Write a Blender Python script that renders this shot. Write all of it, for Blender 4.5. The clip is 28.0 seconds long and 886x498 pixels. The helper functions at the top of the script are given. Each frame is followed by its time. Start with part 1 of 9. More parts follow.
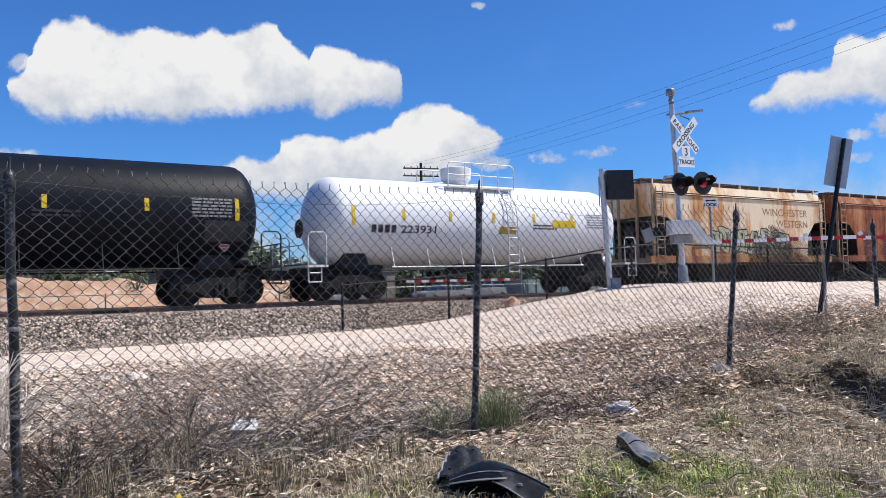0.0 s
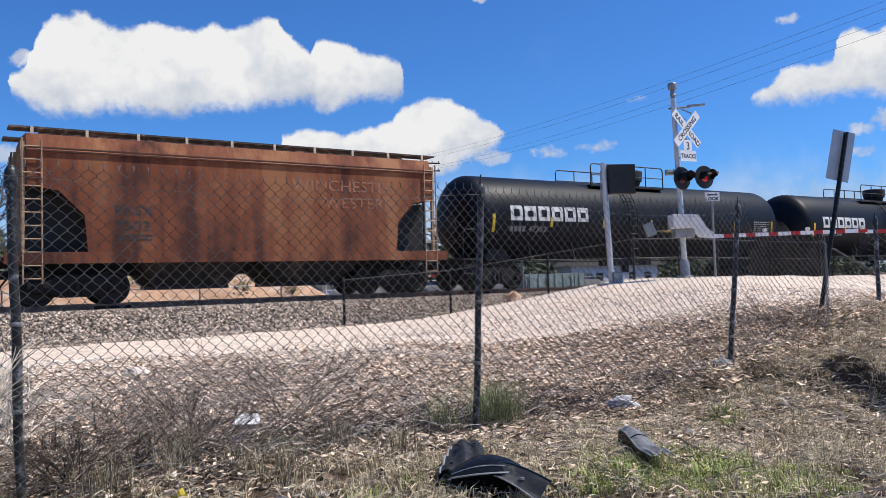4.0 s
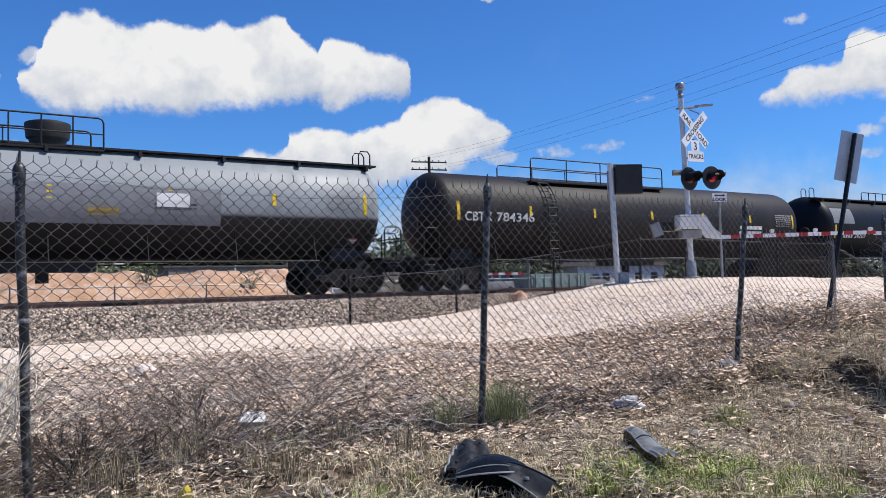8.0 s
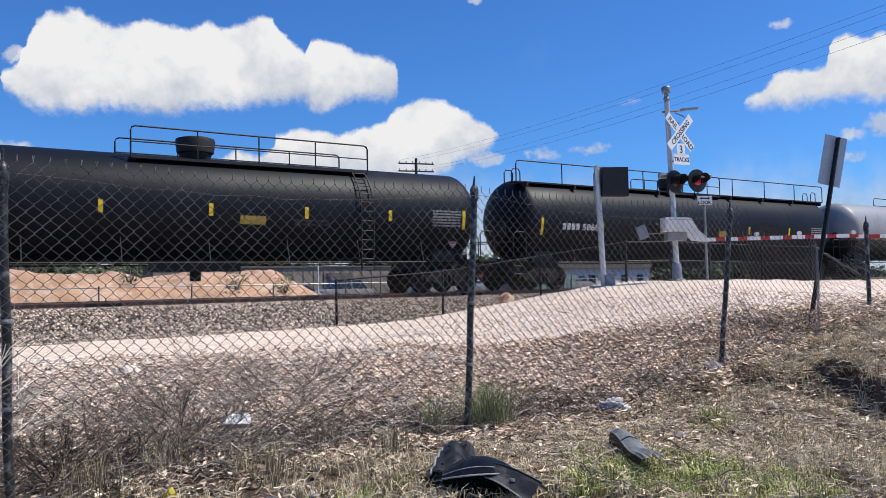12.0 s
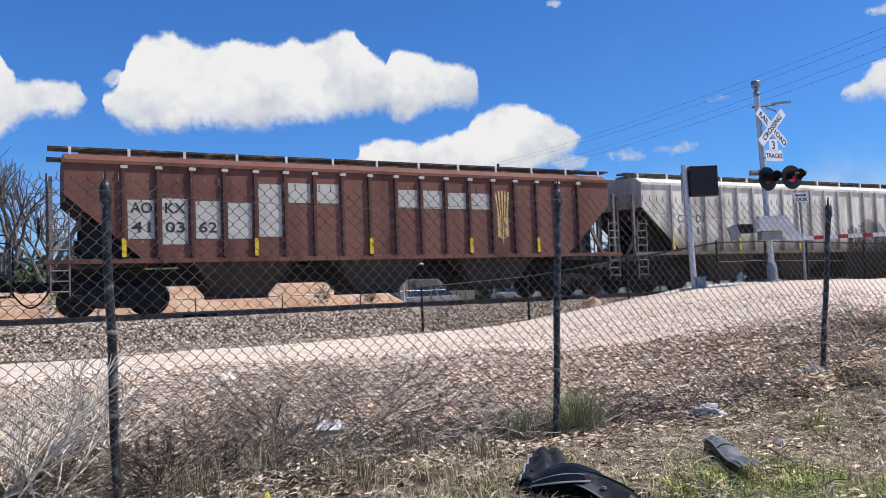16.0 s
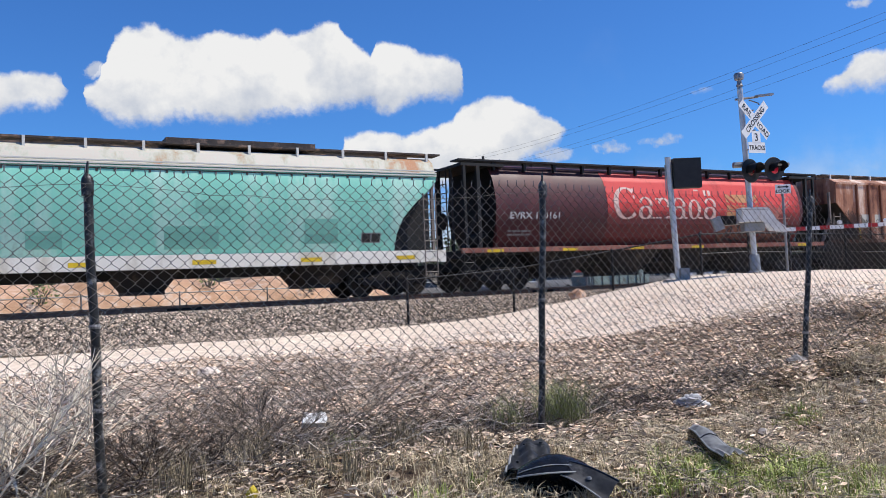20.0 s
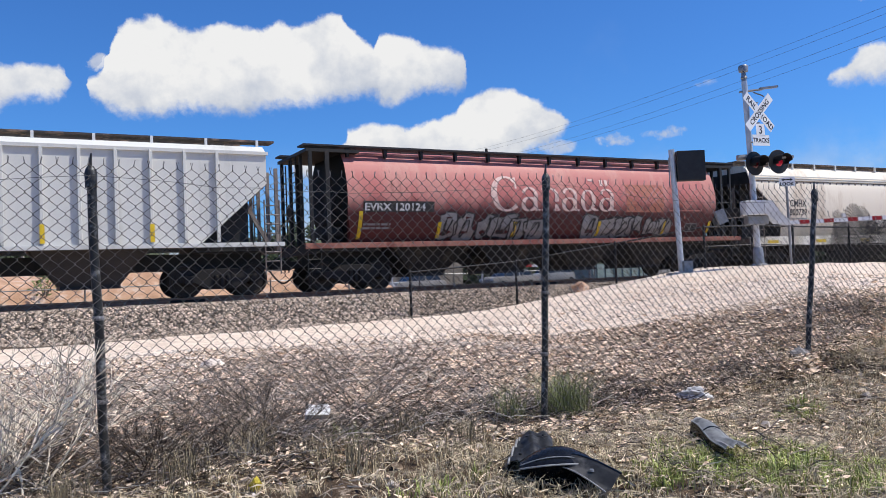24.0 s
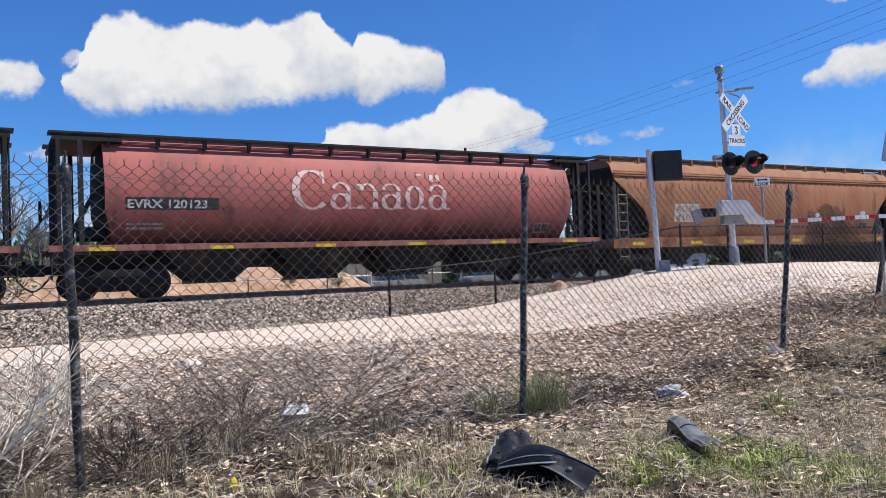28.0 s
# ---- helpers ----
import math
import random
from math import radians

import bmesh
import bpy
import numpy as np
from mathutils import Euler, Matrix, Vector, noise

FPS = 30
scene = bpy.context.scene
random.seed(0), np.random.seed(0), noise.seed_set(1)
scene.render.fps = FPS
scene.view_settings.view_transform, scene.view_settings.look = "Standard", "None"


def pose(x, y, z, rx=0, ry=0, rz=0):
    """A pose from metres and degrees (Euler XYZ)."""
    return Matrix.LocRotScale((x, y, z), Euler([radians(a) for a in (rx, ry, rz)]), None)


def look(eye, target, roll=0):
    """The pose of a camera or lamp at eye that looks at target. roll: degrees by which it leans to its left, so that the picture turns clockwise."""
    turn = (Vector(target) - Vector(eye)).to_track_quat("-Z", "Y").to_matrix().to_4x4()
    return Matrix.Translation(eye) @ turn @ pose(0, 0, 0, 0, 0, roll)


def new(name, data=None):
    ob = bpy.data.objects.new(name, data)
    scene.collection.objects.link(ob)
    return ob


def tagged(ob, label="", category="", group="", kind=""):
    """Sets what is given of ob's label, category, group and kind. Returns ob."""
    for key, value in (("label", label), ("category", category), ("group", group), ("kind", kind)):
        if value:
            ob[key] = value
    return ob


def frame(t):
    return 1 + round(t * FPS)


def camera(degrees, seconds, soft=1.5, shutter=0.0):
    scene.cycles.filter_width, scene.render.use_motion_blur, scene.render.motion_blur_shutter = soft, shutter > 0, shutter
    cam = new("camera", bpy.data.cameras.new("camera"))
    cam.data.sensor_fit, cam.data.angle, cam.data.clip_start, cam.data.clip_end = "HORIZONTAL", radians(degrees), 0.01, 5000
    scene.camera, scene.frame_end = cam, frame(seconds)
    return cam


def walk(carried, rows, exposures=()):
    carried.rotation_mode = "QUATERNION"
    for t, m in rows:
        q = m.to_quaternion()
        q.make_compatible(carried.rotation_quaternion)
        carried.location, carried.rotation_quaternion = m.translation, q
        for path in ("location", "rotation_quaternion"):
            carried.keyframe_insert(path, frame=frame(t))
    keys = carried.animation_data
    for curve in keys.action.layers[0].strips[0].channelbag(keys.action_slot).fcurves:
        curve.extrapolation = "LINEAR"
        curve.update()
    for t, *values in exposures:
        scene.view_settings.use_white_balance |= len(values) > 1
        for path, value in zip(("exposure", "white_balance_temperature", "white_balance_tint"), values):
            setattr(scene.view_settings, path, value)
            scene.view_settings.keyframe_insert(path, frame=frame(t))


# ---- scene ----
# World: x along the track, y away from the lens, z up from the top of the rail.
EYE = (0.0, 0.0, 0.38)
WAY = (
    (0, 92.656, 1.491, -35.475), (0.5, 92.657, 1.517, -35.416), (1, 92.614, 1.491, -35.377), (1.5, 92.541, 1.485, -35.366),
    (2, 92.440, 1.484, -35.407), (2.5, 92.355, 1.434, -35.517), (3, 92.300, 1.396, -35.575), (3.5, 92.288, 1.460, -35.526),
    (5.5, 92.206, 1.776, -34.774), (6, 92.212, 1.666, -34.785), (6.5, 92.270, 1.566, -34.857), (7, 92.292, 1.422, -34.900),
    (7.5, 92.271, 1.301, -34.902), (8, 92.221, 1.235, -34.918), (8.5, 92.156, 1.126, -35.032), (9, 92.124, 1.051, -35.269),
    (9.5, 92.074, 0.923, -35.519), (10, 92.069, 0.924, -35.736), (10.5, 92.063, 0.835, -35.959), (11, 92.086, 0.825, -36.081),
    (11.5, 92.181, 0.935, -36.049), (12, 92.323, 1.069, -35.893), (12.5, 92.517, 1.173, -35.726), (14.5, 93.097, 1.217, -33.934),
    (15, 93.162, 1.402, -32.647), (15.5, 93.107, 1.725, -31.055), (16, 92.934, 2.086, -29.729), (16.5, 92.821, 2.368, -29.047),
    (17, 92.710, 2.538, -29.032), (17.5, 92.659, 2.540, -29.363), (18, 92.639, 2.482, -29.701), (18.5, 92.576, 2.436, -29.954),
    (19, 92.499, 2.417, -30.210), (19.5, 92.380, 2.349, -30.508), (20, 92.347, 2.341, -30.791), (20.5, 92.336, 2.327, -30.969),
    (21, 92.287, 2.203, -30.972), (21.5, 92.210, 2.058, -30.861), (23.5, 91.825, 2.158, -30.661), (24, 91.803, 2.239, -30.571),
    (24.5, 91.832, 2.270, -30.578), (25, 91.891, 2.295, -30.710), (25.5, 91.940, 2.338, -31.026), (26, 91.933, 2.316, -31.489),
    (26.5, 91.865, 2.302, -31.932), (27, 91.784, 2.282, -32.214), (27.5, 91.728, 2.203, -32.321), (28, 91.676, 2.234, -32.113),
)
cam = camera(58.73, 28.0, soft=0.62)
walk(cam, [(t, pose(*EYE, rx, ry, rz)) for t, rx, ry, rz in WAY], exposures=[(0.0, 0.0), (28.0, 0.0)])

# ---- light: high spring sun, blue sky with fair-weather clouds ----
SUN_AT = Vector((0.52, -0.31, 0.92)).normalized()
sun_data = bpy.data.lights.new("sun", "SUN")
sun_data.energy, sun_data.angle, sun_data.color = 5.0, radians(0.53), (1.0, 0.95, 0.87)
sun = new("sun", sun_data)
sun.matrix_world = look((40, -60, 90), (40 - SUN_AT.x, -60 - SUN_AT.y, 90 - SUN_AT.z))


def link_nodes(tree, a, out, b, inp):
    tree.links.new(a.outputs[out], b.inputs[inp])


def math_node(tree, op, a, b=None, c=None):
    n = tree.nodes.new("ShaderNodeMath")
    n.operation = op
    for i, v in enumerate((a, b, c)):
        if v is None:
            continue
        if isinstance(v, (int, float)):
            n.inputs[i].default_value = v
        else:
            tree.links.new(v, n.inputs[i])
    return n.outputs[0]


def make_sky():
    world = bpy.data.worlds.new("sky")
    scene.world = world
    world.use_nodes = True
    t = world.node_tree
    t.nodes.clear()
    out, bg = t.nodes.new("ShaderNodeOutputWorld"), t.nodes.new("ShaderNodeBackground")
    sky = t.nodes.new("ShaderNodeTexSky")
    sky.sky_type, sky.sun_disc = "NISHITA", False
    sky.sun_elevation = math.asin(SUN_AT.z)
    sky.sun_rotation = math.atan2(SUN_AT.x, SUN_AT.y)
    sky.air_density, sky.dust_density, sky.ozone_density = 1.0, 0.3, 2.5
    co = t.nodes.new("ShaderNodeTexCoord")
    sep = t.nodes.new("ShaderNodeSeparateXYZ")
    link_nodes(t, co, "Generated", sep, 0)
    deg = 180 / math.pi
    az = math_node(t, "MULTIPLY", math_node(t, "ARCTAN2", sep.outputs[0], sep.outputs[1]), deg)
    el = math_node(t, "MULTIPLY", math_node(t, "ARCSINE", sep.outputs[2]), deg)

    def noise_at(scale, detail, rough=0.55):
        n = t.nodes.new("ShaderNodeTexNoise")
        n.inputs["Scale"].default_value, n.inputs["Detail"].default_value, n.inputs["Roughness"].default_value = scale, detail, rough
        link_nodes(t, co, "Generated", n, "Vector")
        return n

    def centred(out_socket, size):
        return math_node(t, "MULTIPLY", math_node(t, "SUBTRACT", out_socket, 0.5), size)

    def ramp(v, lo, hi, to=1.0, smooth=True):
        m = t.nodes.new("ShaderNodeMapRange")
        m.interpolation_type = "SMOOTHSTEP" if smooth else "LINEAR"
        t.links.new(v, m.inputs["Value"])
        m.inputs["From Min"].default_value, m.inputs["From Max"].default_value, m.inputs["To Max"].default_value = lo, hi, to
        return m.outputs[0]

    puff, curl, fine = noise_at(16.0, 3), noise_at(48.0, 4), noise_at(130.0, 5, 0.62)
    split = t.nodes.new("ShaderNodeSeparateColor")
    link_nodes(t, puff, "Color", split, 0)
    split2 = t.nodes.new("ShaderNodeSeparateColor")
    link_nodes(t, curl, "Color", split2, 0)
    waz = math_node(t, "ADD", az, math_node(t, "ADD", centred(split.outputs[0], 1.6), centred(split2.outputs[0], 0.9)))
    wel = math_node(t, "ADD", el, math_node(t, "ADD", centred(split.outputs[1], 1.1), centred(split2.outputs[1], 0.7)))
    field, body = None, None
    for rows in HEAPS:  # each heap of cloud: its upper and lower edge along the azimuth
        a0, a1 = rows[0][0], rows[-1][0]
        e0, e1 = min(r[2] for r in rows) - 1.0, max(r[1] for r in rows) + 1.0
        edge = t.nodes.new("ShaderNodeValToRGB")
        els = edge.color_ramp.elements
        for k, (a, hi, lo) in enumerate(rows):
            if k in (0, len(rows) - 1):  # closed ends
                hi, lo = 0.5 * (hi + lo) - 0.8, 0.5 * (hi + lo) + 0.8
            p = (a - a0) / (a1 - a0)
            e = els[0] if k == 0 else els[-1] if k == len(rows) - 1 else els.new(p)
            e.color = ((hi - e0) / (e1 - e0), (lo - e0) / (e1 - e0), 0, 1)
        t.links.new(math_node(t, "DIVIDE", math_node(t, "SUBTRACT", waz, a0), a1 - a0), edge.inputs["Fac"])
        two = t.nodes.new("ShaderNodeSeparateColor")
        link_nodes(t, edge, "Color", two, 0)
        h = math_node(t, "DIVIDE", math_node(t, "SUBTRACT", wel, e0), e1 - e0)
        over = math_node(t, "MULTIPLY", math_node(t, "SUBTRACT", h, two.outputs[1]), e1 - e0)
        under = math_node(t, "MULTIPLY", math_node(t, "SUBTRACT", two.outputs[0], h), e1 - e0)
        d = math_node(t, "MINIMUM", math_node(t, "MULTIPLY", math_node(t, "ADD", over, 0.30), 0.42), under)
        field = d if field is None else math_node(t, "MAXIMUM", field, d)
        inside = math_node(t, "MULTIPLY", over, math_node(t, "GREATER_THAN", d, -0.4))
        body = inside if body is None else math_node(t, "MAXIMUM", body, inside)
    heap = ramp(math_node(t, "ADD", field, centred(fine.outputs["Fac"], 0.42)), -0.05, 0.44)
    wisp = None
    for a, e, wa, we, w in WISPS:  # thin torn scraps of cloud
        u = math_node(t, "DIVIDE", math_node(t, "SUBTRACT", waz, a), wa)
        v = math_node(t, "DIVIDE", math_node(t, "SUBTRACT", wel, e), we)
        r2 = math_node(t, "ADD", math_node(t, "MULTIPLY", u, u), math_node(t, "MULTIPLY", v, v))
        blob = math_node(t, "MULTIPLY", math_node(t, "SUBTRACT", 1.0, r2), w)
        wisp = blob if wisp is None else math_node(t, "MAXIMUM", wisp, blob)
    torn = ramp(math_node(t, "ADD", wisp, math_node(t, "ADD", centred(fine.outputs["Fac"], 1.5), centred(curl.outputs["Fac"], 1.6))), 0.0, 1.0, 0.75)
    # pale haze and broken cloud low down, thin wisps elsewhere over and behind
    low = noise_at(9.0, 6, 0.6)
    haze = math_node(t, "MULTIPLY", ramp(el, 10.0, 1.0, 1.0), ramp(math_node(t, "ADD", low.outputs["Fac"], math_node(t, "MULTIPLY", ramp(el, 9.0, 0.0), 0.16)), 0.44, 0.66, 0.85))
    far = ramp(noise_at(5.0, 4).outputs["Fac"], 0.66, 0.9, 0.12)
    mask = math_node(t, "MAXIMUM", math_node(t, "MAXIMUM", heap, torn), math_node(t, "MAXIMUM", haze, far))
    # grey-blue bases, white sunlit tops
    tone = math_node(t, "ADD", math_node(t, "MULTIPLY", ramp(body, -0.2, 3.6, 1.0, False), 0.46), math_node(t, "ADD", centred(noise_at(13.0, 5).outputs["Fac"], 1.1), math_node(t, "ADD", centred(curl.outputs["Fac"], 0.7), 0.26)))
    shade = t.nodes.new("ShaderNodeValToRGB")
    shade.color_ramp.elements[0].position, shade.color_ramp.elements[0].color = 0.05, (0.54, 0.61, 0.75, 1)
    shade.color_ramp.elements[1].position, shade.color_ramp.elements[1].color = 0.70, (1.04, 1.04, 1.04, 1)
    t.links.new(tone, shade.inputs["Fac"])
    gain = t.nodes.new("ShaderNodeVectorMath")
    gain.operation = "SCALE"
    gain.inputs["Scale"].default_value = CLOUD_GAIN
    link_nodes(t, shade, "Color", gain, 0)
    tint = t.nodes.new("ShaderNodeMix")
    tint.data_type, tint.blend_type = "RGBA", "MULTIPLY"
    tint.inputs["Factor"].default_value = 1.0
    link_nodes(t, sky, "Color", tint, "A")
    tint.inputs["B"].default_value = SKY_TINT
    mix = t.nodes.new("ShaderNodeMix")
    mix.data_type = "RGBA"
    t.links.new(mask, mix.inputs["Factor"])
    link_nodes(t, tint, "Result", mix, "A")
    link_nodes(t, gain, 0, mix, "B")
    link_nodes(t, mix, "Result", bg, "Color")
    bg.inputs["Strength"].default_value = 0.10
    link_nodes(t, bg, 0, out, 0)


# heaped clouds, in degrees: azimuth from the y axis, height of the top, height of the base
LONG_HEAP = ((6.5, 13.1, 13.0), (6.8, 13.8, 12.5), (7.7, 14.3, 11.9), (8.1, 15.9, 11.8), (8.7, 17.1, 11.7), (9.4, 17.7, 11.6), (11.1, 18.1, 11.7), (12.3, 17.3, 12.2), (14.1, 17.4, 11.9), (15.4, 18.0, 11.7), (16.5, 17.8, 11.8), (18.4, 17.5, 12.1), (19.6, 18.3, 12.3), (20.5, 17.8, 12.4), (21.8, 18.2, 12.5), (23.0, 18.7, 12.7), (23.9, 18.7, 12.9), (24.5, 17.8, 12.9), (25.5, 17.0, 13.0), (26.3, 16.5, 12.8), (26.7, 17.5, 12.4), (27.6, 17.5, 12.2), (28.9, 17.1, 13.2), (30.1, 16.3, 13.3), (31.6, 16.2, 13.3), (32.5, 15.8, 13.5), (33.0, 14.7, 14.1))
DOME_HEAP = ((19.4, 8.7, 8.5), (20.2, 9.0, 7.3), (21.2, 9.6, 6.8), (22.9, 9.3, 6.6), (23.7, 9.8, 6.5), (24.1, 10.9, 6.4), (25.3, 11.1, 6.3), (26.9, 11.0, 6.3), (28.1, 10.7, 6.5), (28.9, 11.0, 6.6), (30.4, 11.4, 6.7), (31.8, 11.8, 6.8), (32.3, 12.5, 7.0), (33.9, 13.0, 7.3), (35.4, 13.1, 7.6), (36.4, 13.2, 8.0), (37.3, 12.7, 8.6), (38.5, 11.9, 9.0), (39.5, 11.4, 9.6), (40.6, 10.8, 10.3))
TORN_HEAP = ((56.5, 11.6, 11.4), (57.4, 12.0, 11.2), (58.1, 12.3, 11.1), (59.0, 13.3, 11.2), (59.9, 13.6, 11.2), (61.2, 13.5, 11.2), (62.2, 13.7, 11.2), (62.7, 15.1, 11.2), (63.4, 15.3, 11.2), (64.4, 14.9, 11.0), (65.4, 15.2, 10.8), (67.0, 14.7, 10.7), (68.8, 13.4, 10.7), (69.9, 11.9, 11.2))
SIDE_HEAP = ((-4.9, 17.1, 14.5), (-3.7, 17.6, 11.6), (-1.9, 17.1, 10.8), (-0.4, 16.8, 10.5), (0.5, 16.0, 10.6), (1.2, 14.5, 11.4), (2.3, 14.4, 12.1), (3.5, 14.5, 12.2), (4.9, 14.5, 12.3), (5.4, 14.2, 12.9), (5.9, 13.8, 13.5))
HEAPS = (LONG_HEAP, DOME_HEAP, TORN_HEAP, SIDE_HEAP)
# azimuth, elevation, half-widths (degrees), weight
WISPS = (
    (7.3, 14.7, 0.8, 0.6, 1.3), (59.7, 16.6, 0.8, 0.4, 0.8), (49.3, 12.3, 0.9, 0.3, 0.5), (43.4, 8.9, 1.3, 0.6, 0.8),
    (47.0, 9.2, 1.5, 0.5, 0.6), (65.4, 9.4, 1.3, 1.0, 1.4), (63.8, 8.9, 0.9, 0.5, 0.7), (63.8, 7.4, 1.0, 0.4, 0.8), (7.0, 8.7, 2.6, 0.8, 1.4), (39.2, 8.9, 1.6, 0.6, 1.2), (38.8, 19.9, 0.6, 0.3, 0.8),
)
CLOUD_GAIN = 8.3
SKY_TINT = (0.38, 0.80, 1.40, 1)
make_sky()

# ---- materials ----
def surface(name, a, b=None, rough=0.6, metal=0.0, scale=3.0, amount=0.5, fine=40.0, bump=0.0, c=None, c_at=0.68, c_scale=1.2, stretch=(1, 1, 1), spec=0.4, island=0.0, coat=0.0):
    """Two-scale noise between colours a and b, patches of c, fine grain and relief, in metres of the object's own space."""
    m = bpy.data.materials.new(name)
    m.use_nodes = True
    t = m.node_tree
    p = t.nodes["Principled BSDF"]
    b = b or tuple(v * 0.72 for v in a)
    co = t.nodes.new("ShaderNodeTexCoord")
    mp = t.nodes.new("ShaderNodeMapping")
    mp.inputs["Scale"].default_value = stretch
    link_nodes(t, co, "Object", mp, "Vector")
    big, small = t.nodes.new("ShaderNodeTexNoise"), t.nodes.new("ShaderNodeTexNoise")
    big.inputs["Scale"].default_value, big.inputs["Detail"].default_value, big.inputs["Roughness"].default_value = scale, 6, 0.65
    small.inputs["Scale"].default_value, small.inputs["Detail"].default_value = fine, 3
    link_nodes(t, mp, 0, big, "Vector")
    link_nodes(t, mp, 0, small, "Vector")
    f = math_node(t, "ADD", math_node(t, "MULTIPLY", big.outputs["Fac"], 1 - 0.4 * amount), math_node(t, "MULTIPLY", small.outputs["Fac"], 0.4 * amount))
    ramp = t.nodes.new("ShaderNodeMapRange")
    t.links.new(f, ramp.inputs["Value"])
    ramp.inputs["From Min"].default_value, ramp.inputs["From Max"].default_value = 0.36, 0.64
    mix = t.nodes.new("ShaderNodeMix")
    mix.data_type = "RGBA"
    t.links.new(ramp.outputs[0], mix.inputs["Factor"])
    mix.inputs["A"].default_value, mix.inputs["B"].default_value = (*b, 1), (*a, 1)
    last = mix.outputs["Result"]
    if c:
        wear = t.nodes.new("ShaderNodeTexNoise")
        wear.inputs["Scale"].default_value, wear.inputs["Detail"].default_value, wear.inputs["Roughness"].default_value = c_scale, 9, 0.7
        link_nodes(t, mp, 0, wear, "Vector")
        mr = t.nodes.new("ShaderNodeMapRange")
        link_nodes(t, wear, "Fac", mr, "Value")
        mr.inputs["From Min"].default_value, mr.inputs["From Max"].default_value = c_at - 0.06, c_at + 0.06
        mc = t.nodes.new("ShaderNodeMix")
        mc.data_type = "RGBA"
        t.links.new(mr.outputs[0], mc.inputs["Factor"])
        t.links.new(last, mc.inputs["A"])
        mc.inputs["B"].default_value = (*c, 1)
        last = mc.outputs["Result"]
    if island:
        geo = t.nodes.new("ShaderNodeNewGeometry")
        hsv = t.nodes.new("ShaderNodeHueSaturation")
        v = math_node(t, "ADD", math_node(t, "MULTIPLY", geo.outputs["Random Per Island"], 2 * island), 1 - island)
        t.links.new(v, hsv.inputs["Value"])
        t.links.new(last, hsv.inputs["Color"])
        last = hsv.outputs["Color"]
    t.links.new(last, p.inputs["Base Color"])
    rr = t.nodes.new("ShaderNodeMapRange")
    link_nodes(t, big, "Fac", rr, "Value")
    rr.inputs["To Min"].default_value, rr.inputs["To Max"].default_value = max(0.05, rough - 0.12), min(1, rough + 0.12)
    t.links.new(rr.outputs[0], p.inputs["Roughness"])
    p.inputs["Metallic"].default_value = metal
    p.inputs["Specular IOR Level"].default_value = spec
    p.inputs["Coat Weight"].default_value = coat
    if bump:
        bp = t.nodes.new("ShaderNodeBump")
        bp.inputs["Strength"].default_value, bp.inputs["Distance"].default_value = 0.7, bump
        link_nodes(t, small, "Fac", bp, "Height")
        link_nodes(t, bp, 0, p, "Normal")
    return m


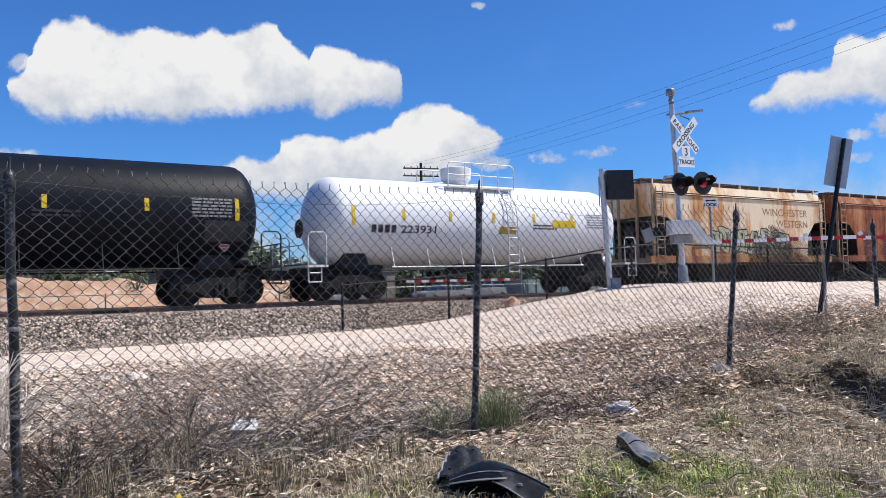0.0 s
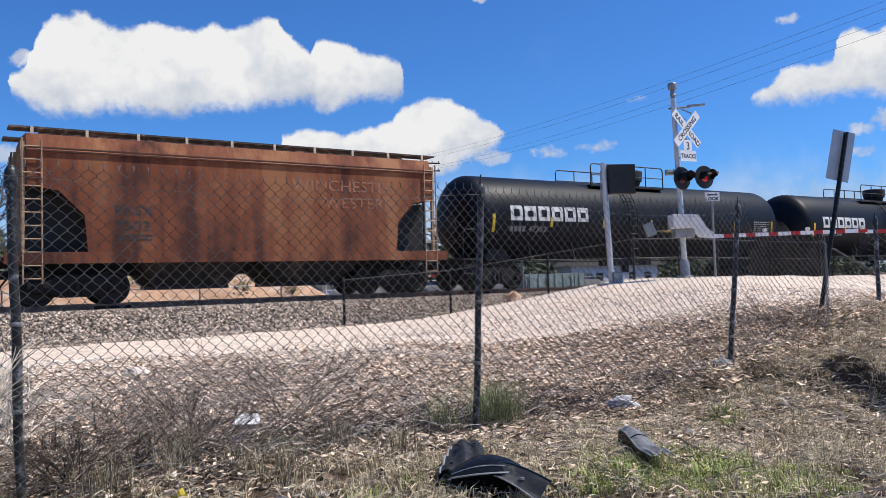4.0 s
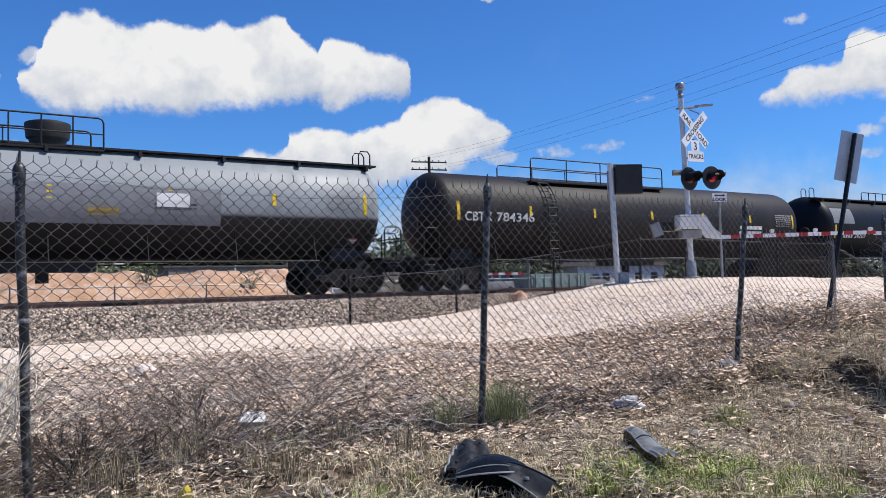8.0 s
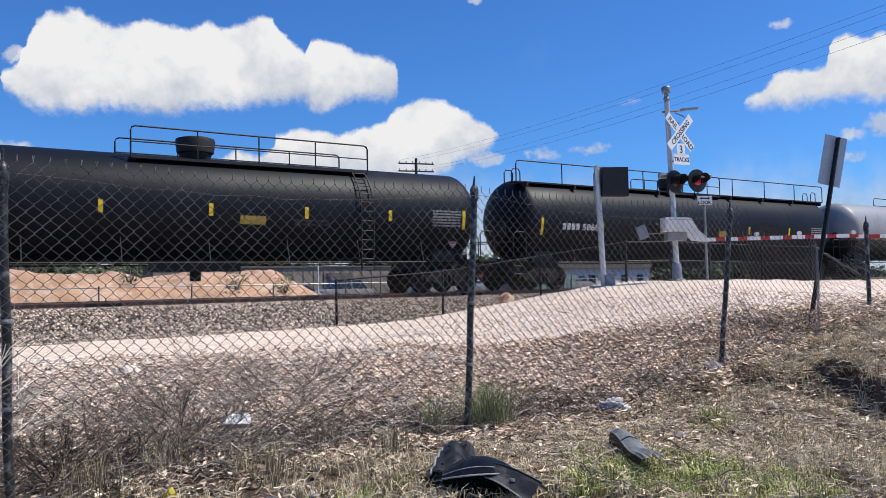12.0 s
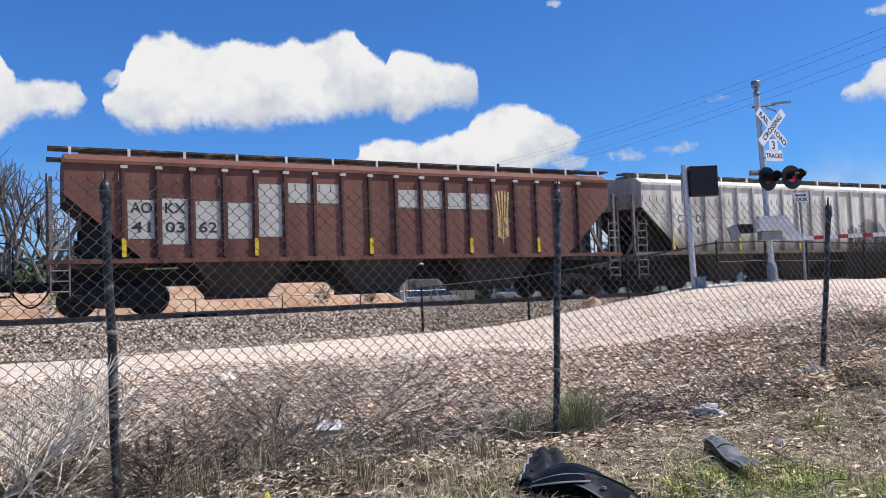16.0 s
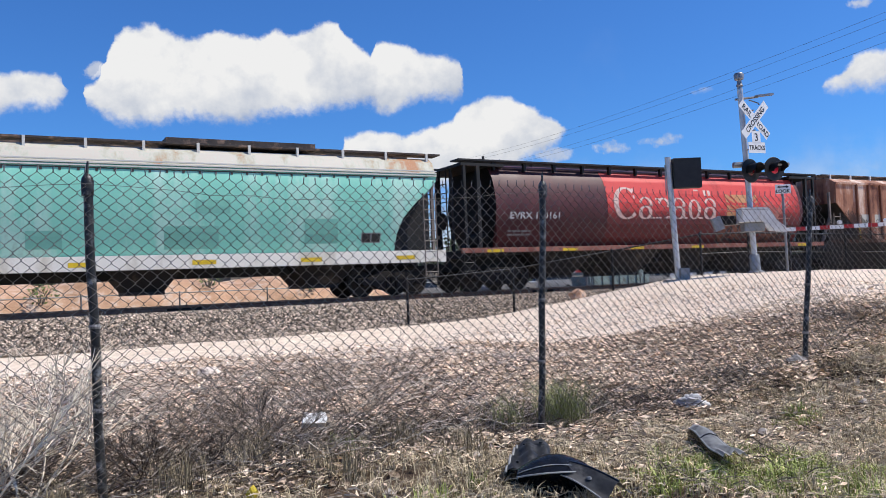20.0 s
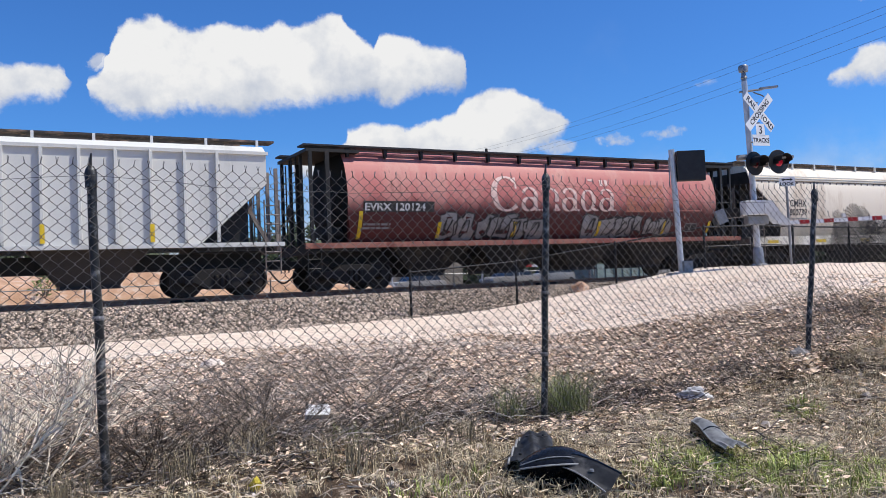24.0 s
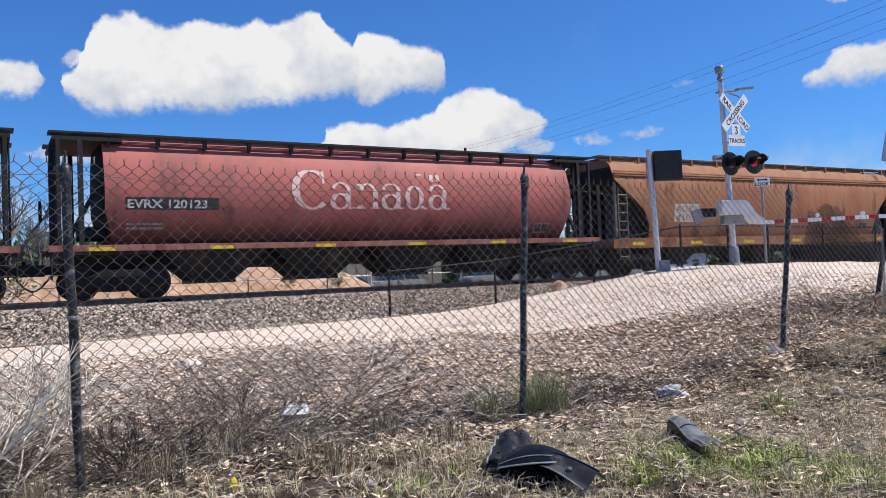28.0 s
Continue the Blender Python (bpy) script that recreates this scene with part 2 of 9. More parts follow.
def weathered(name, paint, streak, rust, rust_at=0.55, rough=0.6, lower=None, lower_z=2.0, band=None, ragged=0.08, spec=0.35):
    """Car-body paint with rust patches that run down in streaks; lower: a second colour below lower_z; band: (z0, z1,
    colour).
    """
    m = bpy.data.materials.new(name)
    m.use_nodes = True
    t = m.node_tree
    p = t.nodes["Principled BSDF"]
    co = t.nodes.new("ShaderNodeTexCoord")
    sep = t.nodes.new("ShaderNodeSeparateXYZ")
    link_nodes(t, co, "Object", sep, 0)

    def noise_at(scale, detail, stretch):
        mp, n = t.nodes.new("ShaderNodeMapping"), t.nodes.new("ShaderNodeTexNoise")
        mp.inputs["Scale"].default_value = stretch
        link_nodes(t, co, "Object", mp, "Vector")
        n.inputs["Scale"].default_value, n.inputs["Detail"].default_value, n.inputs["Roughness"].default_value = scale, detail, 0.66
        link_nodes(t, mp, 0, n, "Vector")
        return n.outputs["Fac"]

    def blend(fac, a, b):
        mx = t.nodes.new("ShaderNodeMix")
        mx.data_type = "RGBA"
        if isinstance(fac, float):
            mx.inputs["Factor"].default_value = fac
        else:
            t.links.new(fac, mx.inputs["Factor"])
        for k, v in (("A", a), ("B", b)):
            if isinstance(v, tuple):
                mx.inputs[k].default_value = (*v, 1)
            else:
                t.links.new(v, mx.inputs[k])
        return mx.outputs["Result"]

    def ramp(v, lo, hi):
        mr = t.nodes.new("ShaderNodeMapRange")
        t.links.new(v, mr.inputs["Value"])
        mr.inputs["From Min"].default_value, mr.inputs["From Max"].default_value = lo, hi
        return mr.outputs[0]

    vert = noise_at(1.0, 8, (1.7, 1.7, 0.13))
    patch = noise_at(0.50, 10, (1, 1, 0.7))
    grain = noise_at(18.0, 5, (1, 1, 1))
    base = paint
    if band:
        inside = math_node(t, "MULTIPLY", math_node(t, "GREATER_THAN", sep.outputs[2], band[0]), math_node(t, "LESS_THAN", sep.outputs[2], band[1]))
        base = blend(inside, base, band[2])
    mixv = math_node(t, "ADD", math_node(t, "MULTIPLY", patch, 0.50), math_node(t, "ADD", math_node(t, "MULTIPLY", vert, 0.42), math_node(t, "MULTIPLY", grain, 0.08)))
    base = blend(ramp(mixv, rust_at - 0.10, rust_at - 0.01), base, streak)
    base = blend(ramp(mixv, rust_at + 0.0, rust_at + 0.07), base, rust)
    if band:
        base = blend(math_node(t, "MULTIPLY", inside, ramp(mixv, 0.47, 0.56)), base, (0.42, 0.20, 0.10))
    base = blend(math_node(t, "MULTIPLY", ramp(grain, 0.52, 0.7), 0.22), base, streak)
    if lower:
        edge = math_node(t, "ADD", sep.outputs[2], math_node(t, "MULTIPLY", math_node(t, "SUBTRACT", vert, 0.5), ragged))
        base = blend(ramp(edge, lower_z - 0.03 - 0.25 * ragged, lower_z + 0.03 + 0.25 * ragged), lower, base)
    t.links.new(base, p.inputs["Base Color"])
    t.links.new(math_node(t, "ADD", rough - 0.1, math_node(t, "MULTIPLY", patch, 0.3)), p.inputs["Roughness"])
    p.inputs["Specular IOR Level"].default_value = spec
    bp = t.nodes.new("ShaderNodeBump")
    bp.inputs["Strength"].default_value, bp.inputs["Distance"].default_value = 0.35, 0.006
    t.links.new(patch, bp.inputs["Height"])
    link_nodes(t, bp, 0, p, "Normal")
    return m


def glow(name, colour, strength):
    m = bpy.data.materials.new(name)
    m.use_nodes = True
    p = m.node_tree.nodes["Principled BSDF"]
    p.inputs["Base Color"].default_value, p.inputs["Roughness"].default_value = (*colour, 1), 0.3
    p.inputs["Emission Color"].default_value, p.inputs["Emission Strength"].default_value = (*colour, 1), strength
    return m


BLACK_IRON = surface("black_iron", (0.020, 0.019, 0.018), (0.010, 0.010, 0.010), 0.65, scale=2, c=(0.06, 0.045, 0.035), c_at=0.66)
TRUCK_IRON = surface("truck_iron", (0.017, 0.014, 0.012), (0.008, 0.007, 0.0065), 0.75, scale=3, c=(0.07, 0.055, 0.042), c_at=0.66)
WHEEL_STEEL = surface("wheel_steel", (0.042, 0.034, 0.028), (0.02, 0.017, 0.014), 0.55, metal=0.5, scale=5)
RAIL_STEEL = surface("rail_steel", (0.30, 0.175, 0.12), (0.15, 0.085, 0.06), 0.75, metal=0.1, scale=4)
RAIL_HEAD = surface("rail_head", (0.35, 0.33, 0.31), (0.22, 0.20, 0.19), 0.3, metal=0.9, scale=6)
TIE_WOOD = surface("tie_wood", (0.075, 0.062, 0.052), (0.035, 0.028, 0.022), 0.85, scale=4, stretch=(4, 1, 1), bump=0.01)
WHITE_PAINT = surface("white_paint", (0.78, 0.78, 0.76), (0.62, 0.61, 0.58), 0.5, scale=4, c=(0.35, 0.28, 0.22), c_at=0.74)
SIGN_WHITE = surface("sign_white", (0.82, 0.83, 0.83), (0.74, 0.75, 0.76), 0.35, scale=6)
SIGN_BLACK = surface("sign_black", (0.012, 0.012, 0.013), (0.02, 0.02, 0.02), 0.5, scale=6)
SIGN_PLATE = surface("sign_plate_back", (0.66, 0.67, 0.67), (0.54, 0.55, 0.55), 0.5, metal=0.2, scale=5)
SIGN_BACK = surface("sign_back", (0.30, 0.31, 0.32), (0.22, 0.23, 0.24), 0.45, metal=0.6, scale=5)
GALVANISED = surface("galvanised", (0.34, 0.345, 0.35), (0.22, 0.225, 0.23), 0.45, metal=0.55, scale=8, c=(0.2, 0.15, 0.11), c_at=0.72)
ALUMINIUM = surface("aluminium", (0.62, 0.63, 0.64), (0.48, 0.49, 0.5), 0.4, metal=0.5, scale=6)
POST_GREEN = surface("post_green", (0.048, 0.046, 0.041), (0.019, 0.018, 0.016), 0.45, scale=9, c=(0.26, 0.26, 0.25), c_at=0.585, c_scale=16, bump=0.004)
MESH_WIRE = surface("mesh_wire", (0.40, 0.375, 0.345), (0.11, 0.10, 0.09), 0.5, metal=0.3, scale=5)
DARK_FENCE = surface("dark_fence", (0.014, 0.014, 0.015), (0.008, 0.008, 0.008), 0.5, scale=5)
YELLOW = surface("yellow_strip", (0.80, 0.56, 0.025), (0.60, 0.40, 0.02), 0.45, scale=6)
RED_STRIP = surface("red_strip", (0.45, 0.03, 0.03), (0.32, 0.02, 0.02), 0.4, scale=6)
LETTER_WHITE = surface("letter_white", (0.72, 0.72, 0.70), (0.48, 0.47, 0.45), 0.55, scale=7)
LETTER_GREY = surface("letter_grey", (0.33, 0.33, 0.32), (0.20, 0.20, 0.19), 0.6, scale=7)
LETTER_BLACK = surface("letter_black", (0.02, 0.02, 0.022), (0.05, 0.045, 0.04), 0.6, scale=7)
LETTER_YELLOW = surface("letter_yellow", (0.50, 0.33, 0.05), (0.3, 0.2, 0.04), 0.6, scale=7)
LETTER_RUST = surface("letter_rust", (0.30, 0.10, 0.05), (0.42, 0.22, 0.12), 0.7, scale=3)
LETTER_CREAM = surface("letter_cream", (0.60, 0.52, 0.40), (0.42, 0.34, 0.26), 0.65, scale=7)
GREY_PANEL = surface("grey_panel", (0.23, 0.235, 0.245), (0.17, 0.175, 0.18), 0.5, scale=3)
GRAFFITI_TEAL = surface("graffiti_teal", (0.08, 0.26, 0.26), (0.05, 0.16, 0.17), 0.6, scale=4)
LAMP_RED = glow("lamp_red", (0.50, 0.012, 0.04), 0.09)
LAMP_OFF = surface("lamp_off", (0.10, 0.008, 0.012), (0.06, 0.005, 0.008), 0.25, scale=5)

# ---- mesh helpers ----
def box(bm, x0, x1, y0, y1, z0, z1):
    v = [bm.verts.new(q) for q in ((x0, y0, z0), (x1, y0, z0), (x1, y1, z0), (x0, y1, z0), (x0, y0, z1), (x1, y0, z1), (x1, y1, z1), (x0, y1, z1))]
    for f in ((3, 2, 1, 0), (4, 5, 6, 7), (0, 1, 5, 4), (1, 2, 6, 5), (2, 3, 7, 6), (3, 0, 4, 7)):
        bm.faces.new([v[i] for i in f])
    return bm


def slab(bm, m, sx, sy, sz):
    """A box of that size about the pose m."""
    start = len(bm.verts)
    box(bm, -sx / 2, sx / 2, -sy / 2, sy / 2, -sz / 2, sz / 2)
    bm.verts.ensure_lookup_table()
    for v in bm.verts[start:]:
        v.co = m @ v.co
    return bm


def tube(bm, pts, r, seg=6, r1=None, cap=True):
    """A round bar along the points, tapering to r1."""
    pts = [Vector(p) for p in pts]
    rings = []
    for i, p in enumerate(pts):
        d = (pts[min(i + 1, len(pts) - 1)] - pts[max(i - 1, 0)]).normalized()
        a = d.cross(Vector((0, 0, 1)) if abs(d.z) < 0.95 else Vector((1, 0, 0))).normalized()
        b = d.cross(a)
        rr = r + ((r1 if r1 is not None else r) - r) * i / max(1, len(pts) - 1)
        rings.append([bm.verts.new(p + rr * (math.cos(2 * math.pi * k / seg) * a + math.sin(2 * math.pi * k / seg) * b)) for k in range(seg)])
    for u, w in zip(rings, rings[1:]):
        for k in range(seg):
            bm.faces.new((u[k], u[(k + 1) % seg], w[(k + 1) % seg], w[k]))
    if cap:
        bm.faces.new(rings[0][::-1])
        bm.faces.new(rings[-1])
    return bm


def turned(bm, prof, axis="x", at=(0, 0, 0), seg=28):
    """A solid of revolution: prof of (along, radius)."""
    rings = []
    for s, r in prof:
        ring = []
        for k in range(seg):
            c, n = r * math.cos(2 * math.pi * k / seg), r * math.sin(2 * math.pi * k / seg)
            q = {"x": (s, c, n), "y": (n, s, c), "z": (c, n, s)}[axis]
            ring.append(bm.verts.new((q[0] + at[0], q[1] + at[1], q[2] + at[2])))
        rings.append(ring)
    for u, w in zip(rings, rings[1:]):
        for k in range(seg):
            bm.faces.new((u[k], u[(k + 1) % seg], w[(k + 1) % seg], w[k]))
    bm.faces.new(rings[0][::-1])
    bm.faces.new(rings[-1])
    return bm


def prism(bm, poly, y0, y1):
    """A polygon in x, z drawn out from y0 to y1."""
    a = [bm.verts.new((x, y0, z)) for x, z in poly]
    b = [bm.verts.new((x, y1, z)) for x, z in poly]
    bm.faces.new(a)
    bm.faces.new(b[::-1])
    for i in range(len(poly)):
        j = (i + 1) % len(poly)
        bm.faces.new((a[j], a[i], b[i], b[j]))
    return bm


def to_mesh(name, bm, material, smooth=False, bevel=0.0):
    bmesh.ops.recalc_face_normals(bm, faces=bm.faces[:])
    if bevel:
        bmesh.ops.bevel(bm, geom=[e for e in bm.edges if e.is_manifold and e.calc_face_angle(0) > 0.6], offset=bevel, segments=2, affect="EDGES", profile=0.6)
    me = bpy.data.meshes.new(name)
    bm.to_mesh(me)
    bm.free()
    me.materials.append(material)
    if smooth:
        me.polygons.foreach_set("use_smooth", [True] * len(me.polygons))
        me.set_sharp_from_angle(angle=radians(40))
    return me


def part(name, bm, material, parent, label="", smooth=False, bevel=0.0):
    """One mesh object under a thing or a part; bm may be a finished mesh."""
    me = bm if isinstance(bm, bpy.types.Mesh) else to_mesh(name, bm, material, smooth, bevel)
    ob = new(name, me)
    ob.parent = parent
    return tagged(ob, label)


def thing(name, label, category, m=None, group="", kind=""):
    ob = new(name)
    if m:
        ob.matrix_world = m
    return tagged(ob, label, category, group, kind)


def solid(name, bm, material, label, category, m=None, group="", kind="", smooth=False, bevel=0.0):
    """A thing of one mesh."""
    ob = new(name, to_mesh(name, bm, material, smooth, bevel))
    if m:
        ob.matrix_world = m
    return tagged(ob, label, category, group, kind)


def letters(text, size, stretch=1.0, bold=0.0, spacing=1.0):
    """Flat letters in x, z from the built-in font, left aligned at the origin: vertex places and faces."""
    cu = bpy.data.curves.new("letters", "FONT")
    cu.body, cu.size, cu.resolution_u, cu.offset, cu.space_character = text, size, 3, bold, spacing
    ob = bpy.data.objects.new("letters", cu)
    me = bpy.data.meshes.new_from_object(ob)
    vs = [(v.co.x * stretch, v.co.y) for v in me.vertices]
    fs = [tuple(f.vertices) for f in me.polygons]
    bpy.data.objects.remove(ob)
    bpy.data.curves.remove(cu)
    bpy.data.meshes.remove(me)
    return vs, fs


def lay(vs, fs, place, bm=None):
    """Faces given in (u, v) laid on a surface by place(u, v) -> (x, y, z)."""
    bm = bm or bmesh.new()
    made = [bm.verts.new(place(u, v)) for u, v in vs]
    for f in fs:
        try:
            bm.faces.new([made[i] for i in f])
        except ValueError:
            pass
    return bm


def patch_grid(u0, u1, v0, v1, n=1, k=4):
    """A rectangle cut into n by k cells, as (u, v) and faces."""
    vs = [(u0 + (u1 - u0) * i / n, v0 + (v1 - v0) * j / k) for j in range(k + 1) for i in range(n + 1)]
    fs = [(j * (n + 1) + i, j * (n + 1) + i + 1, (j + 1) * (n + 1) + i + 1, (j + 1) * (n + 1) + i) for j in range(k) for i in range(n)]
    return vs, fs


def ease(a, b, x):
    u = min(1.0, max(0.0, (x - a) / (b - a)))
    return u * u * (3 - 2 * u)

# ---- the ground, the track bed and the crossing ----
TRACK_Y = 22.2
GAUGE = 0.755
TRACK_TURN = 2.2  # degrees by which the track closes in to the right
TRACK_M = pose(17.2, TRACK_Y, 0, 0, 0, -TRACK_TURN) @ pose(-17.2, -TRACK_Y, 0)


def track_y(x):
    """The middle of the track."""
    return TRACK_Y - (x - 17.2) * math.tan(radians(TRACK_TURN))



def road_near(x):
    """Near edge of the gravel."""
    return 12.7 - 2.0 * ease(3.0, 7.4, x) - 6.2 * min(1.0, max(0.0, (x - 7.4) / 2.0)) ** 0.85 + 0.35 * noise.noise((x * 0.6, 0, 2)) + 0.30 * noise.noise((x * 2.1, 4, 2)) + 0.2 * noise.noise((x * 6.0, 4, 2))


def road_far(x):
    return 17.2 + 0.7 * ease(4.5, 8.0, x) * (1 - ease(11.0, 13.5, x)) + 0.25 * noise.noise((x * 0.5, 9, 2)) + 1.6 * ease(14, 20, x) + 0.12 * noise.noise((x * 3.0, 9, 2))


def ground_z(x, y):
    """Height of the earth: a flat verge, the ramp that climbs to the level crossing ground, a bank by the fence shaped
    in for its shade.
    """
    z = -1.12 + 0.36 * ease(0.0, 4.6, y)
    k = ease(5.0, 12.5, y)
    a, b = 4.6 + 2.2 * k, 10.2 + 6.6 * k
    if y > 13.5:
        a, b = a + (y - 13.5) * 0.55, b + (y - 13.5) * 1.1
    top = (0.72 + 0.28 * ease(6.0, 13.0, y)) * (0.25 + 0.75 * ease(1.0, 4.4, y))
    z += top * ease(a, b, x) * (1 - 0.16 * ease(18.0, 26.0, x))
    if y < 5.6 and 5.4 < x < 12:  # a gully and bank shaped in to give a wedge of shade, and a second hollow behind it
        edge = x - 6.78 - 0.26 * max(0.0, y - 3.2) - 0.10 * noise.noise((y * 3.0, 1, 1))
        z += 0.13 * ease(0.0, 0.16, edge) * (1 - ease(3.72, 4.02, y)) * (1 - ease(8.0, 11, x))
        z -= 0.10 * ease(-0.5, -0.1, edge) * (1 - ease(0.0, 0.12, edge)) * (1 - ease(3.65, 4.05, y)) * ease(2.3, 2.9, y)
        z -= 0.11 * max(0.0, 1 - ((x - 8.1) / 0.40) ** 2 - ((y - 4.45) / 0.20) ** 2)
        z -= 0.10 * ease(4.55, 4.25, y) * ease(5.0, 5.6, x) * (1 - ease(6.5, 6.9, x))
    if y > 16.5:  # falls away to the bed behind the crest
        z = z + (min(z, -0.52) - z) * ease(16.5, 19.0, y)
    z += -0.5 * ease(26, 60, y)
    z += 0.05 * noise.noise((x * 0.35, y * 0.35, 3.1)) + 0.03 * noise.noise((x * 1.3, y * 1.3, 7.7))
    if y < 12.0:
        loose = min(1.0, max(0.0, road_near(x) - 0.1 - y))
        z += loose * (0.05 * noise.noise((x * 3.1, y * 3.1, 1.3)) + 0.02 * noise.noise((x * 9.0, y * 9.0, 5.0)))
    return z


def lines(parts):
    out = []
    for a, b, step in parts:
        n = max(1, round((b - a) / step))
        out += [a + (b - a) * i / n for i in range(n)]
    return out + [parts[-1][1]]


def sheet(xs, ys, height, keep=None):
    vs = [(x, y, height(x, y)) for y in ys for x in xs]
    n = len(xs)
    fs = [(j * n + i, j * n + i + 1, (j + 1) * n + i + 1, (j + 1) * n + i) for j in range(len(ys) - 1) for i in range(n - 1)
          if keep is None or keep(0.5 * (xs[i] + xs[i + 1]), 0.5 * (ys[j] + ys[j + 1]))]
    return vs, fs


def sheet_thing(name, vs, fs, material, label, category, kind="structure"):
    me = bpy.data.meshes.new(name)
    me.from_pydata(vs, [], fs)
    me.materials.append(material)
    me.polygons.foreach_set("use_smooth", [True] * len(fs))
    me.update()
    return tagged(new(name, me), label, category, kind=kind)


EARTH = surface("earth", (0.15, 0.104, 0.07), (0.032, 0.022, 0.015), 0.95, scale=5.0, fine=70, amount=0.9, bump=0.03, c=(0.50, 0.40, 0.30), c_at=0.62, c_scale=7.0, spec=0.1)
GRAVEL = surface("pale_gravel", (0.86, 0.73, 0.59), (0.62, 0.48, 0.37), 0.95, scale=2.2, fine=45, amount=0.9, bump=0.02, c=(0.30, 0.22, 0.165), c_at=0.60, c_scale=9.0, spec=0.1)
BALLAST = surface("ballast", (0.075, 0.06, 0.05), (0.025, 0.02, 0.017), 0.9, scale=9, fine=30, amount=0.9, bump=0.03, spec=0.15)
STONE = surface("ballast_stone", (0.68, 0.55, 0.43), (0.13, 0.095, 0.07), 0.9, scale=12, fine=60, island=0.85, spec=0.15)
DIRT_PILE = surface("dirt_pile", (0.60, 0.38, 0.255), (0.36, 0.215, 0.135), 0.95, scale=1.1, fine=22, bump=0.04, c=(0.56, 0.44, 0.36), c_at=0.58, c_scale=2.2, spec=0.1)


def build_ground():
    xs = lines([(-3000, -400, 400), (-400, -60, 40), (-60, -8, 4), (-8, 0, 0.25), (0, 6, 0.10), (6, 8, 0.06), (8, 13, 0.10), (13, 34, 0.22), (34, 80, 3), (80, 400, 40), (400, 3000, 400)])
    ys = lines([(-400, -30, 60), (-30, -2, 4), (-2, 2, 0.4), (2, 8, 0.08), (8, 20, 0.22), (20, 60, 2.5), (60, 300, 30), (300, 3500, 400)])
    vs, fs = sheet(xs, ys, ground_z)
    return sheet_thing("ground", vs, fs, EARTH, "dry brown earth with dead grass and leaf litter", "ground")


def build_road():
    xs = lines([(-60, -6, 1.0), (-6, 7, 0.16), (7, 10, 0.05), (10, 32, 0.16), (32, 70, 1.0)])
    vs, fs = [], []
    n = 84
    for x in xs:
        a, b = road_near(x), road_far(x)
        for j in range(n + 1):
            y = a + (b - a) * j / n
            lip = 0.045 * min(1.0, min(j, n - j) / 2.0) - 0.015
            vs.append((x, y, ground_z(x, y) + lip + 0.008 * noise.noise((x * 6, y * 6, 0))))
    for i in range(len(xs) - 1):
        fs += [(i * (n + 1) + j, i * (n + 1) + j + 1, (i + 1) * (n + 1) + j + 1, (i + 1) * (n + 1) + j) for j in range(n)]
    fs = [f[::-1] for f in fs]
    return sheet_thing("gravel_road", vs, fs, GRAVEL, "pale crushed-stone track along the railway", "gravel road")


def bed_z(x, y):
    d = abs(y - track_y(x))
    return -0.17 - 0.60 * ease(1.9, 4.9, d) if d > 1.9 else -0.17


def bed_top(x, y):
    """Ballast bed, lying on the earth where the earth is higher."""
    return max(bed_z(x, y), ground_z(x, y) - 0.05 if y < track_y(x) else -1.2) + 0.025 * noise.noise((x * 3.0, y * 3.0, 0.5))


def pebble(bm_v, bm_f, rng, x, y, z, r):
    """One low stone: a squashed, skewed octahedron with cut corners."""
    k = len(bm_v)
    a = rng.uniform(0, 6.28)
    for dx, dy, dz in ((1, 0, 0.1), (0, 1, -0.1), (-1, 0, 0.15), (0, -1, 0), (0.25, 0.2, 0.8), (-0.3, -0.25, 0.7), (0, 0, -0.6)):
        s = r * rng.uniform(0.7, 1.25)
        bm_v.append((x + s * (dx * math.cos(a) - dy * math.sin(a)), y + s * (dx * math.sin(a) + dy * math.cos(a)), z + s * dz))
    for f in ((0, 1, 4), (1, 2, 5, 4), (2, 3, 5), (3, 0, 4, 5), (1, 0, 6), (2, 1, 6), (3, 2, 6), (0, 3, 6)):
        bm_f.append(tuple(k + i for i in f))


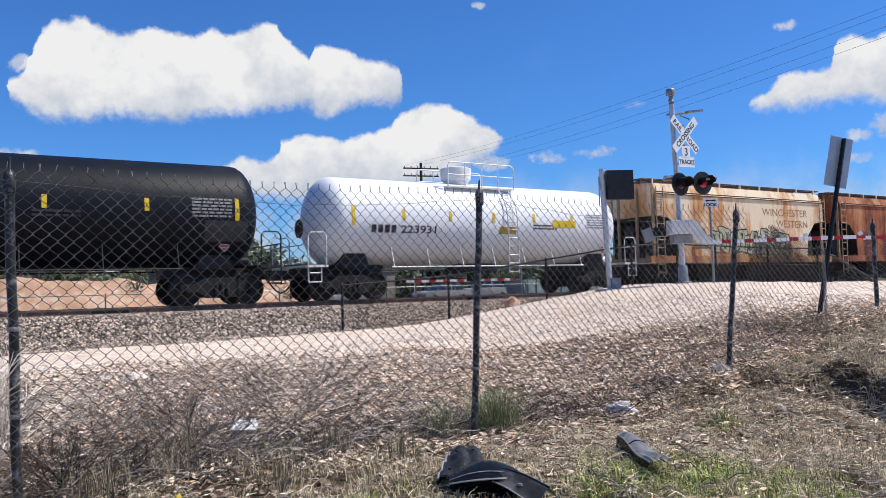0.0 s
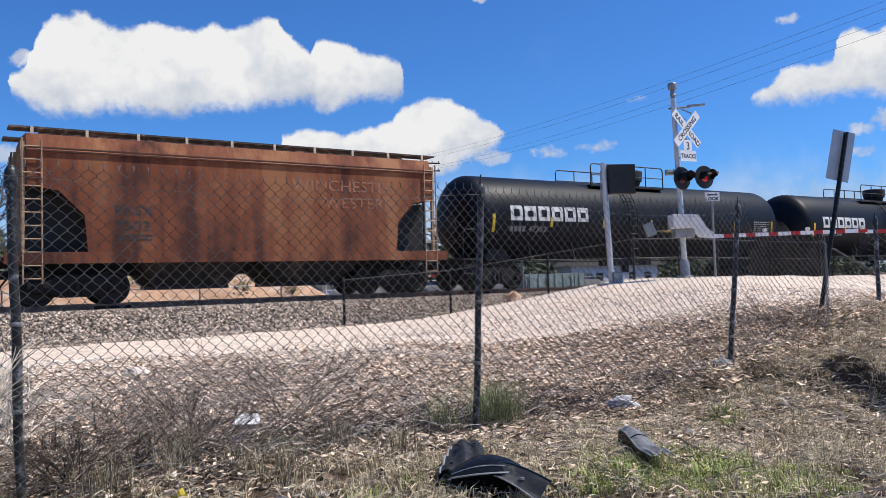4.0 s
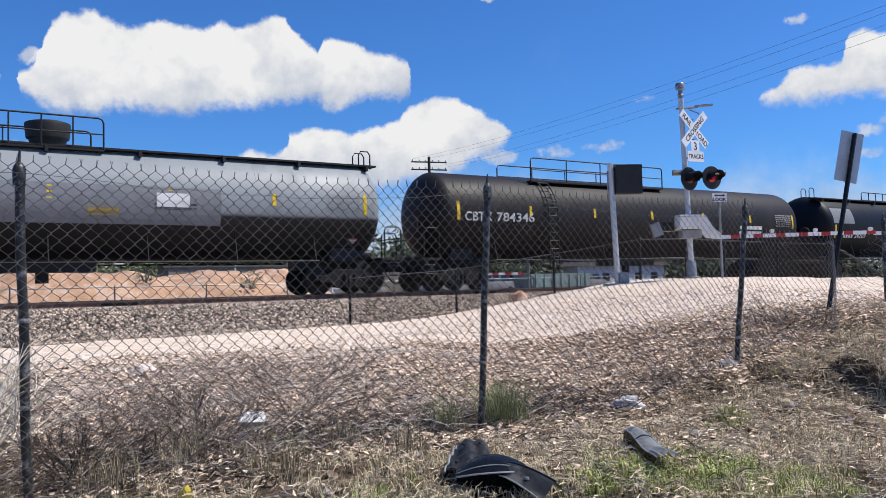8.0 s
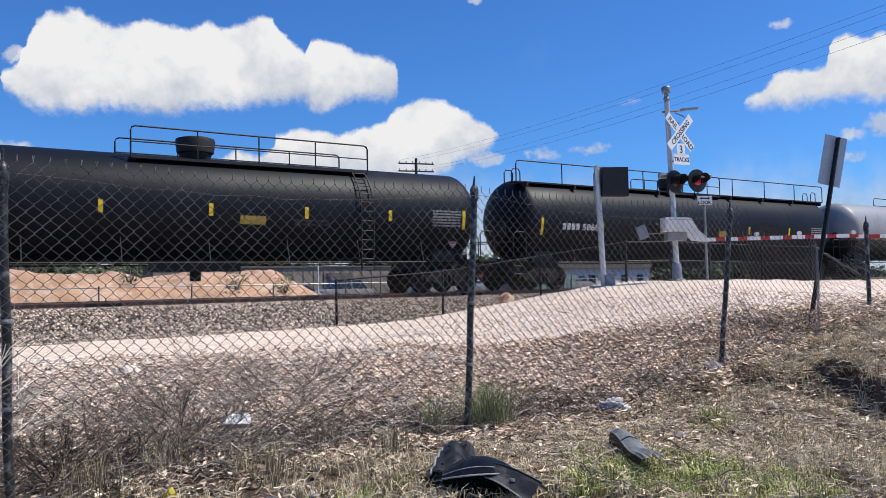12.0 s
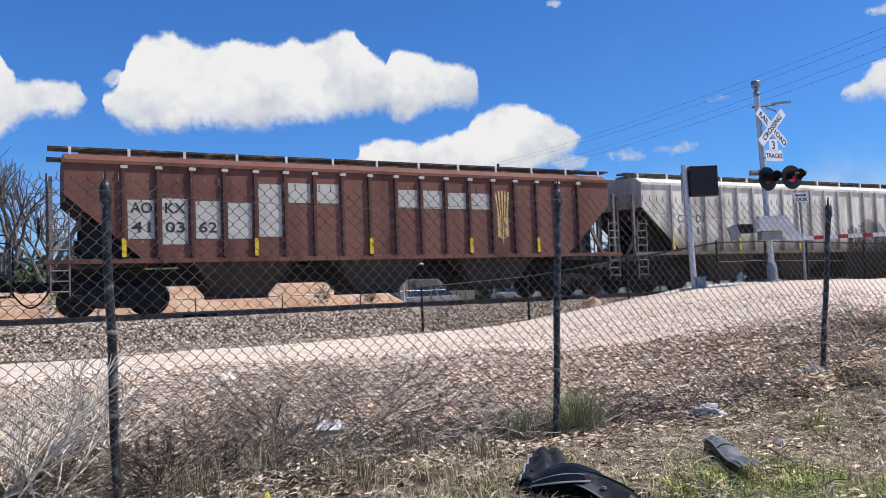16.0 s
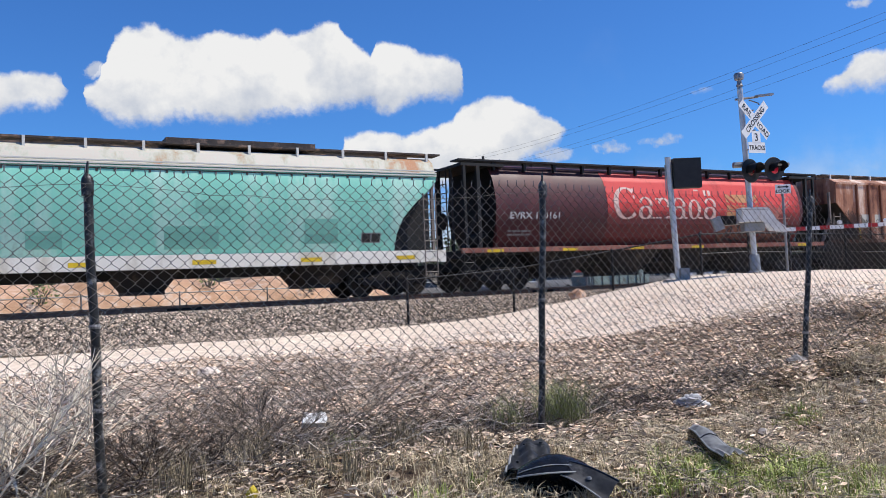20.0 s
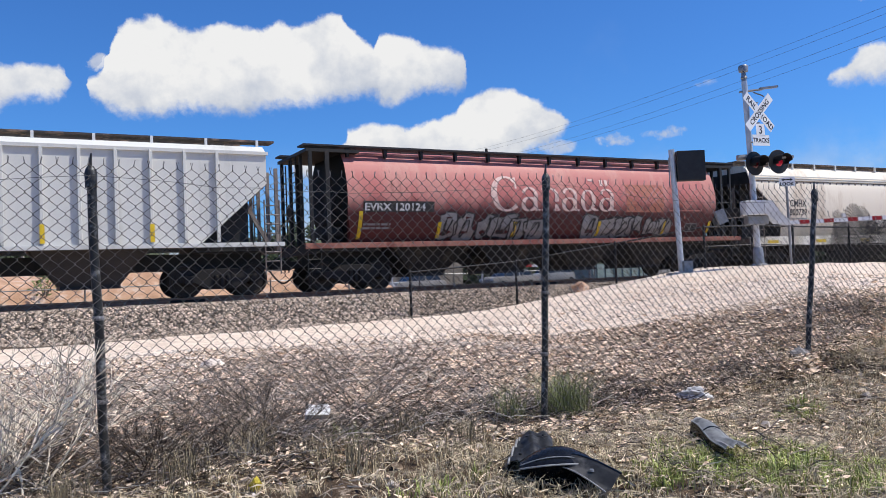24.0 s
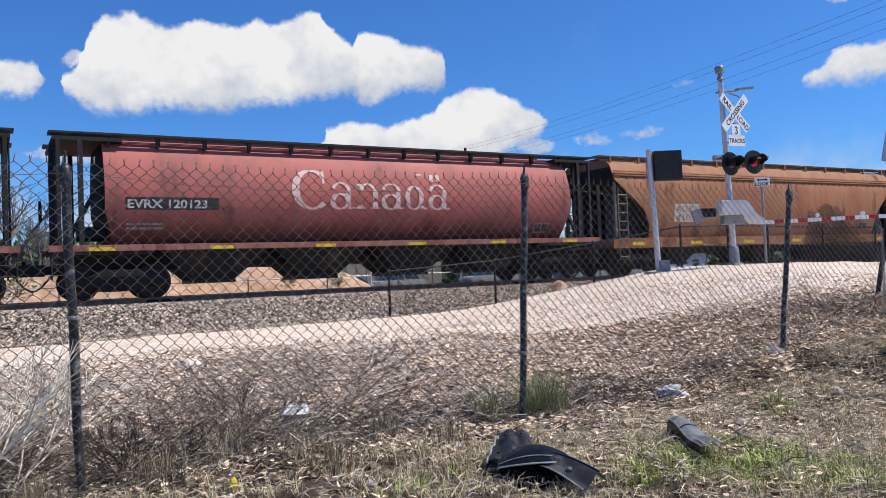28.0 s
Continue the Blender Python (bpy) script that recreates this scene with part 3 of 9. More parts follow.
def build_track():
    xs = lines([(-900, -60, 30), (-60, -6, 1.5), (-6, 34, 0.25), (34, 90, 2), (90, 900, 30)])
    ys = [d for d in (-5.4, -4.9, -4.4, -3.9, -3.4, -2.9, -2.4, -2.0, -1.5, -0.7, 0, 0.7, 1.5, 2.0, 2.9, 3.9, 5.2)]
    vs, fs = sheet(xs, ys, lambda x, d: bed_top(x, track_y(x) + d))
    vs = [(x, track_y(x) + d, z) for x, d, z in vs]
    sheet_thing("ballast_bed", vs, fs, BALLAST, "grey crushed-rock ballast under the track", "ballast")
    rng = random.Random(5)
    v, f = [], []
    for _ in range(56000):
        x = rng.uniform(-7, 30)
        y = track_y(x) - 1.0 - 4.2 * rng.random() ** 0.8
        if y < road_far(x) - 0.2:
            continue
        pebble(v, f, rng, x, y, bed_top(x, y) + 0.012, rng.uniform(0.020, 0.048))
    me = bpy.data.meshes.new("ballast_stone")
    me.from_pydata(v, [], f)
    me.materials.append(STONE)
    tagged(new("ballast_stone", me), "loose grey and tan crushed ballast stones", "ballast", kind="stuff")
    # rails: foot, web and head
    for side in (-1, 1):
        rail = thing("rail", "rusty steel rail with a worn bright head", "rail", TRACK_M, kind="structure")
        y = TRACK_Y + side * GAUGE
        bm = bmesh.new()
        prof = ((-0.07, -0.165), (-0.07, -0.15), (-0.012, -0.13), (-0.012, -0.045), (-0.036, -0.035), (-0.036, -0.004), (0.036, -0.004), (0.036, -0.035), (0.012, -0.045), (0.012, -0.13), (0.07, -0.15), (0.07, -0.165))
        a = [bm.verts.new((-700, y + q, z)) for q, z in prof]
        b = [bm.verts.new((700, y + q, z)) for q, z in prof]
        bm.faces.new(a)
        bm.faces.new(b[::-1])
        for i in range(len(prof)):
            j = (i + 1) % len(prof)
            bm.faces.new((a[i], a[j], b[j], b[i]))
        part("rail_web", bm, RAIL_STEEL, rail)
        bm = bmesh.new()
        box(bm, -700, 700, y - 0.034, y + 0.034, -0.0035, 0.0)
        part("rail_head", bm, RAIL_HEAD, rail, "bright worn rail head")
        if side < 0:  # joint bars with their bolts
            for x in (4.9, 16.8):
                bm = bmesh.new()
                box(bm, x - 0.46, x + 0.46, y - 0.05, y - 0.013, -0.125, -0.05)
                for k in range(6):
                    tube(bm, [(x - 0.38 + k * 0.152, y - 0.075, -0.088), (x - 0.38 + k * 0.152, y - 0.05, -0.088)], 0.016)
                part("joint_bar", bm, TRUCK_IRON, rail, "bolted rusty joint bar")
    tie_me = to_mesh("tie", box(bmesh.new(), -0.115, 0.115, -1.3, 1.3, -0.2, 0.0), TIE_WOOD, bevel=0.012)
    plate_me = to_mesh("tie_plate", box(bmesh.new(), -0.1, 0.1, -0.17, 0.17, 0.0, 0.012), TRUCK_IRON)
    for i in range(90):
        tie = tagged(new("railway_tie", tie_me), "weathered dark creosoted wooden railway tie", "railway tie", "ties under the rails")
        tie.matrix_world = TRACK_M @ pose(-8 + i * 0.52, TRACK_Y + rng.uniform(-0.03, 0.03), -0.178, 0, 0, rng.uniform(-0.8, 0.8))
        for side in (-1, 1):
            pl = part("tie_plate", plate_me, None, tie)
            pl.matrix_basis = pose(0, side * GAUGE, 0)


build_ground()
build_road()
build_track()

# ---- fences, signals and signs beside the track ----
def wire_net(x0, x1, low, high, along, pitch, r, seed, bulge=0.03):
    """Chain-link netting: zigzag wires side by side; along(x) gives the place on the ground line, low and high its edges."""
    rng = random.Random(seed)
    half = pitch / 2
    vs, fs = [], []
    for i in range(int((x1 - x0) / half)):
        xa = x0 + i * half
        z0, z1 = low(xa), high(xa)
        n = max(2, int((z1 - z0) / half))
        ring = []
        for k in range(n + 1):
            side = 1 if (k + i) % 2 else -1
            x = xa + half * (0.5 + 0.54 * side)
            px, py = along(x)
            w = bulge * noise.noise((x * 0.9, (z1 - k * half) * 0.9, seed))
            for up in (0.09, -0.09):  # each bend hooks round its neighbour
                z = z1 - (k - up) * half
                q = 0.012 * noise.noise((x * 1.7, z * 1.7, seed + 5))
                ring.append((px + q, py + w + 0.005 * side * (1 if up > 0 else -1), z + q))
        # twisted tip above the top edge
        ring.insert(0, (ring[0][0] + rng.uniform(-0.008, 0.008), ring[0][1], ring[0][2] + 0.028))
        base = len(vs)
        for x, y, z in ring:
            vs += [(x - r, y, z - r * 0.5), (x + r, y, z - r * 0.5), (x, y - r, z + r)]
        for k in range(len(ring) - 1):
            a, b = base + 3 * k, base + 3 * k + 3
            for j in range(3):
                fs.append((a + j, a + (j + 1) % 3, b + (j + 1) % 3, b + j))
    me = bpy.data.meshes.new("wire_netting")
    me.from_pydata(vs, [], fs)
    return me


FENCE_Y = 4.63
TWIG_WIRE = surface("pale_wire", (0.40, 0.385, 0.36), (0.20, 0.19, 0.175), 0.5, metal=0.3, scale=6)


def near_top(x):
    if x < 6.95:
        return 1.055 - 0.03 * math.sin(math.pi * ((x - 0.54) / 2.98 % 1.0))
    if x < 8.1:
        return 0.80 - 0.05 * (x - 6.95)
    if x < 9.0:
        return 0.74 - 0.42 * ease(8.1, 9.0, x)
    return 0.32 + 0.45 * ease(9.0, 9.4, x)


TENSION_GREY = surface("tension_grey", (0.10, 0.095, 0.09), (0.05, 0.047, 0.045), 0.6, scale=5)


def build_near_fence():
    fence = thing("chain_link_fence", "sagging chain-link fence on dark green steel posts", "fence")
    for x, dx, dy, top in ((-5.4, 0.03, 0, 1.05), (-2.44, 0.02, 0.02, 1.06), (0.585, -0.045, 0.0, 1.04), (3.53, 0.15, 0.03, 1.10), (6.62, 0.26, 0.0, 1.05), (9.6, 0.1, 0.05, 1.0), (12.6, 0.0, 0.0, 1.0)):
        g = ground_z(x, FENCE_Y) - 0.15
        bm = bmesh.new()
        n = 10
        pts = [(x + dx * k / n + 0.004 * math.sin(k * 1.3 + x), FENCE_Y + dy * k / n, g + (top - 0.07 - g) * k / n) for k in range(n + 1)]
        tube(bm, pts, 0.0245, 14)
        post = part("post", bm, POST_GREEN, fence, "chipped green steel fence post", smooth=True)
        bm = bmesh.new()
        turned(bm, [(top - 0.12, 0.031), (top - 0.04, 0.033), (top - 0.02, 0.028), (top + 0.0, 0.016)], "z", (x + dx, FENCE_Y + dy, 0), 14)
        tube(bm, [(x + dx - 0.005, FENCE_Y + dy, top - 0.02), (x + dx + 0.004, FENCE_Y + dy, top + 0.07)], 0.012, 8, 0.005)
        part("post_cap", bm, POST_GREEN, post, "broken loop cap", smooth=True)
        for z in (0.2, -0.25):
            bm = bmesh.new()
            turned(bm, [(z, 0.0285), (z + 0.012, 0.031), (z + 0.024, 0.0285)], "z", (x + dx * (z - g) / (top - g), FENCE_Y + dy * (z - g) / (top - g), 0), 12)
            part("tie_band", bm, MESH_WIRE, post)
    net = wire_net(-5.4, 12.6, lambda x: ground_z(x, FENCE_Y) - 0.02, near_top, lambda x: (x, FENCE_Y - 0.045 + 0.25 * ease(7.0, 9.0, x) * math.sin(x * 3)), 0.077, 0.0019, 4)
    net.materials.append(MESH_WIRE)
    tagged(part("wire_netting", net, None, fence, "rusty diamond wire netting"), kind="stuff")
    bm = bmesh.new()  # slack top wire from post to post
    posts = [(-2.42, 1.01), (0.54, 0.985), (3.68, 1.02), (6.79, 0.95)]
    for (xa, za), (xb, zb) in zip(posts, posts[1:]):
        tube(bm, [(xa + (xb - xa) * k / 14, FENCE_Y - 0.04, za + (zb - za) * k / 14 - 0.085 * math.sin(math.pi * k / 14) + 0.012 * noise.noise((xa + k, 1, 2))) for k in range(15)], 0.0015, 5)
    part("tension_wire", bm, TENSION_GREY, fence, "slack tension wire")
    bm = bmesh.new()  # crimped bottom wire lying over the brush
    tube(bm, [(-1.5 + k * 0.045, FENCE_Y - 0.10 + 0.03 * math.sin(k * 0.21), ground_z(-1.5 + k * 0.045, FENCE_Y) + 0.11 + 0.05 * math.sin(k * 0.08) + 0.008 * (k % 2)) for k in range(112)], 0.0021, 5)
    part("bottom_wire", bm, TWIG_WIRE, fence, "crimped pale bottom wire")


LOW_FENCE = ((9.75, 18.2), (12.8, 17.7), (15.6, 16.75), (17.6, 15.3), (19.2, 14.95), (20.7, 14.7), (23.0, 14.4), (25.4, 14.1), (28.4, 13.9))


def build_low_fence():
    fence = thing("low_fence", "low black chain-link fence along the ballast, slumped at its end", "fence")
    tops = []
    for x, y in LOW_FENCE:
        g = ground_z(x, y)
        tops.append((x, y, g + 1.20))
        if (x, y) == LOW_FENCE[-1]:
            continue
        bm = bmesh.new()
        tube(bm, [(x, y, g - 0.2), (x, y, g + 1.22)], 0.034, 10)
        tube(bm, [(x, y, g + 1.22), (x, y, g + 1.27)], 0.042, 10, 0.02)
        part("post", bm, DARK_FENCE, fence, smooth=True)
    for k, (a, b) in enumerate(zip(tops, tops[1:])):
        la, lb = Vector(a), Vector(b)
        span, slump = (lb - la).length, k == len(tops) - 2
        at = lambda s: la + (lb - la) * s / span
        low = lambda s: ground_z(*at(s).xy) + 0.03
        high = lambda s: at(s).z if not slump else low(s) + 0.08 + 1.15 * max(0.0, 1 - s / span) ** 0.8
        net = wire_net(0, span, low, high, lambda s: tuple(at(s).xy), 0.085, 0.003, 9, 0.01)
        net.materials.append(DARK_FENCE)
        tagged(part("wire_netting", net, None, fence, "black diamond netting"), kind="stuff")
        if slump:  # the loose edge has rolled up as it fell
            pts = [tuple(at(span * q / 16).xy) + (high(span * q / 16) + 0.03 * math.sin(q * 1.9),) for q in range(17)]
            for d in (0.0, 0.07, 0.14):
                part("rolled_edge", tube(bmesh.new(), [(x, y - d, z - d * 0.6 + 0.02 * math.sin(5 * x + 20 * d)) for x, y, z in pts], 0.024, 5), DARK_FENCE, fence, "rolled edge of fallen netting")
        else:
            part("top_rail", tube(bmesh.new(), [a, b], 0.022, 8), DARK_FENCE, fence)
    for a, b in zip(tops[3:-1], tops[4:-1]):
        part("mid_rail", tube(bmesh.new(), [(a[0], a[1], a[2] - 0.55), (b[0], b[1], b[2] - 0.55)], 0.018, 6), DARK_FENCE, fence)


VIEW_RIGHT = Vector((0.82, -0.573, 0)).normalized()
TO_EYE = Vector((-0.573, -0.82, 0)).normalized()


def facing(x, y, z, degrees):
    """A pose whose -y side faces the eye, turned by degrees towards the right of the eye's view."""
    base = math.degrees(math.atan2(-TO_EYE.x, TO_EYE.y)) + 180
    return pose(x, y, z, 0, 0, base + degrees)


def flat_word(parent, text, size, material, m, stretch=1.0, name="lettering", bold=0.004):
    """Letters centred on the pose m, standing 3 mm off its -y face."""
    vs, fs = letters(text, size, stretch, bold)
    cx = 0.5 * (min(v[0] for v in vs) + max(v[0] for v in vs))
    cz = 0.5 * (min(v[1] for v in vs) + max(v[1] for v in vs))
    bm = lay(vs, fs, lambda u, v: m @ Vector((u - cx, -0.004, v - cz)))
    return part(name, bm, material, parent)


def build_mast():
    x, y = 16.79, 12.9
    g = ground_z(x, y)
    up = lambda z: z - g  # heights below are over the rail
    mast = thing("crossing_signal", "railway crossing signal mast with crossbuck and flashing lights", "crossing signal", pose(x, y, g) @ Matrix.Rotation(radians(1.7), 4, TO_EYE))
    bm = bmesh.new()
    turned(bm, [(-0.2, 0.07), (up(4.92), 0.07), (up(4.92), 0.068)], "z", seg=20)
    part("mast", bm, ALUMINIUM, mast, "pale aluminium mast", smooth=True)
    bm = bmesh.new()
    turned(bm, [(0.0, 0.22), (0.05, 0.22), (0.08, 0.13), (0.45, 0.12), (0.5, 0.09)], "z", seg=16)
    part("base_casting", bm, GALVANISED, mast, smooth=True)
    part("foundation", box(bmesh.new(), -0.32, 0.32, -0.32, 0.32, -0.5, 0.03), GRAVEL, mast, "concrete foundation", bevel=0.02)
    bm = bmesh.new()
    turned(bm, [(up(4.92), 0.062), (up(4.98), 0.062), (up(5.0), 0.085), (up(5.06), 0.06), (up(5.14), 0.055), (up(5.16), 0.11), (up(5.28), 0.125), (up(5.32), 0.10), (up(5.34), 0.02)], "z", seg=18)
    part("bell", bm, GALVANISED, mast, "grey crossing bell", smooth=True)
    # bracket arm across the mast
    face = facing(0, 0, 0, 33)
    right = lambda a, b, z: tuple(VIEW_RIGHT * a + TO_EYE * b + Vector((0, 0, z)))
    bm = bmesh.new()
    tube(bm, [right(-0.14, 0, up(4.66)), right(0.42, 0.0, up(4.68))], 0.028, 8)
    slab(bm, Matrix.Translation(Vector(right(0.58, 0, up(4.71)))) @ facing(0, 0, 0, 10) @ pose(0, 0, 0, 0, -4, 0), 0.46, 0.10, 0.05)
    tube(bm, [right(0.2, 0, up(4.62)), right(0.42, 0, up(4.52)), right(0.44, 0, up(4.48))], 0.016, 6)
    part("bracket_arm", bm, GALVANISED, mast)
    # crossbuck: two blades, letters on them, turned to the road
    n = face.to_3x3() @ Vector((0, -1, 0))
    centre = Vector((0, 0, up(4.06))) + n * 0.36 + Vector((0, 0, 0))
    for k, ang in enumerate((42, -42)):
        m = Matrix.Translation(centre + n * 0.012 * k) @ face @ pose(0, 0, 0, 0, ang, 0)
        blade = part("crossbuck_blade", slab(bmesh.new(), m, 1.22, 0.008, 0.23), SIGN_WHITE, mast, "white crossbuck blade")
        if k == 0:
            flat_word(blade, "RAIL", 0.19, SIGN_BLACK, m @ pose(-0.33, -0.002, 0), 1.0)
            flat_word(blade, "ROAD", 0.19, SIGN_BLACK, m @ pose(0.34, -0.002, 0), 1.0)
        else:
            flat_word(blade, "CROSSING", 0.19, SIGN_BLACK, m @ pose(0, -0.002, 0), 1.0)
    for z, w, h, text, s in ((up(3.62), 0.30, 0.30, "3", 0.28), (up(3.36), 0.60, 0.27, "TRACKS", 0.155)):
        m = Matrix.Translation(Vector((0, 0, z)) + n * 0.36) @ face
        plate = part("count_plate", slab(bmesh.new(), m, w, 0.008, h), SIGN_WHITE, mast, "white plate with black writing")
        flat_word(plate, text, s, SIGN_BLACK, m @ pose(0, -0.002, 0))
    for z in (up(4.3), up(3.8), up(3.36)):
        part("sign_bracket", tube(bmesh.new(), [(0, 0, z), tuple(n * 0.35 + Vector((0, 0, z)))], 0.02, 6), GALVANISED, mast)
    # two flashing lights on a crossarm: round backgrounds, hoods, lenses
    z = up(2.86)
    bm = bmesh.new()
    tube(bm, [right(-0.30, 0.1, z + 0.12), right(0.95, 0.25, z + 0.04)], 0.04, 8)
    tube(bm, [right(-0.36, 0.1, z + 0.13), right(0.1, 0.1, z + 0.13)], 0.075, 8)
    part("crossarm", bm, SIGN_BACK, mast)
    for k, (a, turn, lit) in enumerate(((0.03, 30, False), (0.60, 22, True))):
        m = Matrix.Translation(Vector(right(a, 0.22, z - 0.05))) @ facing(0, 0, 0, turn)
        bm = bmesh.new()
        turned(bm, [(0.0, 0.29), (0.012, 0.30), (0.024, 0.29)], "y", seg=32)
        turned(bm, [(0.02, 0.17), (0.16, 0.15), (0.2, 0.08)], "y", seg=20)
        bm.transform(m)
        lamp = part("flashing_light", bm, SIGN_BLACK, mast, "black round light background", smooth=True)
        bm = bmesh.new()
        seg = 18
        rings = []
        for d, rr in ((-0.005, 0.17), (-0.30, 0.165)):
            rings.append([bm.verts.new((rr * math.sin(q), d * (1.0 if abs(q) < 1.7 else 0.6), rr * math.cos(q))) for q in [(-2.0 + 4.0 * j / seg) for j in range(seg + 1)]])
        for j in range(seg):
            bm.faces.new((rings[0][j], rings[0][j + 1], rings[1][j + 1], rings[1][j]))
        bmesh.ops.solidify(bm, geom=bm.faces[:], thickness=0.006)
        bm.transform(m)
        part("hood", bm, SIGN_BLACK, lamp, smooth=True)
        bm = bmesh.new()
        turned(bm, [(-0.03, 0.03), (-0.024, 0.08), (-0.006, 0.115), (0.0, 0.12)], "y", seg=24)
        bm.transform(m)
        part("lens", bm, LAMP_RED if lit else LAMP_OFF, lamp, "glowing red lens" if lit else "dark red lens", smooth=True)
    # gate mechanism, counterweights and the lowered arm
    gate = thing("crossing_gate", "lowered red and white striped crossing gate", "crossing gate", pose(x, y, g))
    bm = bmesh.new()
    m = Matrix.Translation(Vector(right(-0.14, 0.28, up(1.70)))) @ facing(0, 0, 0, 8)
    slab(bm, m, 0.58, 0.36, 0.36)
    part("mechanism_box", bm, WHITE_PAINT, gate, "white gate mechanism case", bevel=0.02)
    bm = bmesh.new()
    for d in (0.0, 0.34):
        prof = [(0.05, up(1.88)), (0.26, up(1.85)), (0.42, up(1.55)), (0.62, up(1.38)), (0.62, up(1.26)), (0.34, up(1.30)), (0.14, up(1.50)), (0.05, up(1.56))]
        a = [bm.verts.new(right(u, 0.10 + d, v)) for u, v in prof]
        b = [bm.verts.new(right(u, 0.13 + d, v)) for u, v in prof]
        bm.faces.new(a), bm.faces.new(b[::-1])
        for i in range(len(prof)):
            j = (i + 1) % len(prof)
            bm.faces.new((a[i], a[j], b[j], b[i]))
    part("support_arm", bm, WHITE_PAINT, gate, "white cranked arm bracket")
    bm = bmesh.new()
    slab(bm, Matrix.Translation(Vector(right(-0.66, 0.2, up(1.60)))) @ facing(0, 0, 0, 8), 0.34, 0.12, 0.22)
    part("counterweight", bm, TRUCK_IRON, gate, "black counterweight plates")
    bm = bmesh.new()
    slab(bm, Matrix.Translation(Vector(right(-0.94, 0.25, up(1.52)))) @ facing(0, 0, 0, 8) @ pose(0, 0, 0, 0, -20, 0), 0.24, 0.1, 0.34)
    part("counterweight", bm, GALVANISED, gate, "grey counterweight plate")
    bm = bmesh.new()
    slab(bm, Matrix.Translation(Vector(right(-0.08, 0.2, up(1.40)))) @ facing(0, 0, 0, 8), 0.52, 0.26, 0.22)
    part("drive_case", bm, SIGN_BACK, gate, "dark drive case under the mechanism", bevel=0.02)
    bm = bmesh.new()
    tube(bm, [right(-1.0, 0.15, up(1.5)), right(0.2, 0.15, up(1.55))], 0.04, 8)
    part("counterweight_arm", bm, GALVANISED, gate)
    k = 0
    u = 0.60
    while u < 4.55:
        w = 0.24 if k % 2 else 0.34
        bm = bmesh.new()
        c = Vector(right(u + w / 2, 0.24 - 0.02 * u, up(1.30) + 0.012 * u))
        slab(bm, Matrix.Translation(c) @ facing(0, 0, 0, 0), w, 0.03, 0.095)
        part("gate_board", bm, RED_STRIP if k % 2 else SIGN_WHITE, gate, "red band" if k % 2 else "white band")
        u += w
        k += 1
    for u in (2.0, 3.1, 4.5):
        bm = bmesh.new()
        turned(bm, [(-0.04, 0.05), (0.04, 0.05)], "y", seg=14)
        bm.transform(Matrix.Translation(Vector(right(u, 0.22, up(1.43)))) @ facing(0, 0, 0, 0))
        part("arm_light", bm, WHITE_PAINT, gate, "small gate lamp")
    # the arm of the far side of the crossing
    far = thing("crossing_gate", "far striped crossing gate arm", "crossing gate", pose(24.5, 33.0, 0.0))
    for k in range(16):
        bm = bmesh.new()
        slab(bm, pose(-3.0 + 0.45 * k, 0, 0.62), 0.45, 0.04, 0.13)
        part("gate_board", bm, RED_STRIP if k % 2 else SIGN_WHITE, far)
    part("gate_post", tube(bmesh.new(), [(4.3, 0, -0.9), (4.3, 0, 2.6)], 0.08, 10), GALVANISED, far, smooth=True)
    second = thing("crossing_gate", "second striped gate arm across the road", "crossing gate", pose(x, y, g))
    for k in range(12):
        bm = bmesh.new()
        c = Vector(right(4.85 + 0.3 * k, 0.0, up(1.33)))
        slab(bm, Matrix.Translation(c) @ facing(0, 0, 0, 0), 0.3, 0.03, 0.095)
        part("gate_board", bm, RED_STRIP if k % 2 else SIGN_WHITE, second)
    bm = bmesh.new()
    tube(bm, [right(8.6, 0.0, -0.3), right(8.6, 0.0, 3.6)], 0.08, 12)
    part("mast", bm, ALUMINIUM, second, smooth=True)


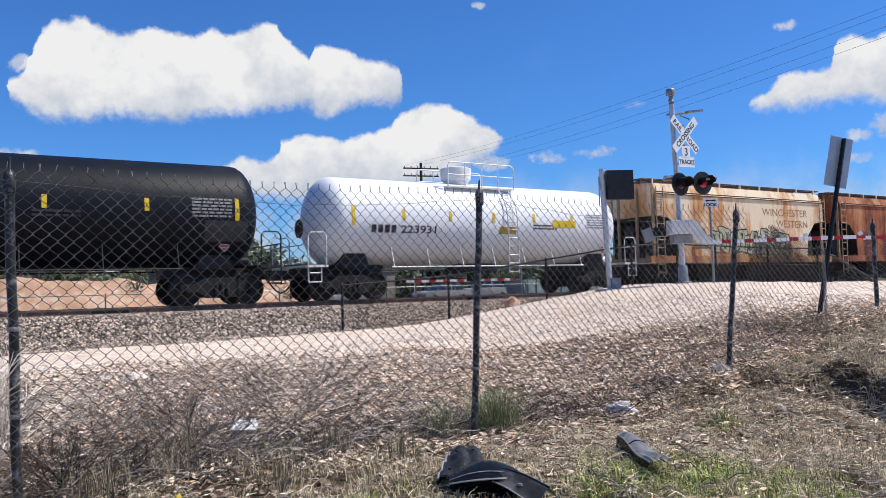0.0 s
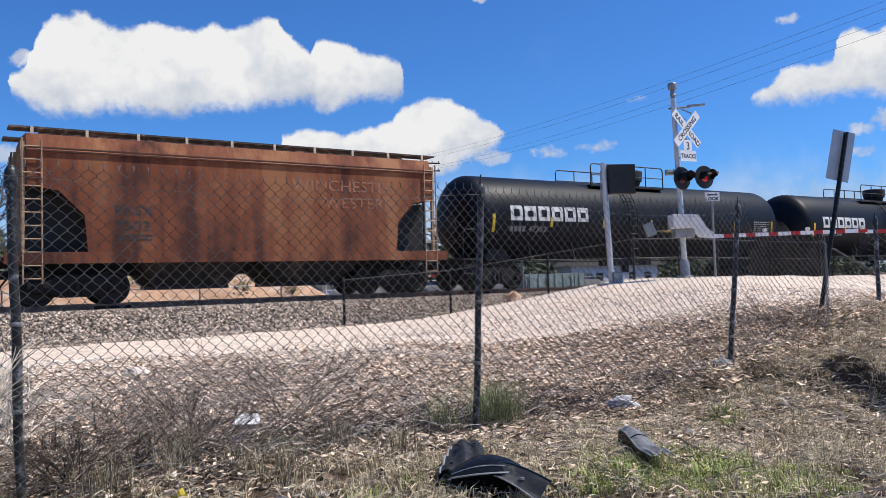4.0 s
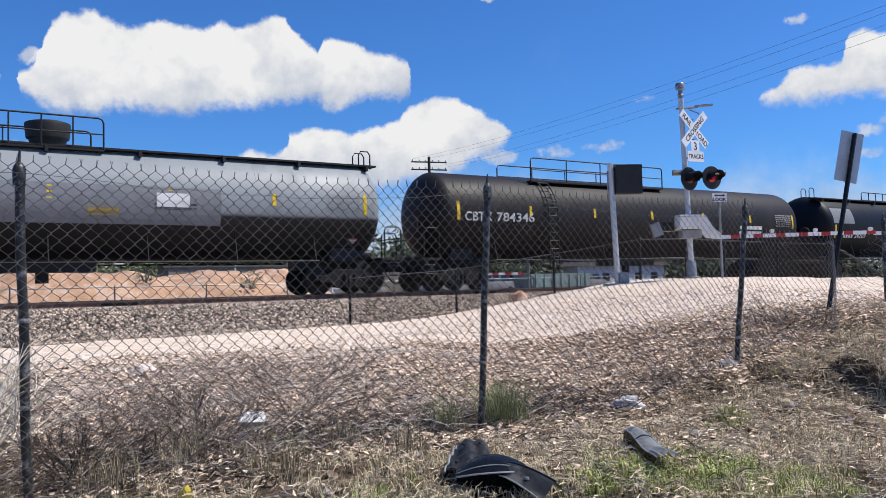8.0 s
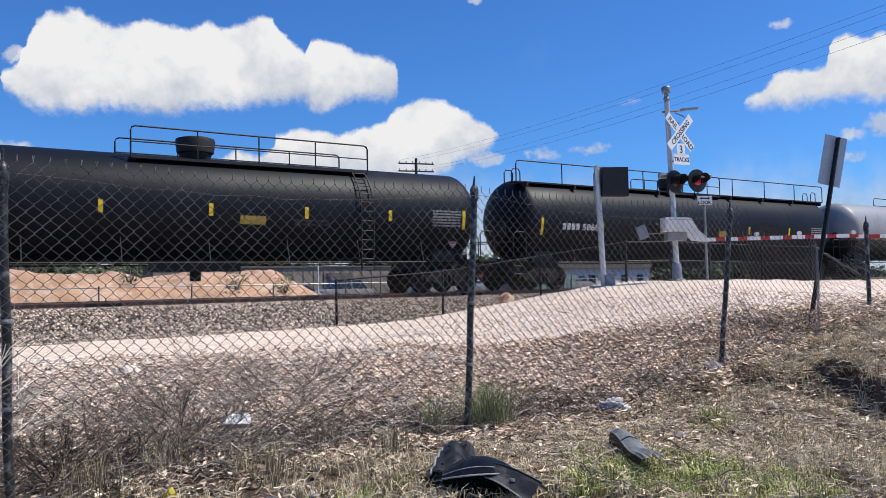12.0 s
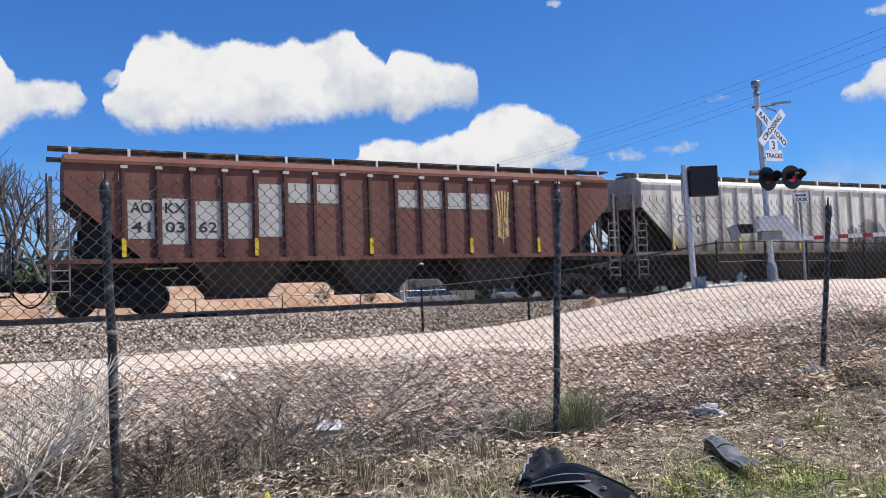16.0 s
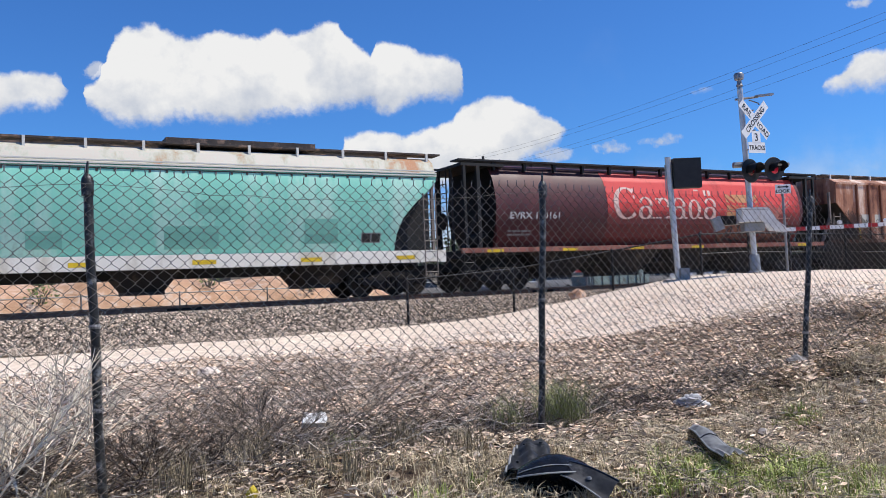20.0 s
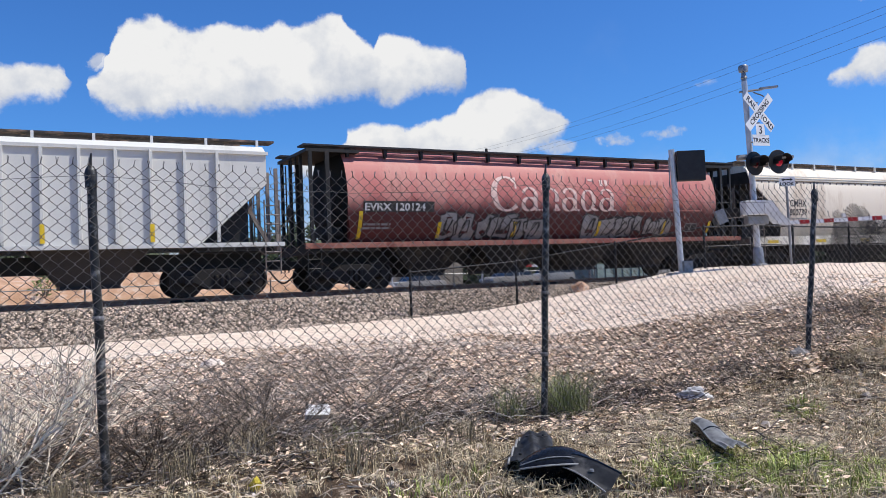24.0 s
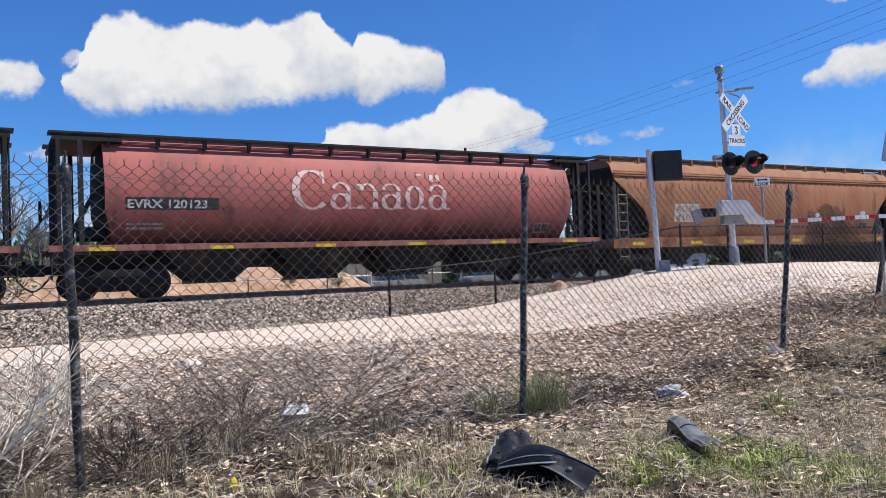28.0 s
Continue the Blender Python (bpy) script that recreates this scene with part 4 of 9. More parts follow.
def build_small_posts():
    x, y = 15.25, 14.0
    g = ground_z(x, y)
    cab = thing("signal_post", "pale steel post carrying a black equipment box", "signal post", pose(x, y, g))
    right = lambda a, b, z: tuple(VIEW_RIGHT * a + TO_EYE * b + Vector((0, 0, z)))
    part("pole", tube(bmesh.new(), [right(0.0, 0, -0.1), right(-0.12, 0, 3.15)], 0.075, 14), ALUMINIUM, cab, "dull aluminium pole", smooth=True)
    bm = bmesh.new()
    slab(bm, Matrix.Translation(Vector(right(0.33, 0, 2.72))) @ facing(0, 0, 0, 6), 0.70, 0.22, 0.76)
    box_ob = part("equipment_box", bm, SIGN_BLACK, cab, "black equipment box", bevel=0.02)
    for z in (2.45, 2.95):
        part("box_bracket", tube(bmesh.new(), [right(-0.1, 0, z), right(0.05, 0, z)], 0.025, 6), GALVANISED, box_ob)
    part("conduit", tube(bmesh.new(), [right(-0.2, 0.02, 2.2), right(-0.2, 0.02, 2.95)], 0.015, 6), GALVANISED, cab)
    bm = bmesh.new()
    slab(bm, Matrix.Translation(Vector(right(0.12, 0.05, 0.18))) @ facing(0, 0, 0, 10), 0.24, 0.2, 0.3)
    part("junction_box", bm, GALVANISED, cab, bevel=0.015)
    bm = bmesh.new()
    slab(bm, Matrix.Translation(Vector(right(-0.02, 0.0, 0.0))) @ facing(0, 0, 0, 10), 0.6, 0.5, 0.1)
    part("base_slab", bm, GRAVEL, cab, "rough concrete base", bevel=0.02)
    x, y = 18.26, 13.05
    g = ground_z(x, y)
    sign = thing("look_sign", "small white sign with a double arrow on a steel post", "sign", pose(x, y, g))
    part("post", tube(bmesh.new(), [right(0, 0, -0.1), right(-0.02, 0, 2.26)], 0.032, 10), GALVANISED, sign, smooth=True)
    m = Matrix.Translation(Vector(right(-0.02, 0.05, 2.2))) @ facing(0, 0, 0, 4)
    plate = part("sign_plate", slab(bmesh.new(), m, 0.41, 0.006, 0.24), SIGN_WHITE, sign, bevel=0.002)
    flat_word(plate, "LOOK", 0.12, SIGN_BLACK, m @ pose(0, -0.001, -0.055), 1.1)
    bm = bmesh.new()
    a = [(-0.15, 0), (-0.09, 0.04), (-0.09, 0.015), (0.09, 0.015), (0.09, 0.04), (0.15, 0), (0.09, -0.04), (0.09, -0.015), (-0.09, -0.015), (-0.09, -0.04)]
    bm.faces.new([bm.verts.new(m @ Vector((u, -0.005, v + 0.055))) for u, v in a])
    part("arrow", bm, SIGN_BLACK, plate)
    # leaning road sign seen from behind
    x, y = 8.90, 5.02
    g = ground_z(x, y)
    sign = thing("road_sign", "leaning road sign seen from its bare back", "sign", pose(x, y, g))
    top = right(0.46, 0.0, 2.12)
    bm = bmesh.new()
    for s in (-0.019, 0.019):
        d = Vector(right(s, 0, 0))
        tube(bm, [tuple(Vector((0, 0, -0.3)) + d), tuple(Vector(top) + d)], 0.010, 5)
    tube(bm, [tuple(Vector((0, 0, -0.3)) + TO_EYE * 0.02), tuple(Vector(top) + TO_EYE * 0.02)], 0.018, 5)
    part("post", bm, SIGN_BLACK, sign, "dark U-channel post")
    m = Matrix.Translation(Vector(right(0.40, -0.04, 1.85))) @ facing(0, 0, 0, 6) @ pose(0, 0, 0, 0, 12, 0)
    part("sign_plate", slab(bmesh.new(), m, 0.285, 0.005, 0.60), SIGN_PLATE, sign, "bare grey back of a sign", bevel=0.001)


WIRE_GREY = surface("wire_grey", (0.09, 0.09, 0.095), (0.06, 0.06, 0.06), 0.5, scale=5)


def build_wires():
    line = thing("power_line", "overhead wires on a wooden pole with crossarms", "power line")
    x, y = 40.6, 60.0
    part("pole", tube(bmesh.new(), [(x, y, -1.5), (x, y, 11.75)], 0.17, 10, 0.13), TIE_WOOD, line, "weathered wooden pole", smooth=True)
    d = Vector((0.95, -0.3, 0)).normalized()
    for z, w in ((11.25, 1.7), (10.55, 1.7)):
        bm = bmesh.new()
        a, b = Vector((x, y, z)) - d * w, Vector((x, y, z)) + d * w
        tube(bm, [a, b], 0.07, 6)
        arm = part("crossarm", bm, TIE_WOOD, line)
        for k in range(6):
            p = a + (b - a) * (k + 0.2) / 5.4
            part("insulator", tube(bmesh.new(), [p, p + Vector((0, 0, 0.22))], 0.06, 8, 0.04), SIGN_BACK, arm)
    # four wires that climb from the pole over the crossing; beyond it they go on out of sight
    for k, (off, z, az, el) in enumerate(((-1.5, 11.55, 65.96, 16.66), (-0.5, 11.5, 65.95, 16.22), (0.6, 10.85, 65.92, 15.49), (1.5, 10.8, 65.90, 14.88))):
        a = Vector((x, y, z)) + d * off
        b = Vector(EYE) + 33.0 * Vector((math.sin(radians(az)) * math.cos(radians(el)), math.cos(radians(az)) * math.cos(radians(el)), math.sin(radians(el))))
        n = 48
        pts = []
        for s in range(n + 1):
            u = 1.5 * s / n
            pts.append(a + (b - a) * u - Vector((0, 0, 2.2 * u * (1.0 - u))))
        part("wire", tube(bmesh.new(), pts, 0.0058, 4), WIRE_GREY, line)


def build_netting_heap():
    """Cast-off black netting hung over the end of the low fence, sloping down to the ground."""
    heap = thing("netting_heap", "slumped heap of black netting over the fence end", "netting", pose(24.0, 14.35, ground_z(24.0, 14.35)))
    for k, (lo, hi, y, peak) in enumerate(((-2.0, 2.5, 0.0, 1.75), (-1.6, 2.1, 0.18, 1.85), (-0.8, 2.7, -0.15, 1.45), (-1.9, 0.8, 0.3, 1.7))):
        top = lambda x: 0.06 + peak * min(ease(lo - 0.6, lo + 0.9, x), 1 - max(0.0, (x - lo - 0.35 * (hi - lo)) / (0.65 * (hi - lo)))) + 0.05 * noise.noise((x * 2.0, k, 4))
        net = wire_net(lo, hi, lambda x: -0.12, top, lambda x: (x, y + 0.08 * math.sin(2.3 * x + k)), 0.10, 0.006, 30 + k, 0.12)
        net.materials.append(DARK_FENCE)
        tagged(part("netting_fold", net, None, heap, "fold of black netting"), kind="stuff")


build_near_fence()
build_low_fence()
build_netting_heap()
build_mast()
build_small_posts()
build_wires()

# ---- the train ----
CARS = []  # (car, start along the track)
SHARED = {}


def shared(name, make):
    if name not in SHARED:
        SHARED[name] = make()
    return SHARED[name]


def wheelset_mesh():
    bm = bmesh.new()
    tube(bm, [(0, -1.05, 0), (0, 1.05, 0)], 0.075, 10)
    for s in (-1, 1):
        turned(bm, [(s * 0.70, 0.47), (s * 0.725, 0.465), (s * 0.73, 0.435), (s * 0.83, 0.43), (s * 0.83, 0.37), (s * 0.79, 0.34), (s * 0.79, 0.16), (s * 0.85, 0.13), (s * 0.85, 0.08)], "y", seg=24)
        box(bm, -0.09, 0.09, s * 0.95 - 0.1, s * 0.95 + 0.1, -0.09, 0.09)
    return to_mesh("wheelset", bm, WHEEL_STEEL, smooth=True)


def side_frame_mesh():
    bm = bmesh.new()
    prism(bm, [(-1.12, 0.10), (-0.75, 0.12), (-0.42, 0.30), (0.42, 0.30), (0.75, 0.12), (1.12, 0.10), (1.12, -0.06), (0.72, -0.08), (0.38, -0.26), (-0.38, -0.26), (-0.72, -0.08), (-1.12, -0.06)], -0.09, 0.09)
    for x in (-0.89, 0.89):
        tube(bm, [(x, -0.17, 0.0), (x, 0.13, 0.0)], 0.13, 12)
    for x in (-0.16, 0.0, 0.16):  # springs
        tube(bm, [(x, -0.11, -0.2), (x, -0.11, 0.12)], 0.065, 8)
    return to_mesh("side_frame", bm, TRUCK_IRON, bevel=0.015)


def truck(car, x):
    bm = bmesh.new()
    box(bm, -0.2, 0.2, -1.0, 1.0, 0.42, 0.74)
    box(bm, -1.0, 1.0, -0.5, 0.5, 0.36, 0.46)
    tr = part("truck", shared("truck", lambda: to_mesh("truck", bm, BLACK_IRON, bevel=0.02)), None, car, "soot-black two-axle truck")
    tr.matrix_basis = pose(x, 0, 0)
    for s in (-1, 1):
        fr = part("side_frame", shared("side_frame", side_frame_mesh), None, tr, "dusty cast-steel side frame")
        fr.matrix_basis = pose(0, s * 1.0, 0.46)
        ws = part("wheelset", shared("wheelset", wheelset_mesh), None, tr, "worn steel wheels on an axle")
        ws.matrix_basis = pose(s * 0.89, 0, 0.44)
        WHEELS.append((ws, s * 0.89, CARS[-1][1]))


WHEELS = []


def couplers(car, L):
    for x, s in ((0.0, 1), (L, -1)):
        bm = bmesh.new()
        box(bm, x, x + s * 0.95, -0.11, 0.11, 0.70, 0.92)
        box(bm, x - s * 0.02, x + s * 0.3, -0.16, 0.16, 0.66, 0.96)
        part("coupler", bm, TRUCK_IRON, car, bevel=0.02)
        pts = [(x + s * 0.55, -0.35, 0.80)] + [(x + s * (0.50 - 0.52 * k / 6), -0.35 + 0.05 * k / 6, 0.80 - 0.52 * math.sin(math.pi * 0.5 * k / 6)) for k in range(1, 7)]
        part("brake_hose", tube(bmesh.new(), pts, 0.026, 6), BLACK_IRON, car)


def ladder(car, pts_low, top, width, rungs, material, r=0.018, axis="x", name="ladder"):
    """A ladder from the foot at pts_low straight up to height top, its stiles width apart along the axis."""
    x, y, z = pts_low
    bm = bmesh.new()
    dx, dy = (width, 0) if axis == "x" else (0, width)
    for k in (0, 1):
        tube(bm, [(x + k * dx, y + k * dy, z), (x + k * dx, y + k * dy, top)], r * 1.25, 5)
    for i in range(rungs):
        zz = z + (top - z) * (i + 0.4) / rungs
        tube(bm, [(x, y, zz), (x + dx, y + dy, zz)], r, 5)
    return part(name, bm, material, car)


def rounded_rail(car, x0, x1, y, z0, z1, posts, material, r=0.024, name="handrail", mid=True):
    """A bent-pipe railing along x, with posts and a middle rail."""
    bm = bmesh.new()
    s = 0.12
    tube(bm, [(x0, y, z0), (x0, y, z1 - s), (x0 + s * 0.3, y, z1 - s * 0.3), (x0 + s, y, z1), (x1 - s, y, z1), (x1 - s * 0.3, y, z1 - s * 0.3), (x1, y, z1 - s), (x1, y, z0)], r, 6)
    for k in range(1, posts):
        x = x0 + (x1 - x0) * k / posts
        tube(bm, [(x, y, z0), (x, y, z1)], r * 0.9, 5)
    if mid:
        tube(bm, [(x0, y, 0.5 * (z0 + z1)), (x1, y, 0.5 * (z0 + z1))], r * 0.8, 5)
    return part(name, bm, material, car)


def word(car, place, x, z, text, size, material, stretch=1.0, bold=0.0, name="lettering", label="", spacing=1.0, width=None):
    vs, fs = letters(text, size, stretch, bold, spacing)
    if width:
        lo, hi = min(v[0] for v in vs), max(v[0] for v in vs)
        vs = [((v[0] - lo) * width / (hi - lo), v[1]) for v in vs]
    owner = list(range(len(vs)))  # each letter a mesh of its own

    def root(i):
        while owner[i] != i:
            i = owner[i]
        return i
    for f in fs:
        for i in f[1:]:
            owner[root(i)] = root(f[0])
    pieces = {}
    for f in fs:
        pieces.setdefault(root(f[0]), []).append(f)
    for faces in pieces.values():
        ids = sorted({i for f in faces for i in f})
        at = {i: k for k, i in enumerate(ids)}
        part(name, lay([vs[i] for i in ids], [tuple(at[i] for i in f) for f in faces], lambda u, v: place(x + u, z + v)), material, car, label)


def bars(car, place, x, z, w, h, rows, material, name="data_bar", seed=1):
    """Small print that cannot be read, as rows of short bars."""
    rng = random.Random(seed)
    bm = bmesh.new()
    for i in range(rows):
        z1 = z - i * h / rows
        u = x
        while u < x + w:
            e = min(x + w, u + rng.uniform(0.08, 0.28))
            vs, fs = patch_grid(u, e, z1 - h / rows * 0.55, z1, 1, 1)
            lay(vs, fs, place, bm)
            u = e + 0.035
    return tagged(part(name, bm, material, car), kind="stuff")


def strip(car, place, x, z0, z1, w, material, name, label=""):
    vs, fs = patch_grid(x, x + w, z0, z1, max(1, round(w / 0.4)), max(1, round((z1 - z0) / 0.15)))
    return part(name, lay(vs, fs, place), material, car, label)


def placard(car, place, x, z, s, name="placard"):
    bm = bmesh.new()
    lay([(x - s, z), (x, z - s), (x + s, z), (x, z + s)], [(0, 1, 2, 3)], place, bm)
    ob = part(name, bm, WHITE_PAINT, car, "white diamond-shaped hazard placard")
    near = lambda u, v: (place(u, v)[0], place(u, v)[1] - 0.004, place(u, v)[2])
    k = s * 0.86
    bm = lay([(x - k, z), (x - k * 0.75, z - k * 0.25), (x + k * 0.75, z - k * 0.25), (x + k, z), (x + k * 0.75, z + k * 0.25), (x - k * 0.75, z + k * 0.25)], [(0, 1, 2, 3, 4, 5)], near)
    lay([(x - 0.6 * k, z + k * 0.4), (x + 0.6 * k, z + k * 0.4), (x, z + k)], [(0, 1, 2)], near, bm)
    lay([(x - 0.6 * k, z - k * 0.4), (x, z - k), (x + 0.6 * k, z - k * 0.4)], [(0, 1, 2)], near, bm)
    part("red_field", bm, RED_STRIP, ob)


def scrawl(car, place, x, z, w, h, fill, line, n=5, seed=1, name="graffiti", label="sprayed graffiti lettering"):
    """Bulbous sprayed shapes side by side, filled, with a drawn outline and inner strokes."""
    rng = random.Random(seed)
    shell = lambda d: (lambda u, v: (place(u, v)[0], place(u, v)[1] - d, place(u, v)[2]))
    bl, fills = bmesh.new(), []
    for i in range(n):
        cx, cz = x + w * (i + rng.uniform(0.32, 0.68)) / n, z + h * rng.uniform(0.42, 0.58)
        rx, rz = w / n * rng.uniform(0.50, 0.95), h * rng.uniform(0.40, 0.62)
        pts = []
        turn = rng.uniform(-0.2, 0.2)
        for k in range(20):  # blocky letter bodies with notches and spikes
            a = 2 * math.pi * k / 20 + turn
            q = rng.choice((0.62, 0.85, 1.0, 1.0, 1.12, 1.3)) if k % 3 == 0 else q * rng.uniform(0.92, 1.08)
            sq = 1 / max(abs(math.cos(a)), abs(math.sin(a))) ** 0.8
            pts.append((cx + rx * 0.8 * q * sq * math.cos(a), min(z + h * 1.1, max(z, cz + rz * 0.8 * q * sq * math.sin(a)))))
        if fill:
            fills.append(lay([(cx, cz)] + pts, [(0, 1 + k, 1 + (k + 1) % 20) for k in range(20)], shell(0.002 + 0.0006 * i)))
        strokes = [pts + [pts[0]]]
        for _ in range(3):
            a0 = rng.uniform(0, 6.28)
            strokes.append([(cx + rx * 0.45 * math.cos(a0 + s * 0.5) * (0.4 + s * 0.12), cz + rz * 0.6 * math.sin(a0 + s * 0.7)) for s in range(7)])
        for st in strokes:
            for a, b in zip(st, st[1:]):
                d = Vector((b[0] - a[0], b[1] - a[1]))
                if d.length < 1e-4:
                    continue
                nn = Vector((-d.y, d.x)).normalized() * rng.uniform(0.012, 0.034)
                lay([(a[0] - nn.x, a[1] - nn.y), (b[0] - nn.x, b[1] - nn.y), (b[0] + nn.x, b[1] + nn.y), (a[0] + nn.x, a[1] + nn.y)], [(0, 1, 2, 3)], shell(0.008 + 0.0006 * i), bl)
    tag = part(name, bl, line, car, label)
    for f in fills:
        part("sprayed_letter", f, fill, tag)


def tank_car(start, L, label, paint, r=1.50, zc=2.55, walkway=False, deck=(8.5, 11.9), bowl=None, rail=BLACK_IRON, stripes=7, ladder_at=None, end_hoops=False, inset=0.80, low=0.0):
    """A tank car: shell with dished heads, saddles, platforms, railings, fittings, side sill pipe, ladders and trucks."""
    car = thing("tank_car", label, "tank car", group="cars of the freight train")
    CARS.append((car, start))
    bm = bmesh.new()
    a, b, h = inset, L - inset, 0.72
    prof = [(a, 0.02)] + [(a + h * (1 - math.cos(q * math.pi / 16)), r * math.sin(q * math.pi / 16)) for q in range(1, 9)]
    n = max(3, int((b - a) / 3.2))
    prof += [(a + h + (b - a - 2 * h) * k / n, r) for k in range(1, n)]
    prof += [(b - h * (1 - math.cos(q * math.pi / 16)), r * math.sin(q * math.pi / 16)) for q in range(8, 0, -1)] + [(b, 0.02)]
    turned(bm, prof, "x", (0, 0, zc), 48)
    part("tank_shell", bm, paint, car, smooth=True)
    for k in range(1, n):  # weld seams
        x = a + h + (b - a - 2 * h) * k / n
        part("weld_seam", turned(bmesh.new(), [(x - 0.012, r + 0.001), (x - 0.012, r + 0.005), (x + 0.012, r + 0.005), (x + 0.012, r + 0.001)], "x", (0, 0, zc), 40), paint, car, smooth=True)
    # stub sills, saddles, end platforms
    for x, s in ((0.5, 1), (L - 0.5, -1)):
        bm = bmesh.new()
        box(bm, min(x, x + s * 3.0), max(x, x + s * 3.0), -0.28, 0.28, 0.74, 1.14)
        prism(bm, [(x + s * 1.2, 1.0), (x + s * 2.2, 1.0), (x + s * 2.0, 1.55), (x + s * 1.3, 1.55)], -0.95, 0.95)
        part("stub_sill", bm, BLACK_IRON, car, bevel=0.015)
        bm = bmesh.new()
        box(bm, min(x - s * 0.1, x + s * 0.55), max(x - s * 0.1, x + s * 0.55), -1.45, 1.45, 1.02, 1.09)
        part("end_platform", bm, rail, car)
        bm = bmesh.new()  # end railing, bent pipe on each side
        for y in (-1.42, 1.42):
            tube(bm, [(x - s * 0.08, y, 0.55), (x - s * 0.08, y, 1.95), (x + s * 0.02, y, 2.05), (x + s * 0.42, y, 2.05), (x + s * 0.5, y, 1.95), (x + s * 0.5, y, 1.05)], 0.022, 6)
            for z in (0.58, 0.85):
                tube(bm, [(x - s * 0.08, y, z), (x + s * 0.34, y, z)], 0.018, 5)
            tube(bm, [(x + s * 0.34, y, 0.58), (x + s * 0.34, y, 1.05)], 0.018, 5)
        tube(bm, [(x - s * 0.06, -1.42, 1.7), (x - s * 0.06, 1.42, 1.7)], 0.02, 5)
        part("end_railing", bm, rail, car)
    part("brake_cylinder", tube(bmesh.new(), [(L - 2.1, -0.75, 1.2), (L - 1.2, -0.75, 1.2)], 0.17, 14), paint, car, smooth=True)
    part("brake_wheel", turned(bmesh.new(), [(0.42, 0.27), (0.45, 0.29), (0.48, 0.27)], "x", (0, -0.7, 2.2), 20), BLACK_IRON, car, smooth=True)
    bm = bmesh.new()  # running pipe along the lower side, with hangers
    for y in (-1.46, 1.46):
        tube(bm, [(3.2, y, 1.0), (L - 3.2, y, 1.0)], 0.026, 6)
        for k in range(7):
            x = 3.3 + (L - 6.6) * k / 6
            tube(bm, [(x, y, 1.0), (x, y * 0.86, zc - 0.86)], 0.02, 5)
    part("side_pipe", bm, rail, car)
    bm = bmesh.new()
    box(bm, L * 0.44, L * 0.56, -0.35, 0.35, 0.78, 1.12)
    tube(bm, [(L * 0.5, 0, 0.5), (L * 0.5, 0, 1.1)], 0.16, 12)
    part("bottom_outlet", bm, BLACK_IRON, car)
    top = zc + r
    cx = bowl if bowl is not None else L * 0.5
    # centre platform with railing and the valve housing
    p0, p1 = deck
    bm = bmesh.new()
    for y in (-1.02, 0.62):
        box(bm, p0, p1, y, y + 0.4, top - 0.24, top - 0.19)
    for x in (p0 + 0.1, p1 - 0.1):
        box(bm, x - 0.04, x + 0.04, -0.95, 0.95, top - 0.27, top - 0.2)
    part("platform", bm, rail, car, "steel grating platform")
    rounded_rail(car, p0, p1, -1.0, top - 0.22, top + 0.62, 4, rail)
    rounded_rail(car, p0, p1, 1.0, top - 0.22, top + 0.62, 4, rail)
    bm = bmesh.new()
    turned(bm, [(top - 0.10, 0.40), (top + 0.12, 0.46), (top + 0.16, 0.52), (top + 0.50, 0.56), (top + 0.56, 0.54), (top + 0.60, 0.42), (top + 0.62, 0.1)], "z", (cx, 0, 0), 24)
    part("valve_housing", bm, rail if paint not in (PAINT_WHITE,) else WHITE_PAINT, car, smooth=True)
    lx = ladder_at if ladder_at is not None else p0 + 0.1
    bm = bmesh.new()  # ladder that follows the shell
    for k in (0, 1):
        pts = [(lx + 0.42 * k, -(r + 0.1) * math.cos(radians(q)), zc + (r + 0.1) * math.sin(radians(q))) for q in (52, 40, 28, 14, 0)] + [(lx + 0.42 * k, -r - 0.1, 0.75)]
        tube(bm, pts, 0.024, 6)
    for q in (50, 40, 30, 20, 10, 0):
        tube(bm, [(lx, -(r + 0.1) * math.cos(radians(q)), zc + (r + 0.1) * math.sin(radians(q))), (lx + 0.42, -(r + 0.1) * math.cos(radians(q)), zc + (r + 0.1) * math.sin(radians(q)))], 0.018, 5)
    for k in range(6):
        tube(bm, [(lx, -r - 0.1, 0.8 + 0.29 * k), (lx + 0.42, -r - 0.1, 0.8 + 0.29 * k)], 0.018, 5)
    if not walkway:
        part("side_ladder", bm, rail, car)
    else:
        bm.free()
    if walkway:
        bm = bmesh.new()
        box(bm, 1.0, L - 1.0, -0.95, -0.55, top - 0.17, top - 0.12)
        for k in range(9):
            x = 1.4 + (L - 2.8) * k / 8
            box(bm, x - 0.04, x + 0.04, -1.1, -0.5, top - 0.33, top - 0.16)
        part("top_walkway", bm, rail, car, "long steel walkway along the tank")
        if walkway == "rail":
            rounded_rail(car, 1.0, cx - 0.6, -0.95, top - 0.15, top + 0.62, 4, rail, mid=False)
            rounded_rail(car, cx + 0.6, L - 1.0, -0.95, top - 0.15, top + 0.62, 4, rail, mid=False)
        end_hoops = True
    if end_hoops:
        for x, y in ((1.05, -0.62), (1.05, -0.2), (L - 1.45, -0.62), (L - 1.45, -0.2)):
                part("end_hoop", tube(bmesh.new(), [(x, y, top - 0.2), (x, y, top + 0.25), (x + 0.08, y, top + 0.36), (x + 0.32, y, top + 0.36), (x + 0.4, y, top + 0.25), (x + 0.4, y, top - 0.2)], 0.022, 6), rail, car)
    near = lambda u, v: (u, -math.sqrt(max(0.01, (r + 0.007) ** 2 - (v - zc) ** 2)), v)
